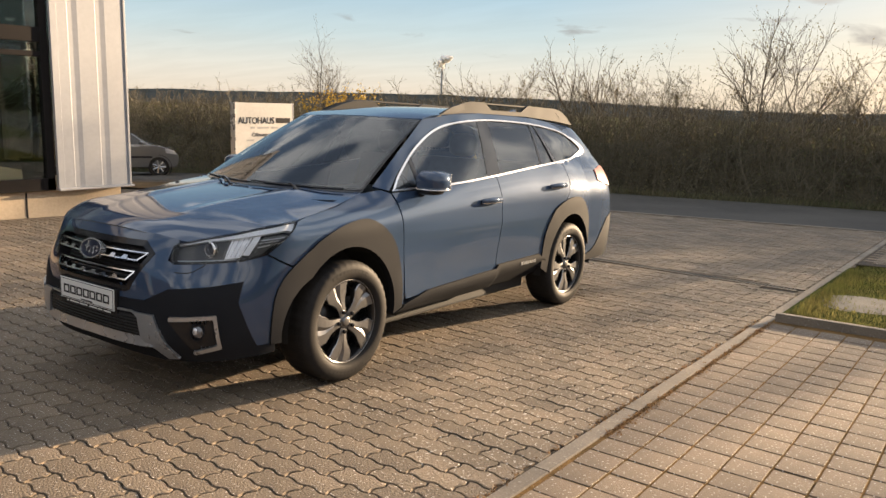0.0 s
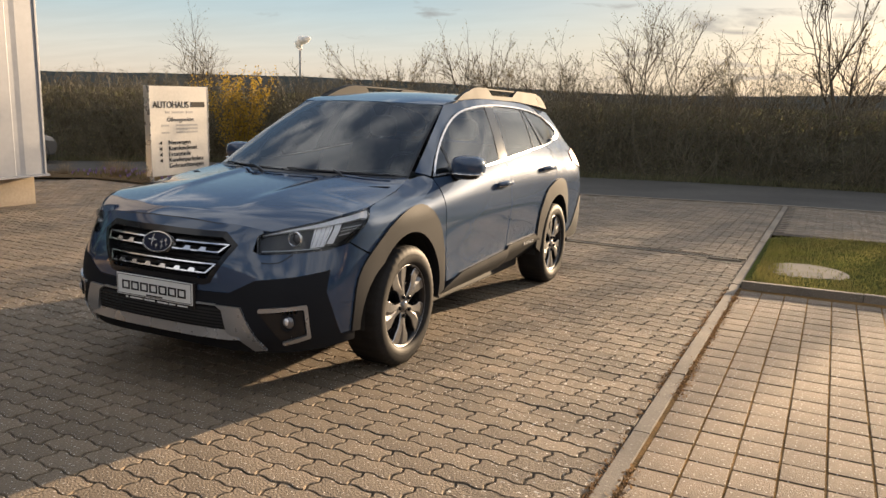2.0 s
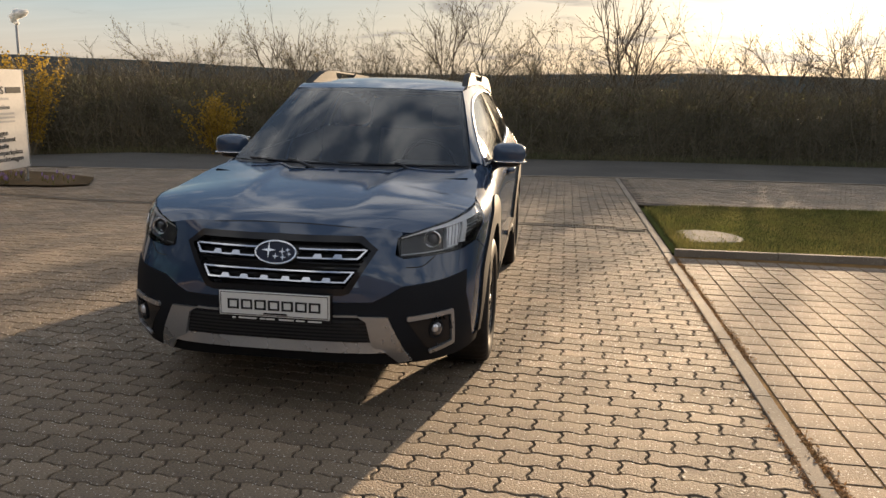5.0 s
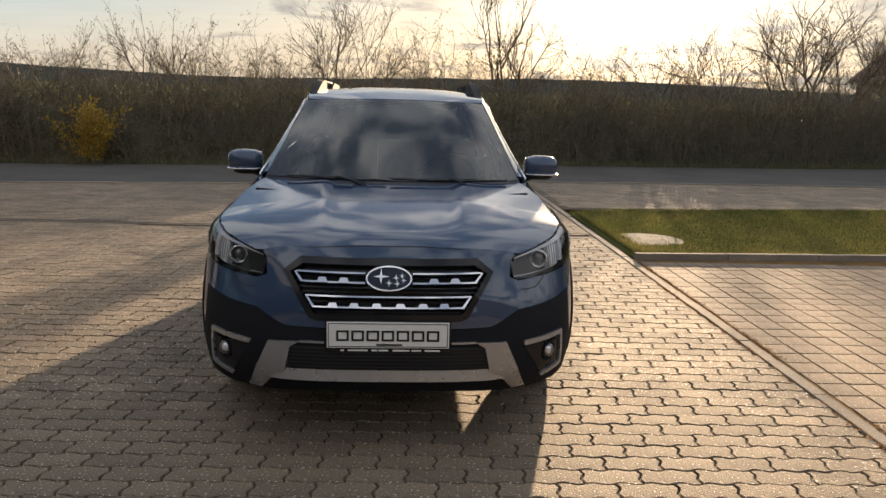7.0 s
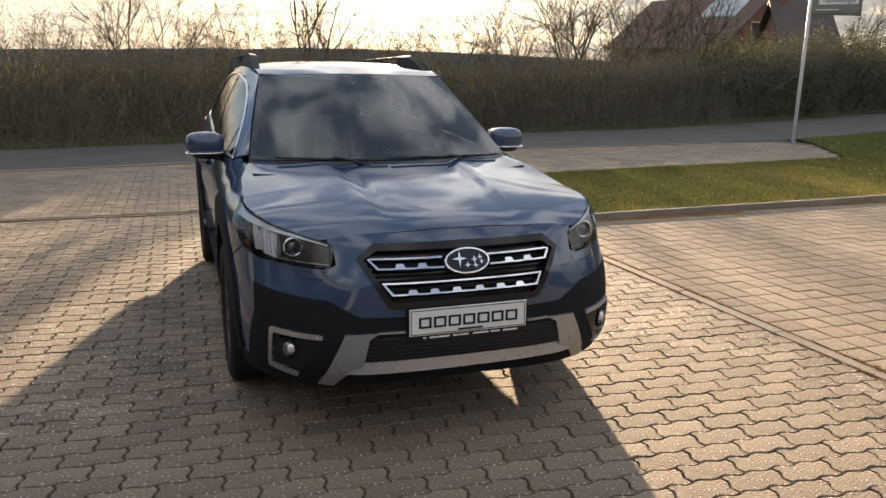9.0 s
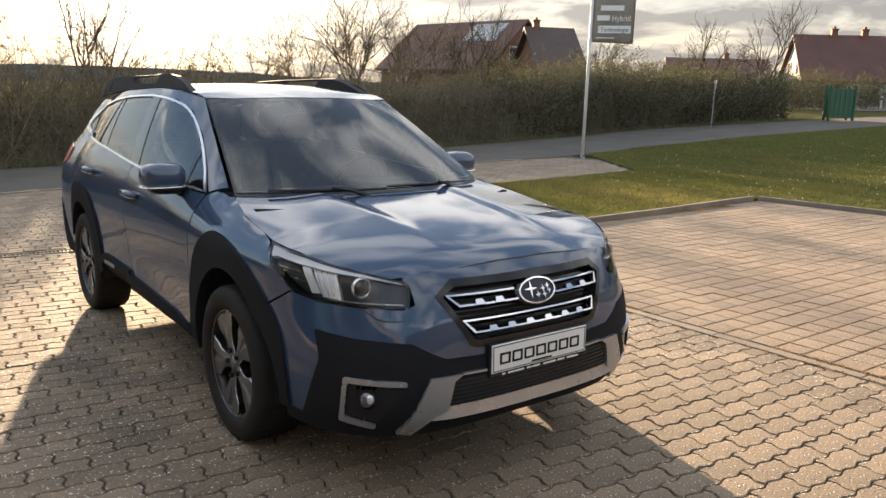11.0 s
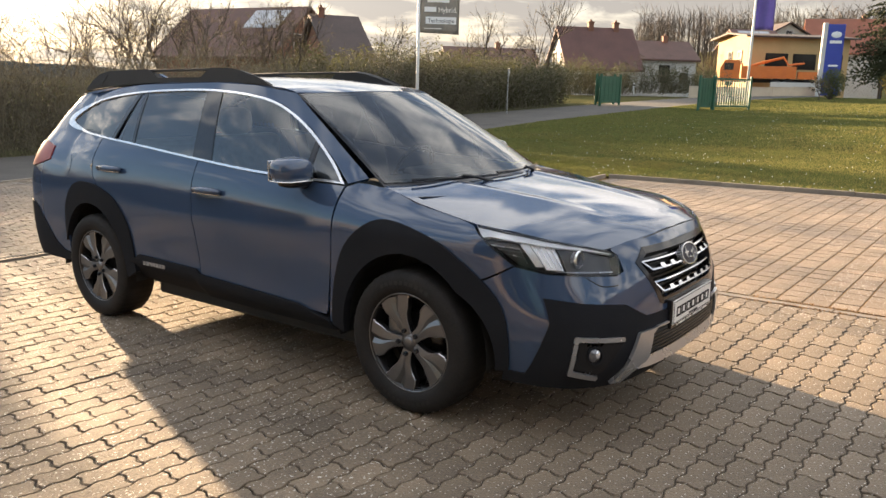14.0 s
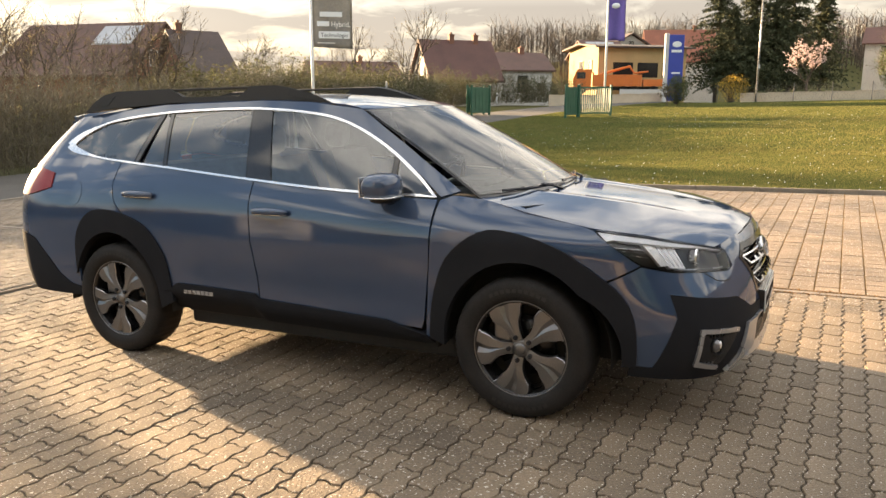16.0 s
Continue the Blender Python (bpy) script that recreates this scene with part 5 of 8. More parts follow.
part("roof_fin", prism(bmesh.new(), [(3.0, 1.585), (3.2, 1.655), (3.23, 1.655), (3.24, 1.56)], -0.014, 0.014, "yz"), M["paint"], car)

# wipers
for a0, a1, ap in ((0.88, -0.02, 0.55), (-0.05, -0.82, -0.2)):
    pts = [tuple(Vector(screen(a0 + (a1 - a0) * k / 6, 0.0 + 0.02 * k / 6)) + Vector((0, -0.012, 0.012))) for k in range(7)]
    wi = part("wiper", tube(bmesh.new(), pts, 0.007, 6), M["black"], car)
    p0, p1 = Vector(screen(ap, -0.03)) + Vector((0, -0.03, 0.0)), Vector(pts[3]) + Vector((0, -0.006, 0.012))
    part("wiper_arm", tube(bmesh.new(), [p0, (p0 + p1) / 2 + Vector((0, 0, 0.008)), p1], [0.012, 0.009, 0.007], 6), M["black"], wi)

# cabin
part("dashboard", boxes((-0.7, 0.7, 0.35, 0.9, 0.85, 1.02), (0.15, 0.55, 0.62, 0.9, 1.0, 1.06), bevel=0.03), M["trimseat"], car)
st = part("steering_wheel", bmesh.new(), M["black"], car)
bm = tube(bmesh.new(), [(0.37 + 0.18 * math.cos(a), 0.98 - 0.07 * math.sin(a), 1.02 + 0.165 * math.sin(a)) for a in (2 * math.pi * i / 24 for i in range(25))], 0.016, 8, False)
tube(bm, [(0.2, 0.985, 1.01), (0.37, 0.96, 1.0), (0.54, 0.985, 1.01)], [0.02, 0.05, 0.02], 8)
bm.to_mesh(st.data)
bm.free()
for s in (1, -1):
    seat = part("front_seat", boxes((s * 0.37 - 0.25, s * 0.37 + 0.25, 1.05, 1.6, 0.5, 0.68), bevel=0.05), M["trimseat"], car)
    part("seat_back", prism(bmesh.new(), [(1.52, 0.6), (1.66, 0.6), (1.86, 1.22), (1.76, 1.24)], s * 0.37 - 0.23, s * 0.37 + 0.23, "yz"), M["trimseat"], seat)
    part("headrest", blob(bmesh.new(), (s * 0.37, 1.86, 1.34), (0.125, 0.05, 0.09), 3.0), M["trimseat"], seat, smooth=True)
part("rear_bench", boxes((-0.66, 0.66, 2.1, 2.6, 0.5, 0.68), (-0.66, 0.66, 2.58, 2.74, 0.6, 1.2), bevel=0.05), M["trimseat"], car)
part("cabin_floor", boxes((-0.78, 0.78, 0.5, 3.6, 0.4, 0.44)), M["dark"], car)
part("headlining", patch([(-0.92, 1.1), (0.92, 1.1), (0.92, 3.4), (-0.92, 3.4)], lambda a, u: (roof(a, u)[0], u, roof(a, u)[2] - 0.03), (0.2, 0.2), 0.0, 0.0), M["lining"], car)
part("rear_window", patch([(bend(F(u)), h) for u, h in ((3.62, 1.2), (4.3, 1.2), (4.3, 1.45), (3.64, 1.43))], shell, 0.06, 0.004, 0.004), M["black"], car)
part("rear_window", patch([(bend(F(u)), h) for u, h in ((3.62, 1.2), (4.3, 1.2), (4.3, 1.45), (3.64, 1.43))], shell, 0.06, 0.004, 0.004, mirror=True), M["black"], car)

# shade of the gap at the bonnet's front edge, drawn as a black tube
seam = [tuple(p) for p in flow([(-0.53, -0.868), (-0.44, -0.899), (-0.25, -0.930), (0.0, -0.940), (0.25, -0.930), (0.44, -0.899), (0.53, -0.868)], 6)]
part("hood_seam", tube(bmesh.new(), [(w, u - 0.001, hood_h(w, u) - 0.001) for w, u in seam], 0.0035, 6), M["dark"], car)

# ---- dealership building, notice board, flower bed ----
bx = -10.62
hall = thing("showroom_hall", "white ribbed metal showroom hall with dark-framed glazing", "building", pose(0, 0, 0))
# ribbed sheet on the corner pier: broad pans between narrow ribs
bm = bmesh.new()
prof = [(bx - 0.01, 6.5), (bx - 0.01, 6.486), (bx, 6.474)]
for y in (6.076, 5.677):
    # a small step down at the fold, a narrow pan, and a slow rise back to the broad one
    prof += [(bx, y + 0.143), (bx - 0.01, y + 0.072), (bx - 0.01, y + 0.012), (bx, y)]
prof.append((bx, 5.53))
a = [bm.verts.new((x, yy, 0.215)) for x, yy in prof]
b = [bm.verts.new((x, yy, 5.2)) for x, yy in prof]
for i in range(len(prof) - 1):
    if abs(prof[i][1] - prof[i + 1][1]) + abs(prof[i][0] - prof[i + 1][0]) > 1e-6:
        bm.faces.new((a[i], b[i], b[i + 1], a[i + 1]))
part("ribbed_sheet", bm, M["cladwall"], hall, "white ribbed sheet metal")
part("corner_trim", boxes((bx - 0.06, bx + 0.012, 6.5, 6.53, 0.2, 5.2), (bx - 0.05, bx + 0.003, 5.44, 5.533, 0.2, 5.2), bevel=0.003), M["cladwall"], hall)
part("drip_trim", boxes((bx - 0.1, bx + 0.035, 5.44, 6.56, 0.185, 0.213), bevel=0.004), M["cladwall"], hall)
part("side_wall", boxes((-24.0, -23.4, 6.38, 6.5, 0.2, 5.2), (-11.45, bx - 0.06, 6.38, 6.5, 0.2, 5.2), (-23.4, -11.45, 6.38, 6.5, 4.6, 5.2), (-24, -23.8, -15, 6.38, -0.4, 1.0), (-24, -23.8, -15, 6.38, 4.6, 5.2), (-23.8, bx - 0.08, -15.2, -15.0, -0.4, 5.2)), M["cladwall"], hall)
part("plinth", boxes((-24.0, bx - 0.16, -15.0, 6.45, -1.2, 0.19), bevel=0.004), M["plinth"], hall, "beige rendered plinth")
part("plinth_joint", boxes((bx - 0.161, bx - 0.155, 5.05, 5.075, -0.4, 0.17)), M["ink"], hall)
part("roof_slab", boxes((-24.2, bx + 0.1, -15.3, 6.6, 5.2, 5.5)), M["cladwall"], hall)
part("front_wall", boxes((bx - 0.2, bx - 0.05, -15, -13.5, 0.19, 5.2), (bx - 0.2, bx - 0.05, -13.5, 5.44, 4.6, 5.2)), M["cladwall"], hall)
# Unseen southern bays, glazed so the car reflects no white wall there.
for y0, y1 in [(-13.5 + 2.7 * i, -10.82 + 2.7 * i) for i in range(5)] + [(0.0, 2.7), (2.72, 5.43)]:
    win = part("shop_window", boxes((bx - 0.16, bx - 0.06, y0, y0 + 0.09, 0.2, 4.6), (bx - 0.16, bx - 0.06, y1 - 0.11, y1, 0.2, 4.6), (bx - 0.16, bx - 0.06, y0, y1, 0.19, 0.36), (bx - 0.16, bx - 0.06, y0 + 0.09, y1 - 0.11, 2.17, 2.36), (bx - 0.16, bx - 0.06, y0 + 0.09, y1 - 0.11, 1.98, 2.05), bevel=0.005), M["frame"], hall, "dark brown window frame")
    part("pane", boxes((bx - 0.115, bx - 0.105, y0 + 0.09, y1 - 0.11, 0.36, 4.6)), M["shopglass"], win)
for k in range(4):
    x0 = -23.4 + 2.9875 * k
    win = part("shop_window", boxes((x0, x0 + 0.1, 6.40, 6.48, 0.2, 4.6), (x0 + 2.88, x0 + 2.98, 6.40, 6.48, 0.2, 4.6), (x0 + 0.1, x0 + 2.88, 6.40, 6.48, 0.2, 0.34), (x0 + 0.1, x0 + 2.88, 6.40, 6.48, 2.2, 2.3), bevel=0.005), M["frame"], hall, "dark brown window frame")
    part("pane", boxes((x0 + 0.1, x0 + 2.88, 6.435, 6.445, 0.34, 4.6)), M["hallglass"], win)
# Unseen back glazing, added to let daylight brighten the hall's inside.
part("back_pane", boxes((-23.92, -23.9, -15, 6.38, 1.0, 4.6)), M["shopglass"], hall)
part("show_floor", boxes((-23.5, bx - 0.2, -14.8, 6.3, 0.0, 0.2)), M["plinth"], hall)
# palm behind the glass
palm = thing("potted_palm", "tall potted yucca palm with drooping leaves behind glass", "plant", pose(-11.8, 5.72, 0.2))
part("pot", spin(bmesh.new(), [(0.0, 0.0), (0.0, 0.18), (0.34, 0.22), (0.36, 0.22), (0.36, 0.19), (0.3, 0.0)], 20, "z"), M["clad"], palm, smooth=True)
part("trunk", tube(bmesh.new(), [(0, 0, 0.2), (0.02, 0.01, 0.9), (0.0, 0.03, 1.8)], [0.055, 0.045, 0.04], 8), M["bark"], palm)
pr = random.Random(3)
for k in range(84):
    a, up, l = pr.uniform(0, 6.28), pr.uniform(-0.5, 1.2), pr.uniform(0.42, 0.66)
    base = Vector((0, 0.03, pr.uniform(0.75, 1.8)))
    d = Vector((math.cos(a), math.sin(a), up)).normalized()
    s = d.cross(Vector((0, 0, 1))).normalized() * 0.022
    bm = bmesh.new()
    rows = []
    for i in range(5):
        t = i / 4
        p = base + d * l * t + Vector((0, 0, -0.35 * l * t * t))
        w = s * (1 - t * 0.95)
        rows.append([bm.verts.new(p - w), bm.verts.new(p + Vector((0, 0, 0.006))), bm.verts.new(p + w)])
    for r0, r1 in zip(rows, rows[1:]):
        for i in (0, 1):
            bm.faces.new((r0[i], r0[i + 1], r1[i + 1], r1[i]))
    part("leaf", bm, M["leafdark"], palm)
# dark cars standing in the show room
for cy in (1.4, 3.6):
    show = thing("showroom_car", "dark car standing inside the glazed showroom", "car", pose(-14.0, cy, 0.2))
    bm = prism(bmesh.new(), rounded([(-2.1, 0.25), (2.1, 0.25), (2.15, 0.6), (1.9, 0.82), (1.0, 0.92), (0.45, 1.4), (-1.0, 1.45), (-1.7, 0.98), (-2.1, 0.9)], 0.1, 3), -0.85, 0.85, "xz")
    part("body", bm, M["paint"], show)
    for wx in (-1.3, 1.3):
        for s in (1, -1):
            part("wheel", spin(bmesh.new(), [(s * 0.75, 0.0), (s * 0.87, 0.2), (s * 0.87, 0.3), (s * 0.7, 0.32)], 20, "y", (wx, 0, 0.32)), M["tyre"], show)

# notice board
board = thing("notice_board", "white dealership notice board with black lettering on two legs", "sign", pose(-10.93, 9.37, 0.0, 0, 0, 90))
part("panel", boxes((-0.665, 0.665, 0.0, 0.11, -0.04, 1.45), bevel=0.006), M["board"], board)
for x in (-0.675, 0.66):
    part("panel_edge", boxes((x, x + 0.015, -0.006, 0.116, -0.045, 1.455), bevel=0.003), M["silver"], board)
for x in (-0.62, 0.63):
    part("leg", boxes((x - 0.025, x + 0.025, 0.03, 0.08, -0.5, -0.04), bevel=0.004), M["silver"], board)


def line(text, x, z, size, wide=None, mat="ink"):
    return words(text, size, pose(x, -0.004, z, 90, 0, 0), M[mat], board, wide=wide)


line("AUTOHAUS", -0.6, 1.09, 0.16, 0.8)
part("name_bar", boxes((0.25, 0.58, -0.006, -0.001, 1.1, 1.19)), M["ink"], board)
for x0, x1 in ((-0.33, -0.24), (-0.18, 0.08), (0.14, 0.3)):
    part("phone_bar", boxes((x0, x1, -0.004, -0.001, 1.0, 1.035)), M["print_grey"], board)
line("Öffnungszeiten", -0.3, 0.865, 0.098, 0.6, "print_grey2")
for z, x0, x1 in ((0.785, -0.42, 0.4), (0.725, -0.1, 0.4), (0.665, -0.42, 0.4)):
    part("hours_bar", boxes(*([(x0, x0 + 0.16, -0.004, -0.001, z, z + 0.03)] if x0 < -0.3 else []), (-0.1, x1, -0.004, -0.001, z, z + 0.03)), M["print_grey"], board)
for i, (t, wd) in enumerate((("Neuwagen", 0.5), ("Kundendienst", 0.66), ("Ersatzteile", 0.5), ("Kundenparkplatz", 0.8), ("Gebrauchtwagen", 0.8))):
    line(t, -0.29, 0.085 + 0.098 * (4 - i), 0.112, wd)
    if i < 4:
        z = 0.12 + 0.098 * (4 - i)
        part("arrow", prism(bmesh.new(), [(-0.49, z), (-0.43, z - 0.032), (-0.43, z + 0.032)], -0.006, -0.001), M["ink"], board)

# flower bed with crocuses and tufts
bed_line = [(-16.5, 8.35), (-13.4, 9.3), (-11.6, 9.3), (-10.2, 9.62), (-9.9, 9.95), (-10.4, 10.9), (-11.6, 11.4), (-14.0, 11.2), (-17, 10.4)]
bed = sheet("flower_bed", bed_line, 0.03, M["bedsoil"], 0.4, "flower bed with crocuses and dry grass", category="flower bed")
fr = random.Random(11)
bm_p, bm_g = bmesh.new(), bmesh.new()
for k in range(90):
    x, y = fr.uniform(-14.5, -10.1), fr.uniform(9.35, 10.5)
    if y < 9.3 + 0.2 * max(0, x + 11.6) or (x > -10.6 and y > 10.3):
        continue
    z = ground_z(x, y) + 0.03
    h = fr.uniform(0.07, 0.13)
    for j in range(4):
        a = fr.uniform(0, 6.28)
        o = Vector((math.cos(a), math.sin(a), 0)) * 0.022
        c = Vector((x, y, z))
        bm_p.faces.new([bm_p.verts.new(c + v) for v in (Vector((0, 0, h - 0.05)), o * 0.9 + Vector((0, 0, h - 0.01)), o * 0.5 + Vector((0, 0, h + 0.03)))])
        b_ = o * 2.2
        bm_g.faces.new([bm_g.verts.new(c + v) for v in (Vector((-0.006, 0, 0)), Vector((0.006, 0, 0)), b_ + Vector((0, 0, h)))])
tagged(part("crocuses", bm_p, M["petal"]), "purple crocus flowers in the bed", "flowers", kind="stuff")
tagged(part("crocus_leaves", bm_g, M["grass"]), "thin green crocus leaves", "leaves", kind="stuff")
for tx, ty, n in ((-13.3, 10.2, 260), (-14.2, 10.6, 260), (-12.7, 10.5, 160), (-12.1, 9.75, 120), (-13.0, 9.7, 150), (-11.5, 10.1, 110), (-14.9, 10.1, 180)):
    bm = bmesh.new()
    for k in range(n):
        a, l = fr.uniform(0, 6.28), fr.uniform(0.2, 0.42)
        d = Vector((math.cos(a) * fr.uniform(0.1, 0.6), math.sin(a) * fr.uniform(0.1, 0.6), 1)).normalized() * l
        c = Vector((tx + fr.gauss(0, 0.09), ty + fr.gauss(0, 0.09), ground_z(tx, ty) + 0.02))
        bm.faces.new([bm.verts.new(c + v) for v in (Vector((-0.005, 0.003, 0)), Vector((0.005, -0.003, 0)), d)])
    tagged(part("grass_tuft", bm, M["straw"]), "dry straw-coloured ornamental grass tuft", "grass tuft", "tufts in the bed")

# small silver hatchback beyond the hall
sil = thing("hatchback_car", "small silver hatchback parked by the road", "car", pose(-21.58, 12.76, ground_z(-21.58, 12.76), 0, 0, 60))
bm = bmesh.new()
side = rounded([(-1.75, 0.28), (1.72, 0.28), (1.80, 0.55), (1.72, 0.74), (1.45, 0.86), (0.95, 0.95), (0.30, 1.38), (0.0, 1.44), (-1.2, 1.46), (-1.66, 1.05), (-1.78, 0.75)], 0.12, 4)
rows = []
for w, k in ((-0.80, 0.94), (-0.78, 1.0), (0.0, 1.03), (0.78, 1.0), (0.80, 0.94)):
    rows.append([bm.verts.new((x * (1 - 0.03 * abs(w)), w * (1 - 0.22 * max(0, z - 0.9)), 0.75 + (z - 0.75) * k)) for x, z in side])
for r0, r1 in zip(rows, rows[1:]):
    for i in range(len(side)):
        j = (i + 1) % len(side)
        bm.faces.new((r0[i], r0[j], r1[j], r1[i]))
bm.faces.new(rows[0][::-1])
bm.faces.new(rows[-1])
bmesh.ops.recalc_face_normals(bm, faces=bm.faces[:])
part("body", bm, M["silvercar"], sil, smooth=False)
for s in (1, -1):
    for win in ([(0.1, 0.965), (0.86, 0.945), (0.40, 1.275), (0.12, 1.335)], [(-0.86, 0.985), (0.04, 0.967), (0.06, 1.34), (-0.78, 1.365)], [(-1.42, 1.02), (-0.92, 0.99), (-0.84, 1.36), (-1.2, 1.34)]):
        bm = prism(bmesh.new(), win, 0.0, 0.02, "xz")
        for v in bm.verts:
            v.co.y = s * (0.80 * (1 - 0.22 * max(0.0, v.co.z - 0.9)) + 0.002 + v.co.y * 0.5)
        part("side_window", bm, M["pillar"], sil)
    part("wheel_arch", spin(bmesh.new(), [(s * 0.70, 0.345), (s * 0.808, 0.345), (s * 0.812, 0.355), (s * 0.70, 0.365)], 20, "y", (1.18, 0, 0.3), 0.0, math.pi), M["clad"], sil)
    part("headlight", prism(bmesh.new(), [(1.38, 0.70), (1.68, 0.66), (1.62, 0.78), (1.36, 0.84)], s * 0.6, s * 0.807, "xz"), M["reflector"], sil)
    part("door_strip", boxes((-1.1, 1.0, s * 0.80 - 0.012, s * 0.80 + 0.012, 0.56, 0.61), bevel=0.004), M["clad"], sil)
    part("wing_mirror", blob(bmesh.new(), (0.72, s * 0.86, 1.0), (0.06, 0.07, 0.05), 2.6), M["silvercar"], sil, smooth=True)
    for x in (-1.15, 1.18):
        wh = part("wheel", spin(bmesh.new(), [(s * 0.62, 0.2), (s * 0.8, 0.21), (s * 0.81, 0.28), (s * 0.77, 0.3), (s * 0.62, 0.3)], 28, "y", (x, 0, 0.3)), M["tyre"], sil, smooth=True)
        part("wheel_trim", spin(bmesh.new(), [(s * 0.80, 0.205), (s * 0.806, 0.2), (s * 0.80, 0.185), (s * 0.76, 0.18), (s * 0.76, 0.0)], 24, "y", (x, 0, 0.3)), M["rim_dark"], wh)
        for k in range(7):
            a = 2 * math.pi * k / 7
            part("trim_spoke", tube(bmesh.new(), [(x, s * 0.79, 0.3), (x + 0.19 * math.cos(a), s * 0.798, 0.3 + 0.19 * math.sin(a))], [0.03, 0.022], 6), M["silver"], wh)

# unseen dark wall, added south of the yard to darken the car's reflections
unseen_dark_wall = thing("unseen_dark_wall", "unseen dark wall added to darken the car's reflections", "wall", pose(0, 0, 0), kind="structure")
part("boarding", boxes((-10.4, 32, -16.3, -16.0, -0.4, 5.6), bevel=0.01), M["frame"], unseen_dark_wall)
part("coping", boxes((-10.4, 32.1, -16.36, -15.94, 5.6, 5.72), bevel=0.01), M["frame"], unseen_dark_wall)

# ---- hedge, shrubs, bare trees ----
def twig(vs, fs, pts, r0, r1):
    """Adds a thin three-sided tapered twig."""
    n = len(pts)
    base = len(vs)
    for i, p in enumerate(pts):
        a, b = pts[max(0, i - 1)], pts[min(n - 1, i + 1)]
        d = (b[0] - a[0], b[1] - a[1], b[2] - a[2])
        l = math.sqrt(d[0] ** 2 + d[1] ** 2 + d[2] ** 2) or 1.0
        dx, dy, dz = d[0] / l, d[1] / l, d[2] / l
        if abs(dz) < 0.95:
            k = math.hypot(dx, dy)
            s = (dy / k, -dx / k, 0.0)
        else:
            s = (1.0, 0.0, 0.0)
        t = (s[1] * dz - s[2] * dy, s[2] * dx - s[0] * dz, s[0] * dy - s[1] * dx)
        r = r0 + (r1 - r0) * i / (n - 1)
        for c, q in ((1.0, 0.0), (-0.5, 0.866), (-0.5, -0.866)):
            vs.append((p[0] + (s[0] * c + t[0] * q) * r, p[1] + (s[1] * c + t[1] * q) * r, p[2] + (s[2] * c + t[2] * q) * r))
    for i in range(n - 1):
        for j in range(3):
            k = (j + 1) % 3
            fs.append((base + 3 * i + j, base + 3 * i + k, base + 3 * i + 3 + k, base + 3 * i + 3 + j))


def bent(g, p, d, l, n, wild, lift=0.0):
    """Points of a wandering shoot."""
    pts = [tuple(p)]
    v = Vector(d).normalized()
    q = Vector(p)
    for i in range(n):
        v = (v + Vector((g.gauss(0, wild), g.gauss(0, wild), g.gauss(0, wild) + lift))).normalized()
        q = q + v * (l / n)
        pts.append(tuple(q))
    return pts, v


def grow(g, vs, fs, tips, p, d, l, r, depth, spread=0.75, wild=0.16, lift=0.05, kids=(3, 5)):
    """A branch with its side branches, down to fine twigs."""
    n = 4 if depth > 1 else 3
    pts, v = bent(g, p, d, l, n, wild, lift)
    twig(vs, fs, pts, r, r * 0.45)
    if depth == 0:
        tips.append(pts[-1])
        tips.append(pts[len(pts) // 2])
        return
    for k in range(g.randint(*kids)):
        t = g.uniform(0.25, 1.0)
        i = min(n - 1, int(t * n))
        a, b = Vector(pts[i]), Vector(pts[i + 1])
        q = a.lerp(b, t * n - i)
        ax = Vector((g.gauss(0, 1), g.gauss(0, 1), g.gauss(0, 1))).normalized()
        nd = ((b - a).normalized() + ax * spread).normalized()
        grow(g, vs, fs, tips, q, nd, l * g.uniform(0.45, 0.7), r * 0.5, depth - 1, spread, wild, lift, kids)
    grow(g, vs, fs, tips, pts[-1], v, l * 0.6, r * 0.45, depth - 1, spread, wild, lift, kids)


def mesh_of(name, vs, fs, mat, parent=None):
    me = bpy.data.meshes.new(name)
    me.from_pydata(vs, [], fs)
    me.materials.append(mat)
    ob = new(name, me)
    ob.parent = parent
    return ob


def buds(g, tips, size, share):
    """Small buds and young leaves at the tips: two crossed triangles each."""
    vs, fs = [], []
    for p in tips:
        if g.random() > share:
            continue
        for k in range(2):
            b = len(vs)
            o = Vector((g.gauss(0, 1), g.gauss(0, 1), g.gauss(0, 1))).normalized() * size * g.uniform(0.6, 1.4)
            s = o.cross(Vector((g.gauss(0, 1), g.gauss(0, 1), g.gauss(0, 1)))).normalized() * size * 0.5
            c = Vector(p)
            vs += [tuple(c - s), tuple(c + s), tuple(c + o)]
            fs.append((b, b + 1, b + 2))
    return vs, fs


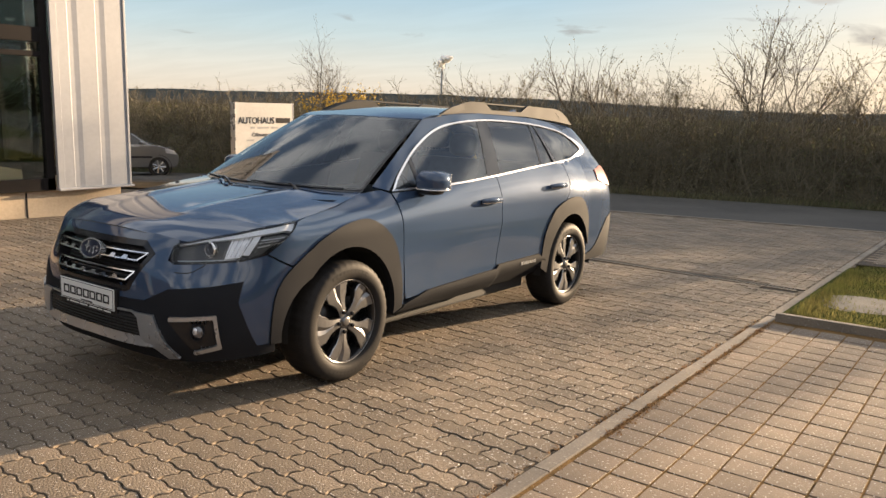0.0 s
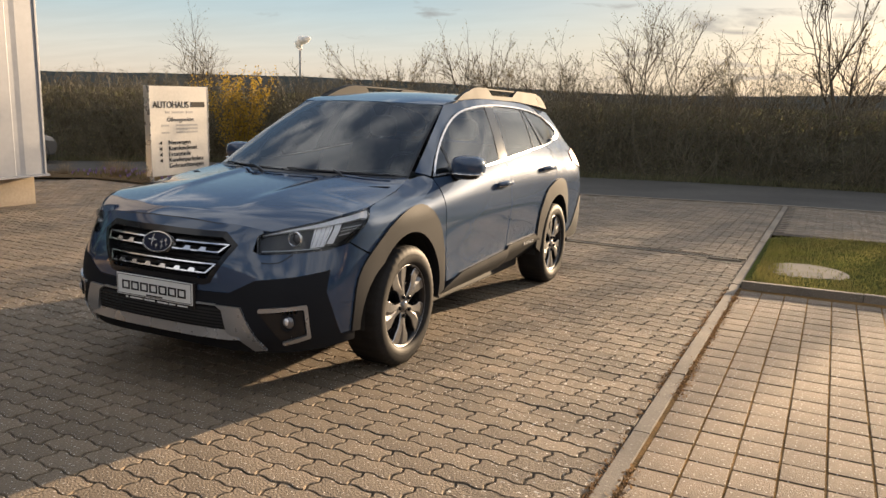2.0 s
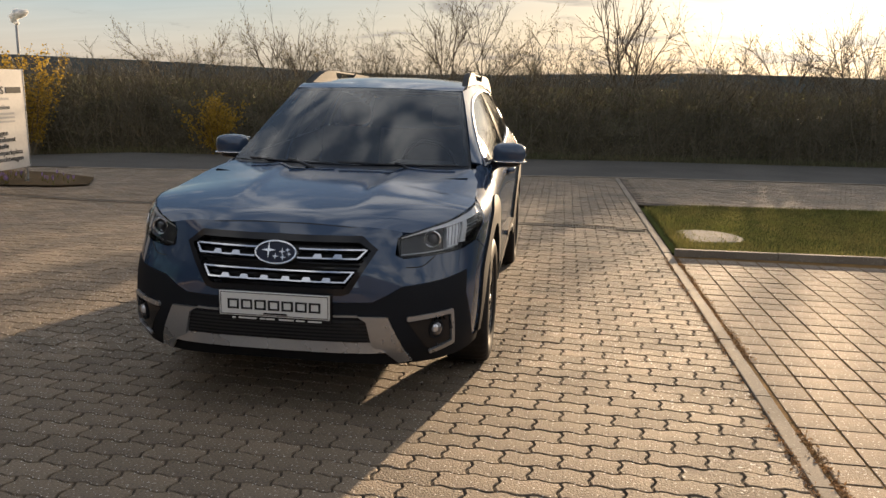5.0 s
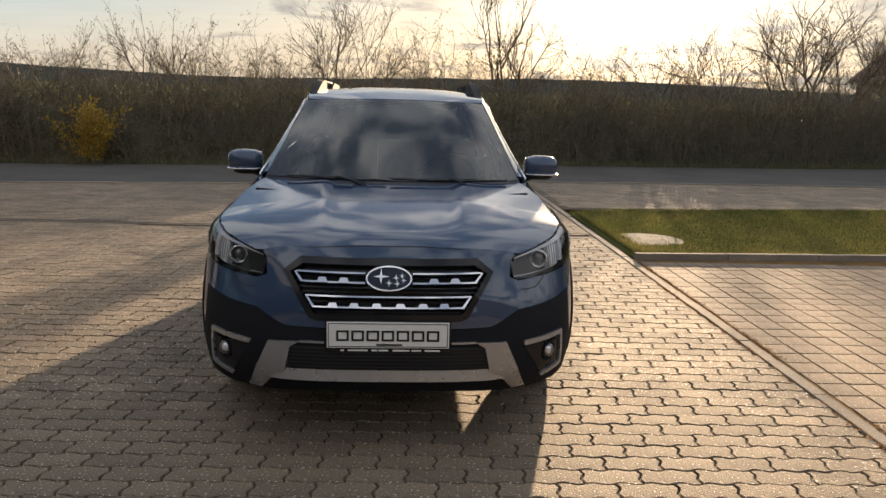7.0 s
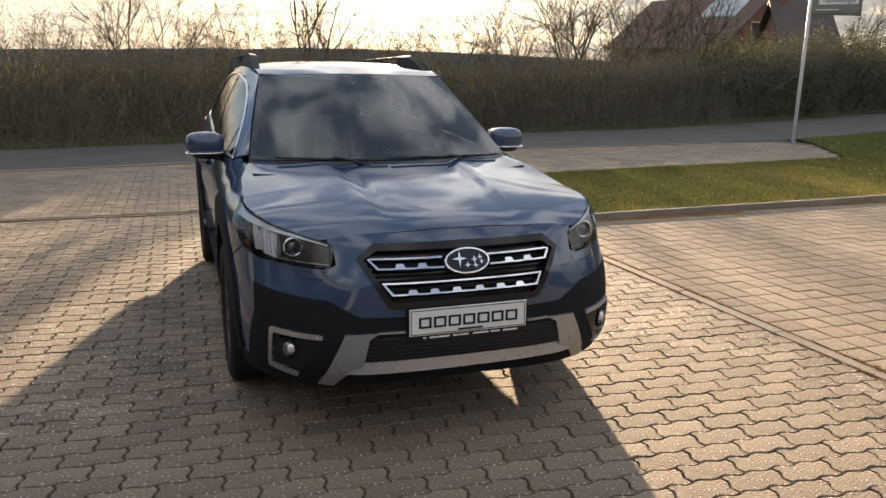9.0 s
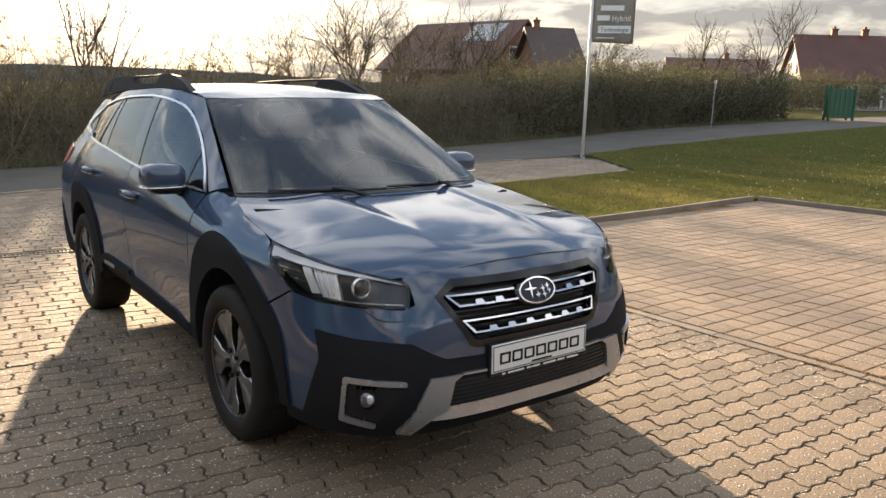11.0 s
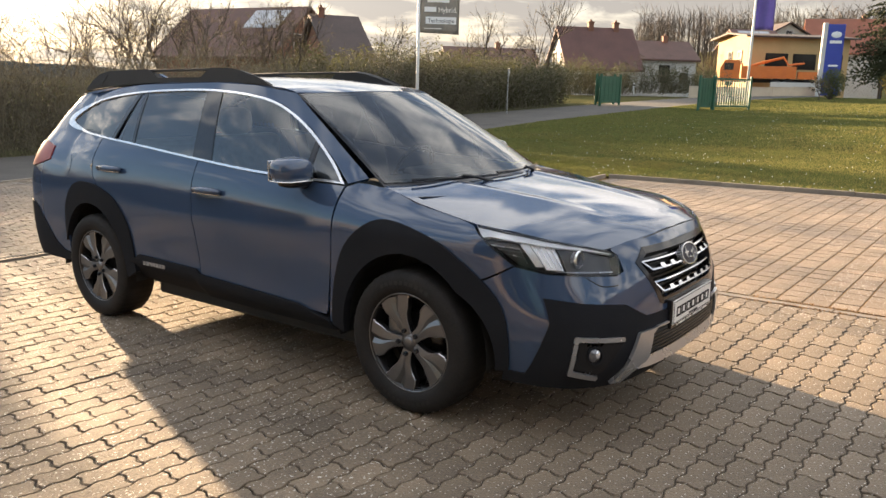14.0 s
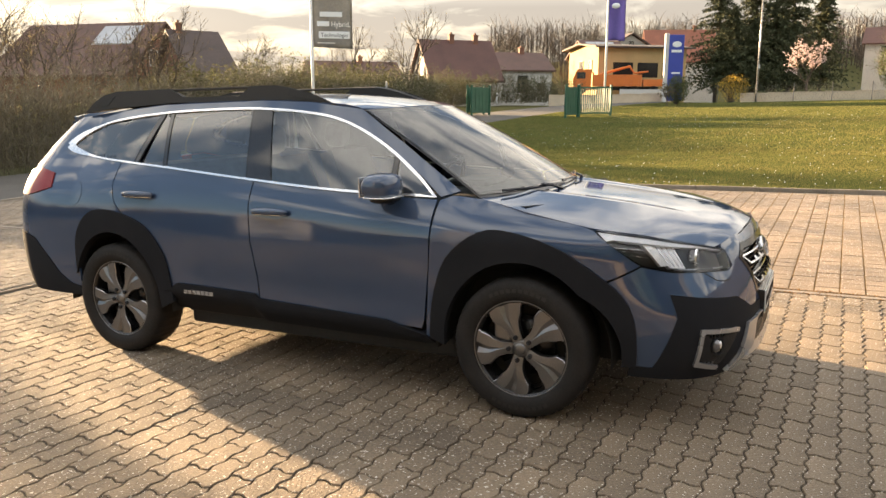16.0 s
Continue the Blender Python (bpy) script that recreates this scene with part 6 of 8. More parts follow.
def bare_tree(seed, x, y, height, label, name="bare_tree", depth=4, trunk=0.07, spread=0.75, limbs=4, leaf="bud", share=0.35, group="", base=None, fork=0.3, wide=1.0, leafsize=0.03, mat="bark"):
    g = random.Random(seed)
    z = ground_z(x, y) if base is None else base
    tree = thing(name, label, "tree", pose(x, y, z - 0.1), group)
    top = height * fork
    vs, fs = [], []
    pts, v = bent(g, (0, 0, 0), (g.gauss(0, 0.06), g.gauss(0, 0.06), 1), top, 4, 0.05)
    bm = tube(bmesh.new(), pts, [trunk * (1.25 - 0.14 * i) for i in range(len(pts))], 8)
    part("trunk", bm, M[mat], tree, smooth=True)
    tips = []
    for k in range(limbs):
        a = 2 * math.pi * (k + g.uniform(-0.3, 0.3)) / limbs
        d = Vector((math.cos(a) * wide * g.uniform(0.4, 0.9), math.sin(a) * wide * g.uniform(0.4, 0.9), g.uniform(0.7, 1.3)))
        i = g.randint(2, len(pts) - 1)
        grow(g, vs, fs, tips, pts[i], d, (height - top) * g.uniform(0.5, 0.68), trunk * 0.55, depth - 1, spread)
    mesh_of("crown_wood", vs, fs, M[mat], tree)
    if leaf:
        bv, bf = buds(g, tips, leafsize, share)
        if bf:
            tagged(mesh_of("crown", bv, bf, M[leaf], tree), kind="stuff")
    return tree


# the hedge: upright stems with side twigs, thick and dark low down, thin at the top
hg = random.Random(21)


def sink(x):
    """How much the western end of the lane lies lower."""
    return 0.045 * max(0.0, -13.0 - x)


def hedge_stretch(name, x0, x1, per_metre, deep, low, high, label, base_off=0.5, mat="hedge"):
    vs, fs, tips = [], [], []
    x = x0
    while x < x1:
        x += hg.expovariate(per_metre)
        y = far_edge(x) + base_off + hg.random() ** 1.3 * deep
        z = ground_z(x, y) - 0.05
        wave = 0.5 + 0.5 * noise.noise(Vector((x * 0.45, 3.1, 0)))
        h = low + (high - low) * max(0.0, min(1.0, wave * 0.7 + hg.gauss(0.12, 0.2)))
        h = h * (0.8 + 0.2 * max(0.0, min(1.0, (x + 13.5) / 4.0))) + sink(x)
        pts, v = bent(hg, (x, y, z), (hg.gauss(0, 0.22), hg.gauss(0, 0.2), 1), h, 5, 0.15, 0.05)
        twig(vs, fs, pts, hg.uniform(0.008, 0.016), 0.0025)
        for k in range(hg.randint(12, 17)):
            i = hg.randint(0, 4)
            q = Vector(pts[i]).lerp(Vector(pts[i + 1]), hg.random())
            a = hg.uniform(0, 6.28)
            d = Vector((math.cos(a), math.sin(a) * 0.7, hg.uniform(0.1, 1.3)))
            sub, sv = bent(hg, q, d, hg.uniform(0.2, 0.6) * (1.2 - 0.1 * i), 3, 0.28, 0.05)
            twig(vs, fs, sub, 0.006, 0.0022)
            tips.append(sub[-1])
            tips.append(sub[2])
            for m in range(2):
                t2, _ = bent(hg, sub[1 + m], (hg.gauss(0, 1), hg.gauss(0, 1), hg.gauss(0.4, 1)), hg.uniform(0.12, 0.3), 2, 0.2)
                twig(vs, fs, t2, 0.004, 0.002)
                tips.append(t2[-1])
    ob = tagged(mesh_of(name, vs, fs, M[mat]), label, "hedge", kind="stuff")
    return tips


tips = hedge_stretch("hedge", -34, 26, 32, 3.2, 1.7, 3.6, "tall leafless hawthorn hedge along the road")
bv, bf = buds(hg, tips, 0.022, 0.5)
tagged(mesh_of("hedge_buds", bv, bf, M["bud"]), "tiny dull buds on the hedge", "buds", kind="stuff")
# thick old growth inside the foot of the hedge
vs, fs = [], []
for k in range(30000):
    x = hg.uniform(-34, 26)
    y = far_edge(x) + 0.7 + hg.random() * 2.6
    z = ground_z(x, y) + hg.random() ** 1.1 * (1.7 + sink(x))
    p, _ = bent(hg, (x, y, z), (hg.gauss(0, 0.35), hg.gauss(0, 0.3), hg.gauss(0.9, 0.4)), hg.uniform(0.3, 0.8), 2, 0.2)
    twig(vs, fs, p, 0.011, 0.005)
tagged(mesh_of("hedge_thicket", vs, fs, M["hedge"]), "dense dead twigs low in the hedge", "hedge", kind="stuff")
vs, fs = [], []
for k in range(70000):
    x = hg.uniform(-34, 26)
    y = far_edge(x) + 0.55 + hg.random() * 2.9
    z = ground_z(x, y) + hg.random() ** 1.3 * (1.75 + sink(x))
    o = Vector((hg.gauss(0, 1), hg.gauss(0, 1), hg.gauss(0, 1))).normalized() * hg.uniform(0.03, 0.07)
    s = o.cross(Vector((hg.gauss(0, 1), hg.gauss(0, 1), hg.gauss(0, 1)))).normalized() * 0.03
    b = len(vs)
    c = Vector((x, y, z))
    vs += [tuple(c - s), tuple(c + s), tuple(c + o)]
    fs.append((b, b + 1, b + 2))
tagged(mesh_of("hedge_leaves", vs, fs, M["deadleaf"]), "withered brown leaves caught in the hedge", "leaves", kind="stuff")
# the dark heart of the hedge: a lumpy mass of close old wood
bm = bmesh.new()
rows = []
for i in range(241):
    x = -34 + 0.25 * i
    row = []
    for j, (o, hk) in enumerate(((0.9, 0.0), (1.1, 0.55), (1.5, 0.95), (2.1, 1.0), (2.7, 0.9), (3.1, 0.0))):
        y = far_edge(x) + o + 0.25 * noise.noise(Vector((x * 1.3, j, 2)))
        row.append(bm.verts.new((x + 0.1 * noise.noise(Vector((x * 2, j, 7))), y, ground_z(x, y) - 0.1 + hk * (1.3 + sink(x) + 0.4 * noise.noise(Vector((x * 0.9, j * 0.7, 0))) + 0.25 * noise.noise(Vector((x * 3.1, j * 1.3, 5)))))))
    rows.append(row)
for a, b in zip(rows, rows[1:]):
    for j in range(5):
        bm.faces.new((a[j], a[j + 1], b[j + 1], b[j]))
tagged(part("hedge_heart", bm, M["thicket"]), "close dark old wood inside the hedge", "hedge", kind="stuff")
# verge of dry grass under the hedge
vs, fs = [], []
for k in range(14000):
    x = hg.uniform(-30, 40)
    y = far_edge(x) + hg.uniform(-0.05, 0.9)
    c, l = Vector((x, y, ground_z(x, y))), hg.uniform(0.05, 0.2)
    b = len(vs)
    a = hg.uniform(0, 6.28)
    vs += [tuple(c + Vector((-0.008, 0, 0))), tuple(c + Vector((0.008, 0.004, 0))), tuple(c + Vector((math.cos(a) * l * 0.5, math.sin(a) * l * 0.5, l)))]
    fs.append((b, b + 1, b + 2))
tagged(mesh_of("verge_grass", vs, fs, M["deadleaf"]), "rough grass verge under the hedge", "grass", kind="stuff")

# bare trees that rise out of the hedge
for seed, x, y, h, kw in (
        (101, -1.0, 23.6, 5.0, dict(wide=1.0, trunk=0.09, limbs=6)), (2, -6.3, 23.2, 4.6, dict(wide=0.6)), (3, -5.0, 22.6, 4.6, dict(wide=0.35, limbs=3, trunk=0.05)), (4, -10.7, 22.0, 4.1, dict(wide=0.7)),
        (5, -2.9, 23.0, 3.9, dict(wide=0.8, trunk=0.05)), (6, 4.3, 24.5, 3.9, dict(wide=0.9)), (7, 6.5, 25.5, 4.3, dict(wide=1.0)), (8, 12.0, 27.0, 5.0, dict(wide=1.2, trunk=0.09)),
        (9, -28, 27.5, 5.6, dict(wide=0.4)), (10, -14.2, 22.0, 3.8, dict(wide=0.8, trunk=0.05)), (11, 13.7, 25.2, 4.8, dict(wide=1.3, trunk=0.1)), (12, 9.0, 25.5, 4.2, dict(wide=1.0)), (13, -8.4, 22.2, 3.8, dict(wide=0.7, trunk=0.04)), (14, 1.8, 23.8, 3.7, dict(wide=0.9, trunk=0.05))):
    bare_tree(seed, x, y, h, "leafless budding tree rising behind the hedge", group="trees in the hedge", depth=4, share=0.6, leafsize=0.035, **kw)

# yellow forsythia by the road
for seed, x, y, h in ((31, -15.35, 15.95, 2.95), (32, -11.0, 17.0, 1.6)):
    g = random.Random(seed)
    fo = thing("forsythia_bush", "yellow flowering forsythia bush beside the hedge", "bush", pose(x, y, ground_z(x, y)))
    vs, fs, tp = [], [], []
    for k in range(40):
        pts, _ = bent(g, (g.gauss(0, 0.12), g.gauss(0, 0.12), 0), (g.gauss(0, 0.24), g.gauss(0, 0.24), 1), h * g.uniform(0.55, 1.0), 6, 0.08)
        twig(vs, fs, pts, 0.01, 0.003)
        for p, q in zip(pts[1:], pts[2:]):
            for m in range(15):
                tp.append(tuple(Vector(p).lerp(Vector(q), g.random()) + Vector((g.gauss(0, 0.07), g.gauss(0, 0.07), g.gauss(0, 0.07)))))
    mesh_of("stem_work", vs, fs, M["hedge"], fo)
    bv, bf = buds(g, tp, 0.05, 1.0)
    tagged(mesh_of("blossom", bv, bf, M["yellow"], fo), kind="stuff")

# ---- hills and far chimney ----
bm = bmesh.new()
n = 220
for ring_i, (dist, amp, basez, off) in enumerate(((900, 10, -20, 0), (1900, 30, -34, 7.7))):
    prev = None
    for i in range(n + 1):
        a = radians(-100 + 220 * i / n)
        h = amp * (0.75 + 0.9 * noise.noise(Vector((a * 2.2 + off, off, 0))) + 0.18 * noise.noise(Vector((a * 18 + off, 1, 0))))
        c = [bm.verts.new((dist * k * math.sin(a), dist * k * math.cos(a), z)) for k, z in ((0.985, -90), (1.0, basez + 22 + h), (1.2, basez + 14 + h * 0.6))]
        if prev:
            bm.faces.new((prev[0], prev[1], c[1], c[0]))
            bm.faces.new((prev[1], prev[2], c[2], c[1]))
        prev = c
tagged(part("backdrop", bm, M["hill"], smooth=True), "low wooded hills on the horizon", "hills", kind="structure")
chim = thing("factory_chimney", "tall far factory chimney with a puff of steam", "chimney", pose(-900 + 0, 1200, -25))
part("shaft", tube(bmesh.new(), [(0, 0, 0), (0, 0, 45), (0, 0, 92)], [2.6, 2.2, 1.9], 14), M["print_grey"], chim, smooth=True)
bm = bmesh.new()
for dx, dz, r in ((1, 95, 4), (-3, 99, 6), (-2, 105, 8), (6, 109, 9), (12, 111, 8), (18, 113, 5), (2, 113, 6)):
    blob(bm, (dx, 0, dz), (r, r, r * 0.75), 2.0, (12, 8))
part("steam", bm, M["steam"], chim, smooth=True)

# ---- houses, gate and street to the east ----
def house(name, label, x, y, yaw, length, width, eave, ridge, wall, roof_m, base, windows=(), over=0.5, chimneys=(), gable=None, solar=None):
    """A gabled house: the ridge runs along its own x. windows: (side, along, z, w, h); side is s, n, e or w."""
    h = thing(name, label, "house", pose(x, y, base, 0, 0, yaw))
    L, W = length / 2, width / 2
    bm = bmesh.new()
    prism(bm, [(-W, -2.0), (W, -2.0), (W, eave), (0, ridge - 0.15), (-W, eave)], -L, L, "yz")
    ob = part("wall", bm, M[wall], h)
    if gable:
        part("gable", prism(bmesh.new(), [(-W, 0.3), (W, 0.3), (W, eave), (0, ridge - 0.2), (-W, eave)], L + 0.005, L + 0.06, "yz"), M[gable], h)
    k = (ridge - eave) / W
    for s in (1, -1):
        e = eave - over * k
        part("roof", prism(bmesh.new(), [(0, ridge), (0, ridge + 0.2), (s * (W + over), e + 0.2), (s * (W + over), e)], -L - over, L + over, "yz"), M[roof_m], h)
    for c in chimneys:
        part("chimney", boxes((c - 0.26, c + 0.26, -0.4, 0.12, ridge - 0.6, ridge + 0.75), (c - 0.32, c + 0.32, -0.46, 0.18, ridge + 0.62, ridge + 0.72), (c - 0.1, c + 0.1, -0.24, -0.04, ridge + 0.72, ridge + 0.95)), M["brick"], h)
    for side, a, z, w, hh in windows:
        if side in "ns":
            s = 1 if side == "n" else -1
            b = (a - w / 2, a + w / 2, s * W - 0.03, s * W + 0.05, z, z + hh)
            f = (a - w / 2 - 0.1, a + w / 2 + 0.1, s * W - 0.03, s * W + 0.035, z - 0.1, z + hh + 0.1)
        else:
            s = 1 if side == "e" else -1
            b = (s * (L + 0.06) - 0.03, s * (L + 0.06) + 0.05, a - w / 2, a + w / 2, z, z + hh)
            f = (s * (L + 0.06) - 0.03, s * (L + 0.06) + 0.035, a - w / 2 - 0.1, a + w / 2 + 0.1, z - 0.1, z + hh + 0.1)
        win = part("window", boxes(f), M["board" if hh < 1.4 else "frame"], h)
        part("pane", boxes(b), M["black"], win)
    if solar:
        x0, x1, t0, t1, sgn = solar
        for i in range(3):
            a, b = x0 + (x1 - x0) * i / 3 + 0.04, x0 + (x1 - x0) * (i + 1) / 3 - 0.04
            bm = bmesh.new()
            v = []
            for xx in (a, b):
                for t in (t0, t1):
                    yy = sgn * W * t
                    v.append(Vector((xx, yy, ridge - (ridge - eave) * t + 0.32)))
            vs = [bm.verts.new(p) for p in v] + [bm.verts.new(p - Vector((0, 0, 0.1))) for p in v]
            for q in ((0, 1, 3, 2), (4, 5, 7, 6), (0, 1, 5, 4), (2, 3, 7, 6), (0, 2, 6, 4), (1, 3, 7, 5)):
                bm.faces.new([vs[i] for i in q])
            part("roof_panel", bm, M["solar"], h, "pale glass roof panel")
    return h


house("brick_house", "large brown-roofed brick house with pale roof panels", 42.3, 62.9, -80, 13.8, 10.5, 2.9, 7.2, "brick", "tile_roof", 0.6, windows=(("e", 3.0, 0.9, 1.1, 1.3), ("e", -1.5, 3.6, 1.0, 1.2)), gable="brick", solar=(1.4, 5.6, 0.1, 0.48, -1))
house("brick_annex", "dark-roofed annex joined to the brick house", 41.4, 50.5, -27, 3.4, 10.5, 2.2, 6.2, "brick", "dark_roof", 0.5, windows=(("e", -2.0, 1.0, 0.9, 1.2),), chimneys=(-1.2,))
house("white_house", "white rendered house with a red-brown tiled roof", 67.6, 39.3, -43, 7.4, 7.0, 2.6, 6.4, "render_w", "red_roof", 0.9, windows=(("w", -1.4, 2.9, 0.9, 1.1), ("w", 1.2, 2.9, 0.9, 1.1), ("w", 0, 0.4, 1.1, 1.2), ("s", -2.0, 0.6, 1.1, 1.2), ("s", 2.2, 0.6, 1.1, 1.2)), over=0.4, chimneys=(-0.5, 2.2))
house("low_house", "low house with a dark brown roof and white wall", 77.2, 37.7, -48, 9.0, 7.0, 3.6, 5.5, "render_w", "tile_roof", 1.0, windows=(("s", 1.0, 1.2, 1.0, 1.7), ("s", 3.2, 1.2, 0.9, 1.0)), over=0.35, chimneys=(2.0,))
house("depot_building", "yellow rendered depot with wide eaves and shutters", 95.2, 28.1, -49, 12.0, 9.0, 4.7, 5.2, "render_y", "dark_roof", 3.0, windows=(("w", 0.6, 1.7, 1.0, 1.4), ("w", -2.2, 1.7, 1.0, 1.4), ("s", -2.65, 1.2, 2.5, 1.6), ("s", 0.7, 1.2, 2.6, 1.6), ("s", 4.0, 1.2, 2.4, 1.6)), over=0.8)
house("panel_house", "house with a red-brown roof and pale roof panels", 106.6, 35.2, -49, 5.6, 8.0, 4.4, 6.6, "render_y", "red_roof", 3.0, solar=(-2.4, 2.0, 0.15, 0.6, -1))
house("grey_roof_house", "house with a grey pitched roof behind the depot", 112.8, 33.1, 41, 5.0, 7.5, 4.8, 6.9, "render_w", "dark_roof", 4.0, windows=(("w", 0.0, 4.9, 0.9, 1.0),))
house("roof_house", "house with a steep orange-red tiled roof behind trees", 134.0, 29.0, -70, 11.0, 9.0, 6.5, 11.5, "render_w", "orange_roof", 1.5, chimneys=(2.5,))
house("slope_house", "house with a red tiled roof on the slope", 126.0, -13.0, -95, 12.0, 10.0, 6.5, 11.0, "render_w", "orange_roof", 1.5, windows=(("s", -2, 3.2, 1.2, 1.3), ("s", 1.5, 3.2, 1.2, 1.3)))
house("terrace_house", "white terrace house with a flat-pitched roof", 142.0, -6.0, -95, 12.0, 8.0, 9.0, 11.5, "render_w", "red_roof", 1.5, windows=(("s", -3, 7.2, 1.4, 1.3), ("s", 1.5, 7.2, 1.4, 1.3)))
house("far_barn", "far low house with a dark roof among bushes", 70.0, 54.0, -45, 10.0, 8.0, 2.6, 5.2, "brick", "tile_roof", 0.3, chimneys=(1.0,))

# banner flag by the lane
px_, py_ = 9.6, 14.95
pole = thing("banner_pole", "white pole with a grey advertising banner", "flagpole", pose(px_, py_, ground_z(px_, py_)))
part("pole", tube(bmesh.new(), [(0, 0, -0.1), (0, 0, 2.5), (0, 0, 6.0)], [0.045, 0.042, 0.035], 12), M["polewhite"], pole, smooth=True)
part("pole_foot", tube(bmesh.new(), [(0, 0, 0), (0, 0, 0.12)], [0.07, 0.06], 12), M["silver"], pole)
bdir = Vector((0.62, -0.78, 0)).normalized()


def cloth(name, origin, along_, w, z0, z1, mat, parent, seed, cols=12, rows=18, amp=0.05):
    """A hanging banner with soft folds."""
    bm = bmesh.new()
    side = Vector((-along_.y, along_.x, 0))
    g = [[None] * (cols + 1) for _ in range(rows + 1)]
    for j in range(rows + 1):
        for i in range(cols + 1):
            t, s = i / cols, j / rows
            f = amp * math.sin(5.2 * t + 2.2 * s + seed) * t + amp * 0.5 * math.sin(9 * t - 3 * s)
            p = Vector(origin) + along_ * (w * t) + side * f
            g[j][i] = bm.verts.new((p.x, p.y, z0 + (z1 - z0) * s - 0.04 * t * (1 - s)))
    for j in range(rows):
        for i in range(cols):
            bm.faces.new((g[j][i], g[j][i + 1], g[j + 1][i + 1], g[j + 1][i]))
    bmesh.ops.solidify(bm, geom=bm.faces[:], thickness=0.004)
    return part(name, bm, mat, parent, smooth=True)


ban = cloth("banner", (0.05, 0, 0), bdir, 1.08, 3.1, 5.6, M["bannergrey"], pole, 0.6, amp=0.03)
turn = math.degrees(math.atan2(bdir.y, bdir.x))


def on_banner(text, a, z, size, mat, wide=None):
    return words(text, size, Matrix.Translation(Vector((0.05, 0, 0)) + bdir * a + Vector((bdir.y, -bdir.x, 0)) * 0.045) @ pose(0, 0, z, 90, 0, turn), mat, ban, wide=wide)


on_banner("Hybrid.", 0.5, 3.64, 0.2, M["white"], 0.5)
on_banner("Technologie", 0.22, 3.37, 0.15, M["ink"], 0.72)
for a0, a1, z0, z1, mt in ((0.16, 1.0, 3.33, 3.52, "white"), (0.12, 0.45, 3.65, 3.78, "white"), (0.2, 0.8, 3.9, 4.03, "white"), (0.3, 0.62, 4.4, 4.5, "white"), (0.12, 0.6, 3.2, 3.22, "white")):
    o = Vector((0.05, 0, 0)) + Vector((bdir.y, -bdir.x, 0)) * 0.039
    bm = bmesh.new()
    p0, p1 = o + bdir * a0, o + bdir * a1
    bb = Vector((bdir.y, -bdir.x, 0)) * 0.003
    vs8 = [bm.verts.new((p.x, p.y, z)) for q in (p0, p1) for p in (q, q + bb) for z in (z0, z1)]
    for q in ((0, 1, 3, 2), (4, 5, 7, 6), (0, 1, 5, 4), (2, 3, 7, 6), (0, 2, 6, 4), (1, 3, 7, 5)):
        bm.faces.new([vs8[i] for i in q])
    part("banner_bar", bm, M[mt], ban)

# blue flag and blue pylon sign
fx, fy = 49.6, 18.0
fl = thing("blue_flag_pole", "white pole with a violet-blue flag", "flagpole", pose(fx, fy, ground_z(fx, fy)))
part("pole", tube(bmesh.new(), [(0, 0, -0.1), (0, 0, 5), (0.1, 0.05, 10.0)], [0.09, 0.08, 0.06], 10), M["polewhite"], fl, smooth=True)
flag = cloth("flag", (0.1, 0, 0), Vector((0.456, -0.89, 0)), 1.3, 5.0, 9.8, M["flagblue"], fl, 1.4, amp=0.12)
part("flag_mark", blob(bmesh.new(), (0.15 - 0.1, -0.55, 7.4), (0.12, 0.3, 0.2), 2.0), M["white"], flag)
sx_, sy_ = 70.3, 17.2
py = thing("pylon_sign", "blue pylon sign with a white edge", "sign", pose(sx_, sy_, ground_z(sx_, sy_) - 0.1, 0, 0, -62))
part("blue_face", boxes((-0.55, 0.9, -0.2, 0.2, 0.2, 6.4), bevel=0.03), M["pylonblue"], py)
part("white_edge", boxes((-0.9, -0.55, -0.21, 0.21, 0.1, 6.5), bevel=0.03), M["board"], py)
part("sign_oval", blob(bmesh.new(), (0.2, -0.2, 5.5), (0.45, 0.03, 0.28), 2.0), M["white"], py, smooth=True)
part("sign_bar", boxes((-0.3, 0.7, -0.225, -0.2, 4.75, 5.0)), M["white"], py)
part("sign_bar", boxes((-0.2, 0.6, -0.225, -0.2, 2.75, 2.9)), M["white"], py)

# green gate, two open wings
def gate(x, y, yaw, width, solid, label):
    z = ground_z(x, y)
    g = thing("gate_wing", label, "gate", pose(x, y, z, 0, 0, yaw), "green gate")
    for a in (0.0, width):
        part("post", boxes((a - 0.06, a + 0.06, -0.06, 0.06, -0.2, 1.95), bevel=0.01), M["green"], g)
    for zz in (0.2, 1.72):
        part("rail", boxes((0.06, width - 0.06, -0.03, 0.03, zz, zz + 0.09), bevel=0.005), M["green"], g)
    if solid:
        part("sheet", boxes((0.07, width - 0.07, -0.012, 0.012, 0.29, 1.72)), M["green"], g)
        for k in range(1, 5):
            part("rib", boxes((width * k / 5 - 0.02, width * k / 5 + 0.02, -0.03, -0.012, 0.29, 1.72)), M["green"], g)
    else:
        n = int(width / 0.16)
        for k in range(1, n):
            part("bar", boxes((width * k / n - 0.03, width * k / n + 0.03, -0.02, 0.02, 0.29, 1.72)), M["green"], g)


gate(37.3, 23.1, -10, 2.0, True, "solid green sheet metal gate wing")
gate(38.1, 23.8, -12, 1.8, True, "solid green sheet metal gate wing turned aside")
gate(36.4, 16.6, -15, 1.3, True, "green sheet metal gate wing by the lawn")
gate(37.7, 16.2, -35, 2.4, False, "green barred gate wing standing open")
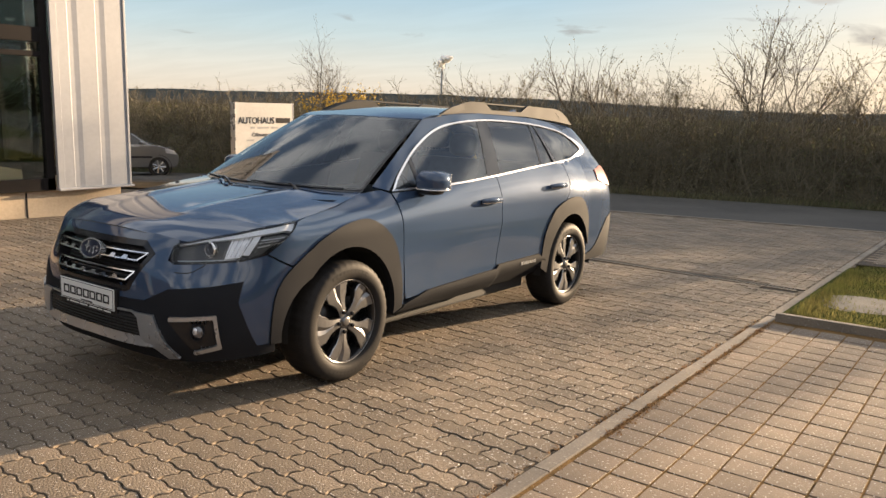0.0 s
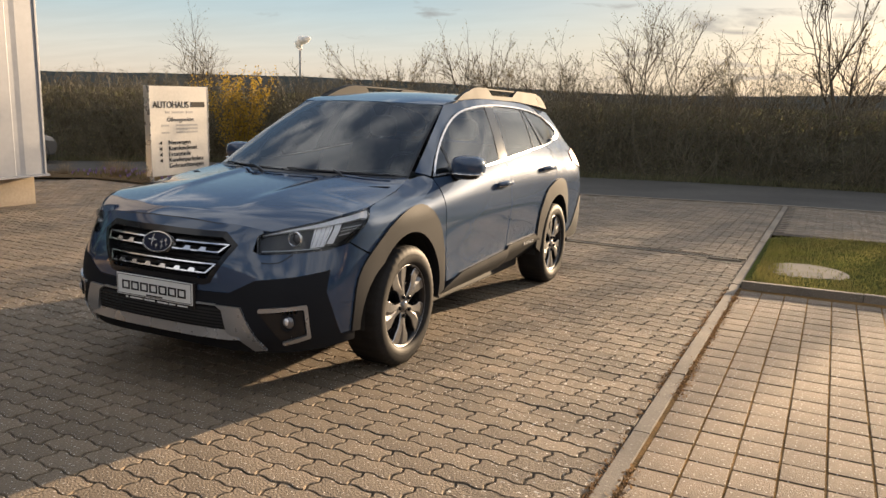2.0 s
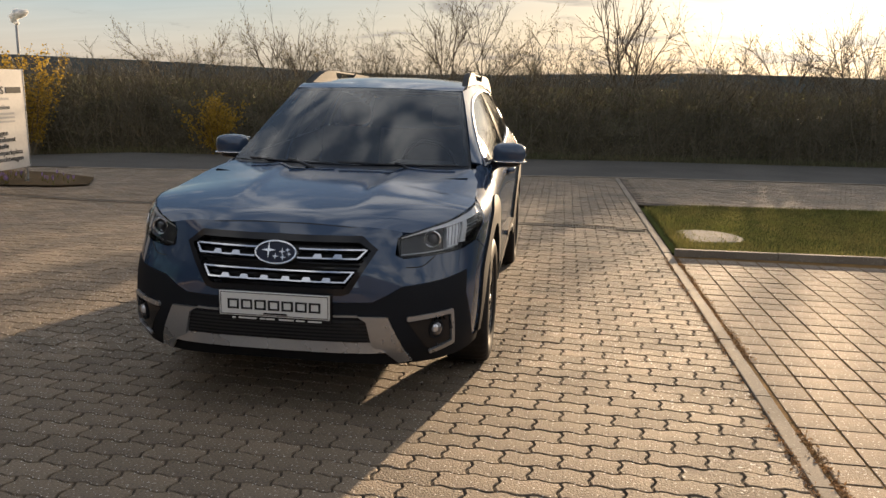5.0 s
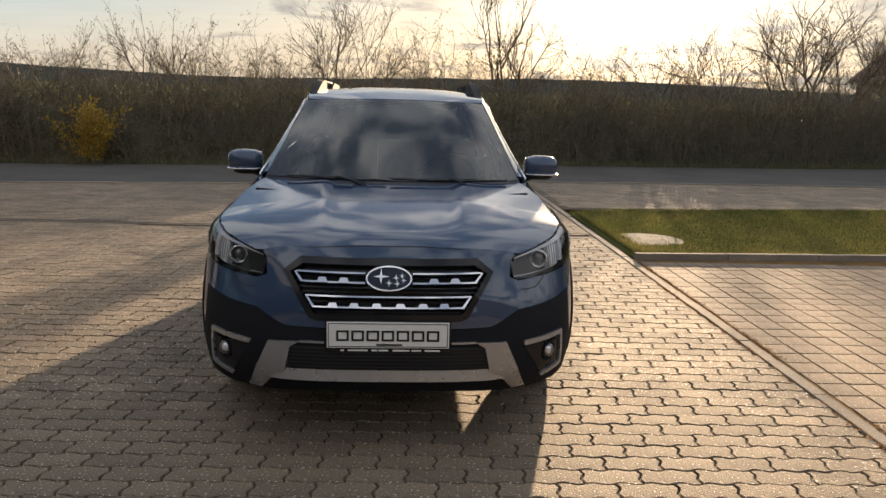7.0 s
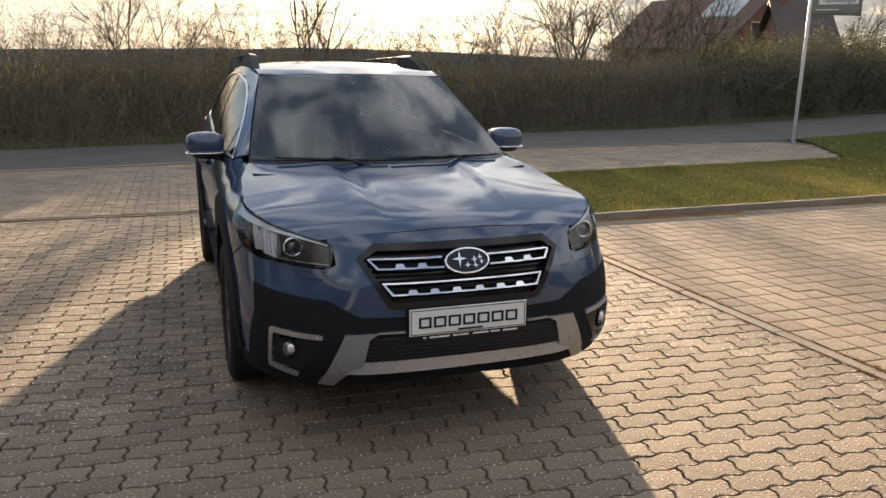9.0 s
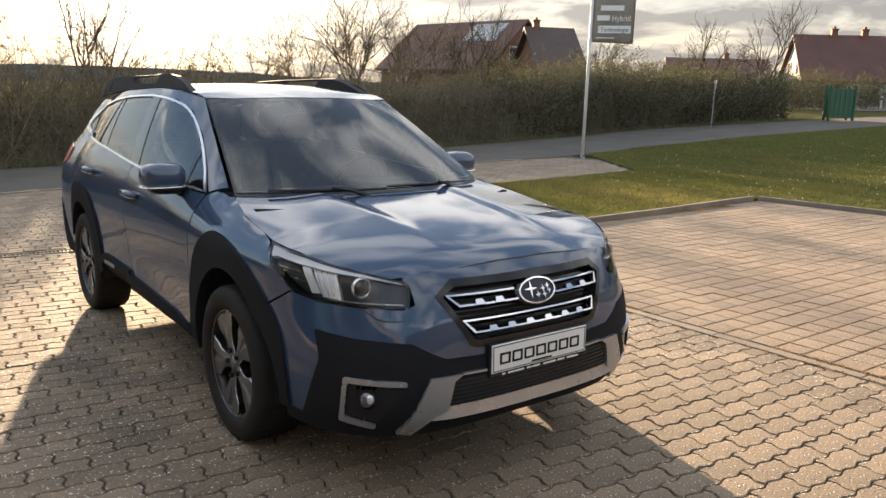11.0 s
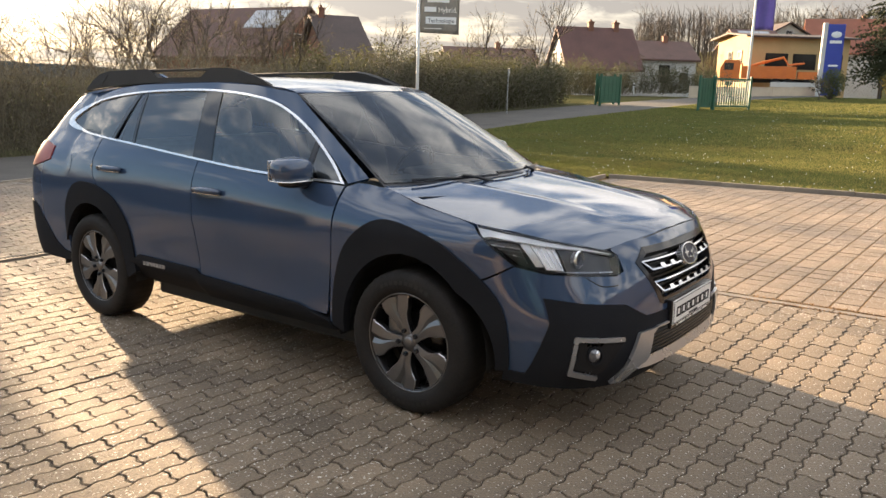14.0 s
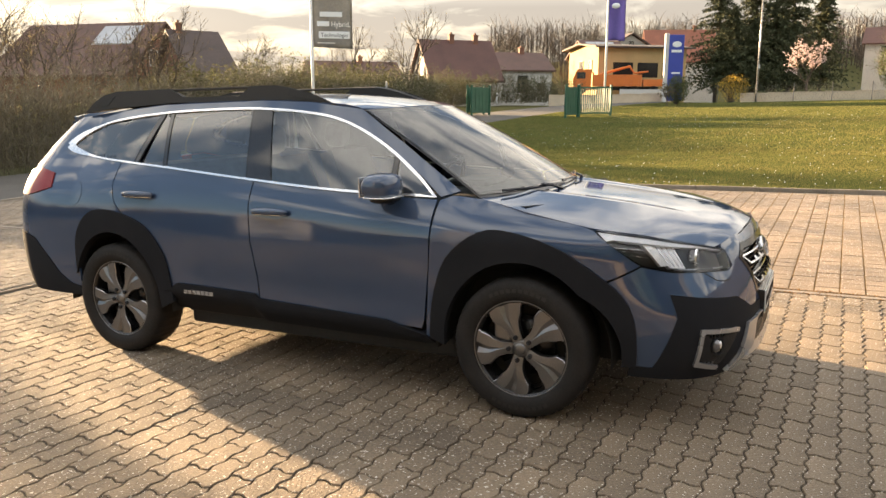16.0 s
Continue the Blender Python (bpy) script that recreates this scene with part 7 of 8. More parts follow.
# road sign on a thin post
sp = thing("road_sign", "small road sign on a thin grey post", "road sign", pose(25.7, 22.4, ground_z(25.7, 22.4), 0, 0, 40))
part("post", tube(bmesh.new(), [(0, 0, -0.1), (0, 0, 2.2)], 0.03, 8), M["silver"], sp)
part("plate", spin(bmesh.new(), [(-0.01, 0.0), (-0.01, 0.22), (0.01, 0.22), (0.01, 0.0)], 20, "y", (0, -0.04, 2.0)), M["board"], sp)
mk = thing("marker_post", "white roadside marker post with a black band", "marker post", pose(62.0, 32.0, ground_z(62, 32)))
part("post", boxes((-0.08, 0.08, -0.06, 0.06, 0, 1.0), bevel=0.02), M["white"], mk)
part("band", boxes((-0.085, 0.085, -0.065, 0.065, 0.7, 0.85)), M["ink"], mk)

# orange tipper lorry
lz = 2.0
lo = thing("tipper_lorry", "orange tipper lorry with a loading crane behind a low wall", "lorry", pose(87.0, 27.2, lz, 0, 0, -73))
part("cab", prism(bmesh.new(), rounded([(-5.0, 0.6), (-2.9, 0.6), (-2.9, 2.95), (-4.6, 2.95), (-5.05, 1.9)], 0.12, 3), -1.2, 1.2, "xz"), M["orange"], lo)
part("windscreen", prism(bmesh.new(), [(-5.03, 1.85), (-4.68, 2.75), (-4.60, 2.75), (-4.95, 1.85)], -1.05, 1.05, "xz"), M["black"], lo)
part("side_window", boxes((-4.6, -3.6, -1.23, -1.19, 1.85, 2.6)), M["black"], lo)
part("chassis", boxes((-5.0, 5.0, -0.5, 0.5, 0.5, 0.9)), M["dark"], lo)
part("tipper_body", boxes((-2.7, 3.0, -1.25, 1.25, 0.95, 2.3), (-2.75, -2.6, -1.27, 1.27, 0.95, 2.6)), M["orange"], lo, "orange tipper body")
for k in range(7):
    part("body_rib", boxes((-2.3 + 0.82 * k, -2.2 + 0.82 * k, -1.31, -1.25, 1.0, 2.25)), M["orange"], lo)
part("trailer_body", boxes((3.2, 5.6, -1.2, 1.2, 0.95, 1.75)), M["orange"], lo)
part("crane_arm", tube(bmesh.new(), [(-2.6, 0, 2.0), (-0.5, 0, 2.75), (1.6, 0, 3.3), (2.2, 0, 2.5), (3.8, 0, 2.7)], [0.16, 0.16, 0.15, 0.12, 0.1], 8), M["orange"], lo)
for x in (-4.0, 0.9, 2.2, 4.4):
    part("wheel", spin(bmesh.new(), [(-1.2, 0.0), (-1.2, 0.45), (-1.1, 0.5), (-0.8, 0.5)], 20, "y", (x, 0, 0.5)), M["tyre"], lo)
part("tarpaulin", boxes((-0.6, 6.5, -2.9, -2.75, 0.1, 0.95), bevel=0.02), M["board"], thing("white_trailer", "low white trailer standing before the lorry", "trailer", pose(86.4, 26.0, lz - 0.4, 0, 0, -73)))

# low garden walls, fence, lamp
def wall_run(name, label, pts, h, mat, base=None):
    w = thing(name, label, "wall", pose(0, 0, 0))
    for (x0, y0), (x1, y1) in zip(pts, pts[1:]):
        d = Vector((x1 - x0, y1 - y0))
        n = max(1, int(d.length / 2.5))
        for k in range(n):
            a, b = Vector((x0, y0)) + d * (k / n), Vector((x0, y0)) + d * ((k + 1) / n)
            m = (a + b) / 2
            ob = part("wall_block", boxes((-(d.length / n) / 2 + 0.01, (d.length / n) / 2 - 0.01, -0.15, 0.15, -0.4, h), (-(d.length / n) / 2, (d.length / n) / 2, -0.18, 0.18, h, h + 0.06)), M[mat], w)
            ob.matrix_basis = pose(m.x, m.y, ground_z(m.x, m.y), 0, 0, math.degrees(math.atan2(d.y, d.x)))
    return w


wall_run("garden_wall", "low beige garden wall beyond the lawn", [(62.4, 26.9), (64.0, 22.2), (71.5, 18.5)], 0.75, "plinth")
wall_run("garden_wall", "low beige garden wall along the far lawn edge", [(76.2, 11.6), (76.5, 4.0), (76.8, -9.0)], 0.8, "plinth")
fence = thing("wire_fence", "grey wire mesh fence on thin posts", "fence", pose(0, 0, 0))
fpts = [Vector((73.0, 17.0)), Vector((75.2, 10.0)), Vector((75.6, 0.0)), Vector((75.8, -10.0))]
for a, b in zip(fpts, fpts[1:]):
    n = int((b - a).length / 3.2)
    for k in range(n):
        p = a.lerp(b, k / n)
        part("fence_post", tube(bmesh.new(), [(p.x, p.y, ground_z(p.x, p.y) - 0.1), (p.x, p.y, ground_z(p.x, p.y) + 1.7)], 0.035, 6), M["print_grey2"], fence)
vs, fs = [], []
for a, b in zip(fpts, fpts[1:]):
    n = int((b - a).length / 0.3)
    for k in range(n):
        for s in (-1, 1):
            p, q = a.lerp(b, k / n), a.lerp(b, min(1, (k + 4) / n) if s > 0 else max(0, (k - 4) / n))
            twig(vs, fs, [(p.x, p.y, ground_z(p.x, p.y) + 0.1), (q.x, q.y, ground_z(q.x, q.y) + 1.6)], 0.005, 0.005)
tagged(mesh_of("fence_mesh", vs, fs, M["print_grey2"], fence), kind="stuff")
la = thing("street_lamp", "tall grey street lamp on the grass", "street lamp", pose(76.0, 10.1, ground_z(76, 10)))
part("post", tube(bmesh.new(), [(0, 0, -0.2), (0, 0, 6.0), (0.0, 0.05, 9.6), (-0.3, 0.35, 10.3), (-0.8, 0.9, 10.45)], [0.1, 0.085, 0.07, 0.06, 0.05], 10), M["silver"], la, smooth=True)
part("lamp_head", blob(bmesh.new(), (-1.05, 1.2, 10.42), (0.35, 0.35, 0.09), 2.4), M["silver"], la, smooth=True)
part("fuse_box", boxes((-0.14, 0.14, -0.14, 0.0, 3.2, 3.55)), M["board"], la)

# ---- eastern planting ----
def conifer(seed, x, y, h, w, label="dark green spruce tree with drooping branches"):
    g = random.Random(seed)
    z = ground_z(x, y) + 0.8
    t = thing("spruce_tree", label, "tree", pose(x, y, z), "spruces")
    part("trunk", tube(bmesh.new(), [(0, 0, -1.5), (0, 0, h * 0.5), (0, 0, h)], [0.25, 0.15, 0.03], 8), M["bark"], t)
    vs, fs = [], []
    for k in range(int(h * 34)):
        zz = h * (0.06 + 0.92 * g.random())
        r = w * (1 - zz / h) ** 0.8 * g.uniform(0.6, 1.1)
        a = g.uniform(0, 6.28)
        dx, dy = math.cos(a), math.sin(a)
        n = 7
        for i in range(n):
            s0 = (i + 0.3) / n
            c = Vector((dx * r * s0, dy * r * s0, zz - 0.25 * r * s0 * s0 + 0.1 * r * s0))
            for m in range(4):
                o = Vector((g.gauss(dx * 0.4, 0.6), g.gauss(dy * 0.4, 0.6), g.gauss(-0.35, 0.4))).normalized() * g.uniform(0.25, 0.5)
                sd = o.cross(Vector((g.gauss(0, 1), g.gauss(0, 1), g.gauss(0, 1)))).normalized() * 0.09
                b = len(vs)
                vs += [tuple(c - sd), tuple(c + sd), tuple(c + o)]
                fs.append((b, b + 1, b + 2))
    tagged(mesh_of("crown", vs, fs, M["needle"], t), kind="stuff")


for seed, x, y, h, w in ((51, 100.5, 17.6, 15.0, 6.6), (52, 104.0, 13.6, 16.5, 7.0), (53, 106.0, 9.2, 17.0, 6.6), (55, 98.0, 15.4, 11.0, 5.4), (56, 103.0, 11.0, 14.0, 6.4), (57, 99.0, 12.8, 9.5, 5.0), (54, 110.0, 5.6, 14.0, 5.6)):
    conifer(seed, x, y, h, w)


def bush(seed, x, y, r, h, mat, label, n=2600, size=0.09, name="round_bush", lift=0.0):
    """A rounded shrub of many small leaves over stems."""
    g = random.Random(seed)
    b_ = thing(name, label, "bush", pose(x, y, ground_z(x, y) + lift))
    vs, fs = [], []
    for k in range(14):
        p, _ = bent(g, (g.gauss(0, r * 0.15), g.gauss(0, r * 0.15), -0.1), (g.gauss(0, 0.4), g.gauss(0, 0.4), 1), h * 0.8, 4, 0.1)
        twig(vs, fs, p, 0.03, 0.008)
    mesh_of("stem_work", vs, fs, M["bark"], b_)
    vs, fs = [], []
    for k in range(n):
        d = Vector((g.gauss(0, 1), g.gauss(0, 1), g.gauss(0, 1))).normalized() * (g.random() ** 0.35)
        bumpy = 1 + 0.22 * noise.noise(d * 2.5 + Vector((seed, 0, 0)))
        c = Vector((d.x * r * bumpy, d.y * r * bumpy, h * 0.52 + d.z * h * 0.5 * bumpy))
        o = Vector((g.gauss(0, 1), g.gauss(0, 1), g.gauss(0, 1))).normalized() * size
        sd = o.cross(Vector((g.gauss(0, 1), g.gauss(0, 1), g.gauss(0, 1)))).normalized() * size * 0.45
        i = len(vs)
        vs += [tuple(c - sd), tuple(c + sd), tuple(c + o)]
        fs.append((i, i + 1, i + 2))
    tagged(mesh_of("crown", vs, fs, M[mat], b_), kind="stuff")


bush(61, 62.6, 15.2, 1.0, 2.5, "boxgreen", "clipped round green bush by the pylon", 4000, 0.09)
bush(62, 73.5, 12.0, 1.6, 2.6, "yellow", "yellow flowering shrub by the fence", 1500, 0.08, "flowering_shrub")
bush(63, 83.0, -2.5, 2.3, 5.2, "boxgreen", "broad green garden shrub on the slope", 5000, 0.14, lift=0.6)
bare_tree(71, 81.7, 5.8, 5.6, "small tree in pale pink blossom", "blossom_tree", depth=4, trunk=0.13, leaf="blossom", share=1.0, leafsize=0.12, base=1.9, spread=0.6, wide=0.6)
bare_tree(72, 83.0, -1.5, 6.2, "bare garden tree on the slope", trunk=0.13, base=1.6, leafsize=0.05)
for seed, x, y, h, wd in ((73, 44.2, 31.2, 7.2, 1.1), (74, 41.0, 34.0, 6.4, 1.0), (75, 27.0, 50.4, 8.0, 1.2), (76, 45.0, 47.2, 6.5, 1.2), (77, 52.0, 44.0, 5.4, 1.2), (78, 20.0, 46.0, 7.6, 1.3), (79, 84.0, 42.0, 6.4, 0.9), (80, 96.0, 37.0, 6.4, 1.0), (81, 29.0, 44.0, 6.5, 1.2), (82, 60.0, 15.5, 1.9, 0.8), (83, 15.5, 38.0, 6.8, 1.2)):
    bare_tree(seed, x, y, h, "leafless tree standing before the houses", depth=4, trunk=0.022 * h, share=0.5, leafsize=0.06, wide=wd, group="trees before the houses")
# shrubs along the far side of the road
sg = random.Random(91)
vs, fs, lv, lf = [], [], [], []
for k in range(2000):
    x = sg.uniform(14, 38)
    y = far_edge(x) + 0.6 + sg.random() * 6.5
    if k >= 1500:
        # a second belt in the gardens before the white houses
        x = sg.uniform(50, 70)
        y = 37.5 - (x - 50) * 0.42 + sg.uniform(-3.0, 2.0)
        if 59.5 < x < 63 and y < 33:
            continue
    if 35 < x < 40 and y < far_edge(x) + 1.4:
        continue
    h = (1.7 + 2.0 * (0.5 + 0.5 * noise.noise(Vector((x * 0.3, y * 0.3, 4))))) * sg.uniform(0.65, 1.15)
    z = ground_z(x, y)
    pts, _ = bent(sg, (x, y, z), (sg.gauss(0, 0.3), sg.gauss(0, 0.3), 1), h, 4, 0.12)
    twig(vs, fs, pts, 0.025, 0.006)
    for m in range(9):
        i = sg.randint(0, 3)
        q = Vector(pts[i]).lerp(Vector(pts[i + 1]), sg.random())
        t2, _ = bent(sg, q, (sg.gauss(0, 1), sg.gauss(0, 1), sg.uniform(0, 1.2)), sg.uniform(0.3, 0.9), 2, 0.2)
        twig(vs, fs, t2, 0.012, 0.004)
        for n_ in range(7):
            c = Vector(t2[0]).lerp(Vector(t2[2]), sg.random()) + Vector((sg.gauss(0, 0.12), sg.gauss(0, 0.12), sg.gauss(0, 0.12)))
            o = Vector((sg.gauss(0, 1), sg.gauss(0, 1), sg.gauss(0, 1))).normalized() * 0.09
            sd = o.cross(Vector((0.3, 0.5, 1))).normalized() * 0.045
            b = len(lv)
            lv += [tuple(c - sd), tuple(c + sd), tuple(c + o)]
            lf.append((b, b + 1, b + 2))
tagged(mesh_of("roadside_shrubs", vs, fs, M["hedge"]), "tangled leafless shrubs beyond the road", "shrubs", kind="stuff")
tagged(mesh_of("shrub_leaves", lv, lf, M["shrubleaf"]), "brown and olive young leaves on shrubs", "leaves", kind="stuff")
# wooded hill behind the depot
vs, fs = [], []
wg = random.Random(93)
for k in range(760):
    a = radians(wg.uniform(66, 97))
    d = wg.uniform(185, 260)
    x, y = d * math.sin(a) - 8, d * math.cos(a) + 2
    base = 6 + (d - 185) * 0.12
    h = wg.uniform(9, 14)
    pts, _ = bent(wg, (x, y, base - 3), (0, 0, 1), h, 3, 0.04)
    twig(vs, fs, pts, 0.17, 0.06)
    for m in range(16):
        q = Vector(pts[1]).lerp(Vector(pts[3]), wg.random())
        t2, _ = bent(wg, q, (wg.gauss(0, 0.8), wg.gauss(0, 0.8), wg.uniform(0.5, 1.5)), wg.uniform(2.0, 4.5), 2, 0.15)
        twig(vs, fs, t2, 0.05, 0.02)
tagged(mesh_of("hill_wood", vs, fs, M["bark"]), "leafless wood on the hill", "wood", kind="stuff")
bm = bmesh.new()
prev = None
for i in range(61):
    a = radians(58 + 50 * i / 60)
    k = math.sin(math.pi * i / 60)
    c = [bm.verts.new((d * math.sin(a) - 8, d * math.cos(a) + 2, z)) for d, z in ((150, -2), (190, 2 + 6 * k), (265, 4 + 13 * k + 1.2 * noise.noise(Vector((i * 0.4, 0, 0)))), (330, -5))]
    if prev:
        for j in range(3):
            bm.faces.new((prev[j], prev[j + 1], c[j + 1], c[j]))
    prev = c
tagged(part("hill_slope", bm, M["soil"], smooth=True), "brown wooded hillside", "hill", kind="structure")

# ---- kerbs, drain, paving ----
def kerb(line, w, top, parent, name="kerb_stone", length=1.0, bed=-0.08):
    """A row of kerb stones along a line, each a piece with eased edges."""
    pts = flow(line, 8)
    run = [0.0]
    for a, b in zip(pts, pts[1:]):
        run.append(run[-1] + math.dist(a, b))

    def at(d):
        for i in range(len(pts) - 1):
            if d <= run[i + 1] or i == len(pts) - 2:
                t = (d - run[i]) / max(run[i + 1] - run[i], 1e-9)
                return Vector(pts[i]).lerp(Vector(pts[i + 1]), t), (Vector(pts[i + 1]) - Vector(pts[i])).normalized()
    n = max(1, round(run[-1] / length))
    for k in range(n):
        (a, da), (b, db) = at(run[-1] * k / n + 0.004), at(run[-1] * (k + 1) / n - 0.004)
        bm = bmesh.new()
        rows = []
        dz = random.uniform(-0.004, 0.004)
        for p, d in ((a, da), (b, db)):
            s = Vector((-d.y, d.x))
            row = []
            for o, z in ((-0.5, bed), (-0.5, top - 0.004), (-0.5 + 0.005 / w, top), (0.5 - 0.005 / w, top), (0.5, top - 0.004), (0.5, bed)):
                q = p + s * o * w
                row.append(bm.verts.new((q.x, q.y, ground_z(q.x, q.y) + z + dz)))
            rows.append(row)
        for i in range(5):
            bm.faces.new((rows[0][i], rows[0][i + 1], rows[1][i + 1], rows[1][i]))
        bm.faces.new(rows[0][::-1])
        bm.faces.new(rows[1])
        bmesh.ops.recalc_face_normals(bm, faces=bm.faces[:])
        part(name, bm, M["kerb"], parent)


kerbs = thing("kerb_edging", "weathered concrete kerb stones round lawn and yard", "kerb", kind="structure")
kerb([(KERB_X + 0.013, -6.0), (KERB_X + 0.013, 0.0), (KERB_X + 0.013, 6.6), (KERB_X + 0.013, near_edge(KERB_X) - 0.15)], 0.082, 0.002, kerbs)
kerb([(KERB_X + 0.07, 6.68), (2.0, 6.86), (5.40, 7.08)], 0.06, 0.065, kerbs)
kerb([(5.44, 7.0), (5.44, 0.0), (5.44, -8.0)], 0.06, 0.065, kerbs)
kerb([(KERB_X + 0.09, 9.9), (-1.3, 10.35), (-0.8, 10.6), (0.0, 10.72), (3.4, 11.1), (8.0, 11.7)], 0.06, 0.012, kerbs)
kerb([(-12.0, near_edge(-12) - 0.06), (-6, near_edge(-6) - 0.06), (-1.8, near_edge(-1.8) - 0.06), (2.8, near_edge(2.8) - 0.06), (8.0, near_edge(8) - 0.06)], 0.09, 0.012, kerbs)

# drain channel with a slotted grate
drain = thing("drain_channel", "narrow concrete drain channel with a slotted grate", "drain", kind="structure")
D0, D1 = Vector((-11.5, 8.66)), Vector((-1.62, 8.2))
dd = (D1 - D0).normalized()
dn = Vector((-dd.y, dd.x))


def along(d, o, z):
    p = D0 + dd * d + dn * o
    return p.x, p.y, ground_z(p.x, p.y) + z


L = (D1 - D0).length
for o0, o1 in ((-0.075, -0.05), (0.05, 0.075)):
    bm = bmesh.new()
    for k in range(10):
        a, b = L * k / 10 + 0.003, L * (k + 1) / 10 - 0.003
        v = [bm.verts.new(along(d, o, z)) for d in (a, b) for o, z in ((o0, -0.05), (o0, 0.006), (o1, 0.006), (o1, -0.05))]
        for q in ((0, 1, 5, 4), (1, 2, 6, 5), (2, 3, 7, 6)):
            bm.faces.new([v[i] for i in q])
    part("channel_edge", bm, M["kerb"], drain)
bm = bmesh.new()
for k in range(int(L / 0.036)):
    a = k * 0.036
    v = [bm.verts.new(along(d, o, z)) for d in (a, a + 0.02) for o, z in ((-0.05, -0.02), (-0.05, 0.002), (0.05, 0.002), (0.05, -0.02))]
    for q in ((0, 1, 5, 4), (1, 2, 6, 5), (2, 3, 7, 6), (0, 3, 2, 1), (4, 5, 6, 7)):
        bm.faces.new([v[i] for i in q])
tagged(part("grate_slats", bm, M["grate"], drain), kind="stuff")

# round manhole cover in the lawn
mh = thing("manhole_cover", "round grey concrete manhole cover set in the lawn", "manhole cover", pose(-0.98, 7.82, ground_z(-0.98, 7.82) - 0.012))
part("cover_ring", spin(bmesh.new(), [(-0.05, 0.40), (0.03, 0.40), (0.034, 0.39), (0.034, 0.335), (0.032, 0.329)], 40, "z"), M["cover"], mh, smooth=False)
part("cover", spin(bmesh.new(), [(0.028, 0.326), (0.035, 0.32), (0.038, 0.2), (0.039, 0.0)], 40, "z"), M["cover"], mh)

PX, PY = 0.2435, 0.1215
BED = [o for o in bpy.data.objects if o.name == "yard_bed"][0]


def paver_outline(k):
    """The wavy outline of one paver, k metres in from the middle of its joints."""
    lx, ly, amp = PX / 2 - k * 1.1, PY / 2 - k * 0.85, 0.0088

    def wave(x):
        return amp * math.sin(4 * math.pi * x / PX)
    ts = [-1 + 2 * i / 12 for i in range(13)]
    top = [(lx * t, ly + wave(lx * t)) for t in ts]
    bottom = [(lx * t, -ly + wave(lx * t)) for t in ts[::-1]]
    side = [(0.0095, 0.5), (0.006, 0.2), (-0.006, -0.2), (-0.0095, -0.5)]
    right = [(lx + a, ly * b) for a, b in side]
    left = [(-lx + a, ly * b) for a, b in side[::-1]]
    return top + right + bottom + left


def piece(outer, inner_, z=0.0, deep=-0.03, eased=0.004):
    """Vertices and faces of one paving piece."""
    n = len(outer)
    vs = [(x, y, deep) for x, y in outer] + [(x, y, z - eased) for x, y in outer] + [(x, y, z) for x, y in inner_]
    fs = []
    for i in range(n):
        j = (i + 1) % n
        fs += [(i, j, j + n, i + n)[::-1], (i + n, j + n, j + 2 * n, i + 2 * n)[::-1]]
    fs.append(tuple(range(2 * n, 3 * n))[::-1])
    return vs, fs


def fix(vs, fs):
    """Turns the faces so that the top looks up."""
    a = sum(vs[p][0] * vs[q][1] - vs[q][0] * vs[p][1] for p, q in zip(fs[-1], fs[-1][1:] + fs[-1][:1]))
    return vs, (fs if a > 0 else [f[::-1] for f in fs])


WAVE = fix(*piece(paver_outline(0.0048), paver_outline(0.0078)))
wave_me = bpy.data.meshes.new("paver")
wave_me.from_pydata(WAVE[0], [], WAVE[1])
wave_me.materials.append(M["paver"])
rng = random.Random(4)
TILT_X, TILT_Y = math.atan(-0.0245), -math.atan(0.0075)
far_v, far_f = [], []
near_count = 0
for r in range(-46, 112):
    y = 2.02 + r * PY
    x0 = -3.055 + (PX / 2 if r % 2 else 0.0)
    for c in range(-46, 54):
        x = x0 + c * PX
        if x < -13.5 or y > near_edge(x) - 0.2:
            continue
        if KERB_X + 0.06 < x < KERB_X + 0.19:
            continue
        if x > KERB_X and (x > 9.7 or y < 10.85 + 0.125 * max(0, x) + max(0.0, x - 8.0) * 1.4):
            continue
        d = (Vector((x, y)) - D0).dot(dn)
        if abs(d) < 0.12 and x > D0.x:
            continue
        dz, tx, ty = rng.uniform(-0.0025, 0.0015), rng.uniform(-0.008, 0.008), rng.uniform(-0.008, 0.008)
        edge = KERB_X - 0.036 - x
        if -0.1 < edge < 0.14:
            # cut to fit along the kerb
            if edge > -0.09:
                o1, o2 = clip(paver_outline(0.0048), 0, edge, True), clip(paver_outline(0.009), 0, edge - 0.004, True)
                cv, cf = (fix(*piece(o1, o2)) if len(o1) == len(o2) else fix(*piece(o1, o1)))
                b = len(far_v)
                far_v += [(x + p[0], y + p[1], ground_z(x, y) + dz + p[2] - p[1] * 0.0245 + p[0] * 0.0075) for p in cv]
                far_f += [tuple(i + b for i in f) for f in cf]
            continue
        if -5.75 < x < -2.0 and 0.35 < y < 2.65 and near_count < 300:
            near_count += 1
            ob = shared("paver", wave_me, BED, Matrix.LocRotScale((x, y, ground_z(x, y) + dz), Euler((TILT_X + tx, TILT_Y + ty, 0)), None))
            continue
        b = len(far_v)
        z0 = ground_z(x, y) + dz
        far_v += [(x + p[0], y + p[1], z0 + p[2] + p[1] * (tx - 0.0245) + p[0] * (0.0075 - ty)) for p in WAVE[0]]
        far_f += [tuple(i + b for i in f) for f in WAVE[1]]
me = bpy.data.meshes.new("pavers")
me.from_pydata(far_v, [], far_f)
me.materials.append(M["paver_far"])
ob = new("pavers", me)
ob.parent = BED
tagged(ob, "wavy interlocking concrete pavers", kind="stuff")

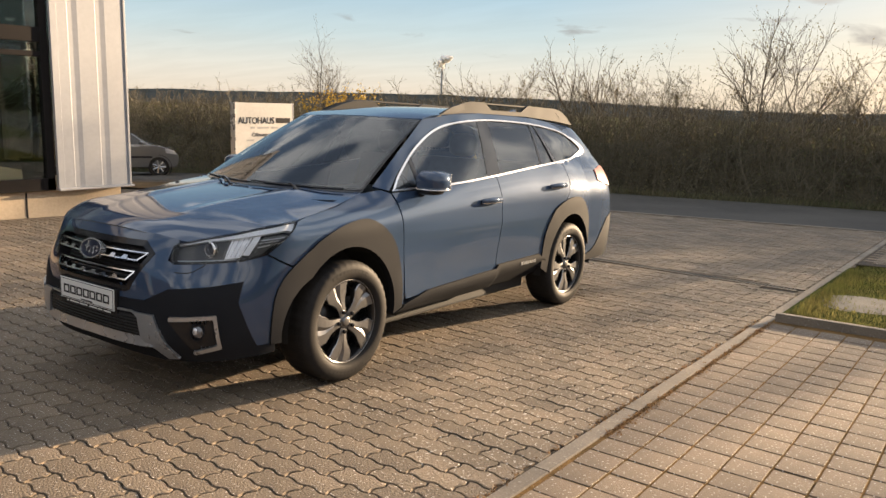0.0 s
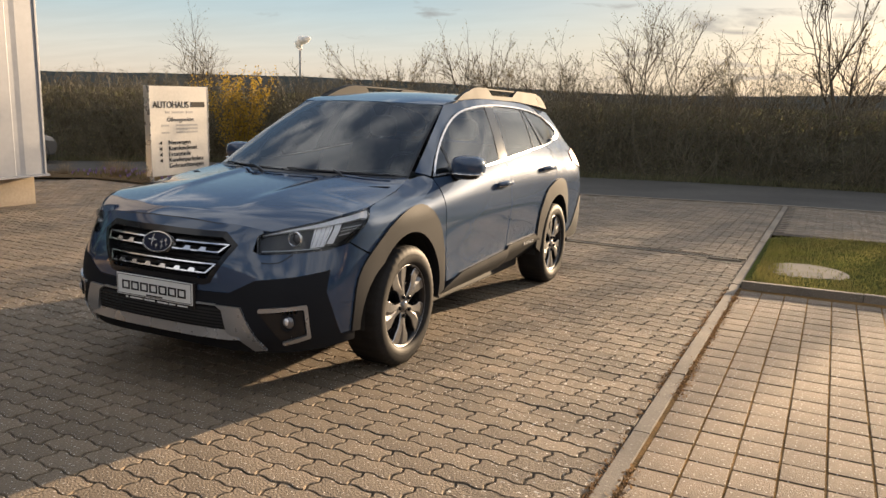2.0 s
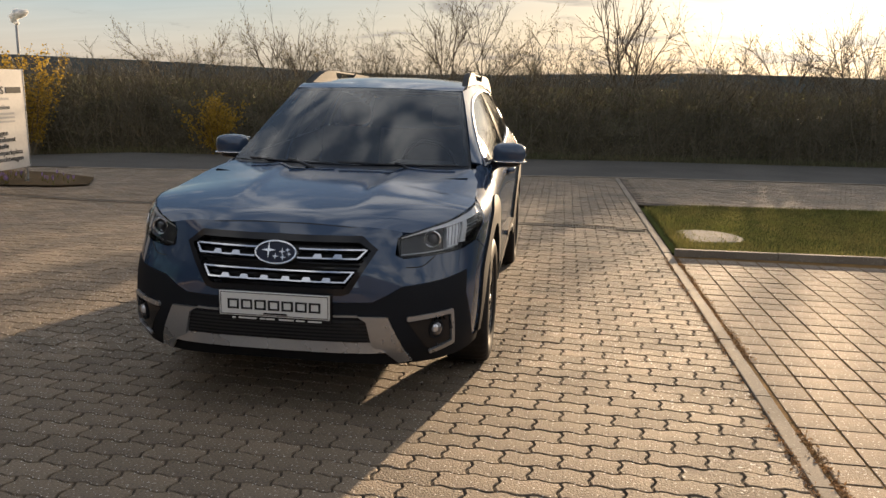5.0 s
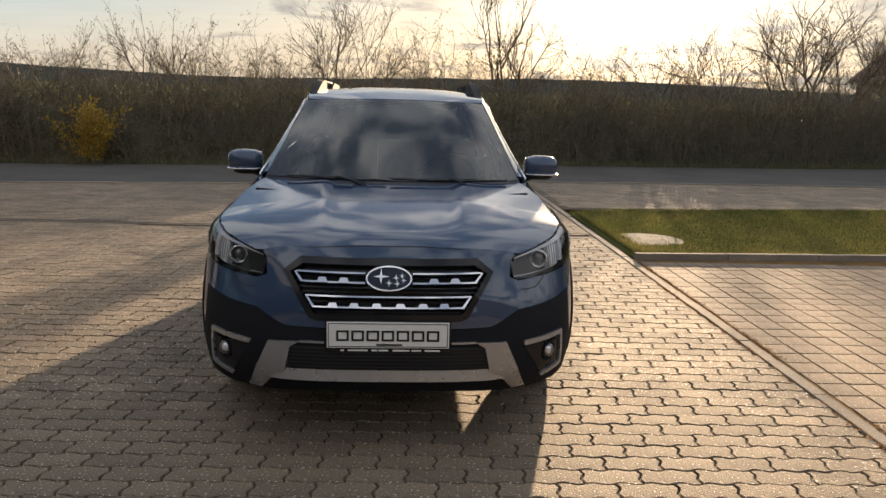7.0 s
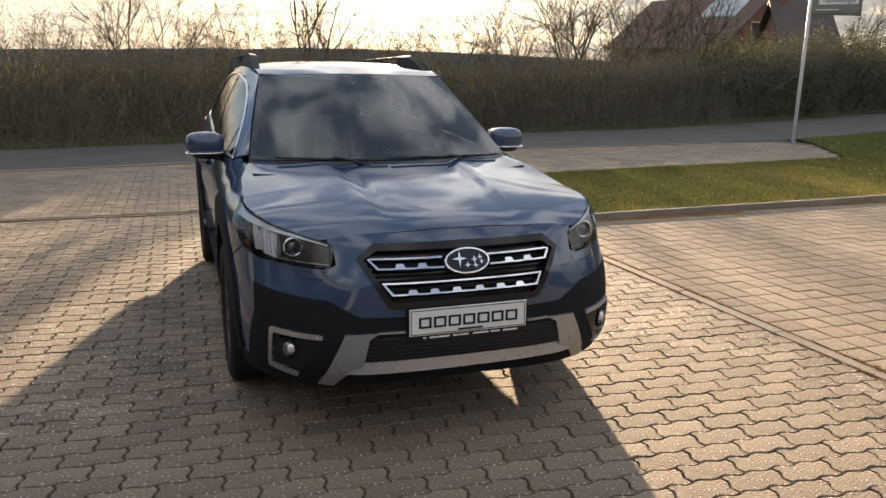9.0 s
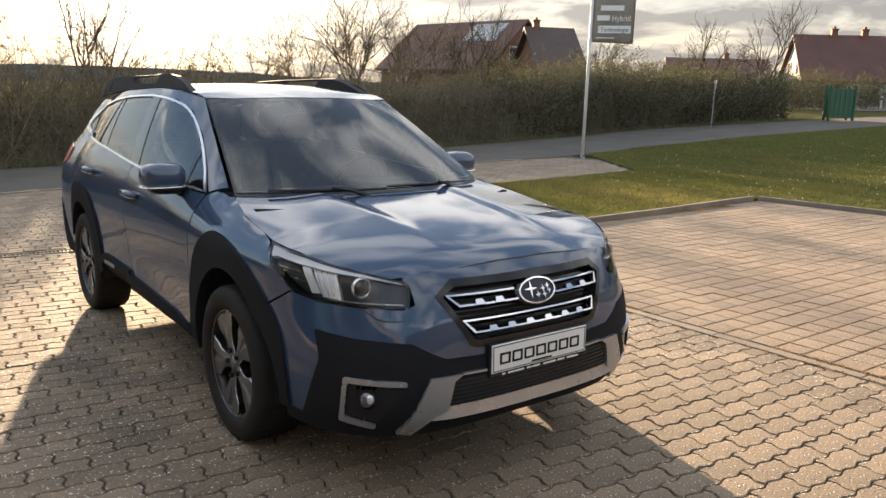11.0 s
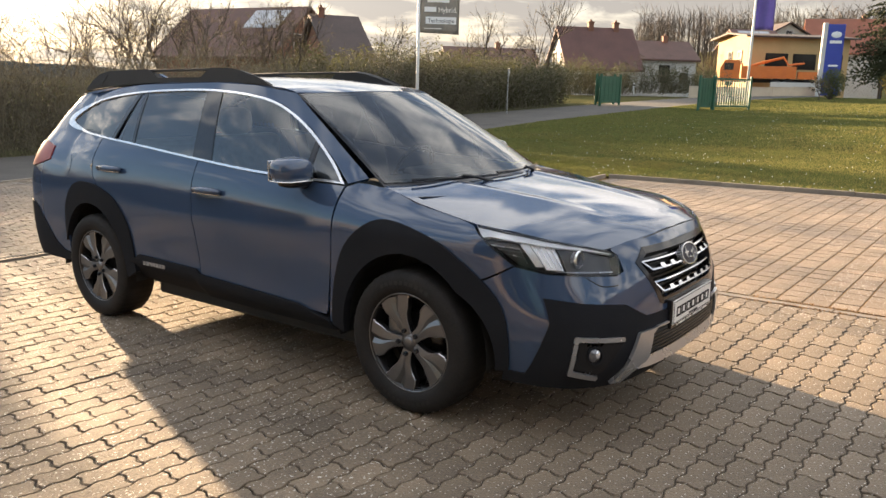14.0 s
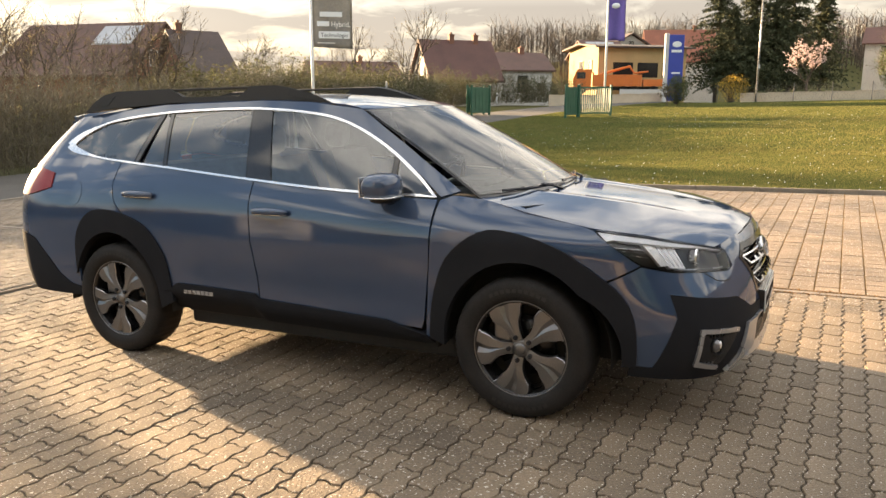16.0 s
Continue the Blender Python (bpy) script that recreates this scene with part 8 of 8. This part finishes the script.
# square slabs with wide mossy joints
SX, SY = 0.185, 0.185
PARK = [o for o in bpy.data.objects if o.name == "parking_bed"][0]


def slab_outline(k):
    a, b = SX / 2 - k - 0.0005, SY / 2 - k - 0.0005
    return rounded([(-a, -b), (a, -b), (a, b), (-a, b)], 0.007, 1)


SLAB = fix(*piece(slab_outline(0.005), slab_outline(0.0075), eased=0.0025))
slab_me = bpy.data.meshes.new("slab")
slab_me.from_pydata(SLAB[0], [], SLAB[1])
slab_me.materials.append(M["slab"])
far_v, far_f = [], []
near_count = 0
for i in range(38):
    x = -1.383 + SX * i
    for j in range(-40, 30):
        y = 2.2085 + SY * j
        if y > 6.6 + 0.06 * (x + 1.5) - 0.12 or x > 5.3:
            continue
        dz, tx, ty = rng.uniform(-0.0012, 0.002), rng.uniform(-0.009, 0.009), rng.uniform(-0.009, 0.009)
        if i < 13 and 2.2 < y and near_count < 300:
            near_count += 1
            shared("slab", slab_me, PARK, Matrix.LocRotScale((x, y, ground_z(x, y) + dz), Euler((TILT_X + tx, TILT_Y + ty, 0)), None))
            continue
        b = len(far_v)
        z0 = ground_z(x, y) + dz
        far_v += [(x + p[0], y + p[1], z0 + p[2] + p[1] * (tx - 0.0245) + p[0] * (0.0075 - ty)) for p in SLAB[0]]
        far_f += [tuple(k + b for k in f) for f in SLAB[1]]
me = bpy.data.meshes.new("slabs")
me.from_pydata(far_v, [], far_f)
me.materials.append(M["slab_far"])
ob = new("slabs", me)
ob.parent = PARK
tagged(ob, "square concrete slabs with mossy joints", kind="stuff")

# leaf litter and moss along both sides of the kerb
lt = random.Random(31)
vs, fs = [], []
for k in range(9000):
    y = lt.uniform(-1.0, 6.6)
    if lt.random() < 0.72:
        x = lt.gauss(-1.477, 0.016)
    else:
        x = lt.gauss(-1.588, 0.012)
    if noise.noise(Vector((x * 3, y * 2.2, 0))) < lt.uniform(-0.6, 0.15):
        continue
    c = Vector((x, y, ground_z(x, y) - 0.006 + lt.random() * 0.012))
    a, r, tip = lt.uniform(0, 6.28), lt.uniform(0.005, 0.013), lt.uniform(-0.006, 0.01)
    o, w = Vector((math.cos(a) * r, math.sin(a) * r, tip)), Vector((-math.sin(a) * r * 0.45, math.cos(a) * r * 0.45, lt.uniform(-0.003, 0.003)))
    b = len(vs)
    vs += [tuple(c - o), tuple(c + w), tuple(c + o), tuple(c - w)]
    fs.append((b, b + 1, b + 2, b + 3))
me = bpy.data.meshes.new("leaf_litter")
me.from_pydata(vs, [], fs)
me.materials.append(M["litter"])
tagged(new("leaf_litter", me), "brown leaf litter and moss along the kerb", "leaves", kind="stuff")
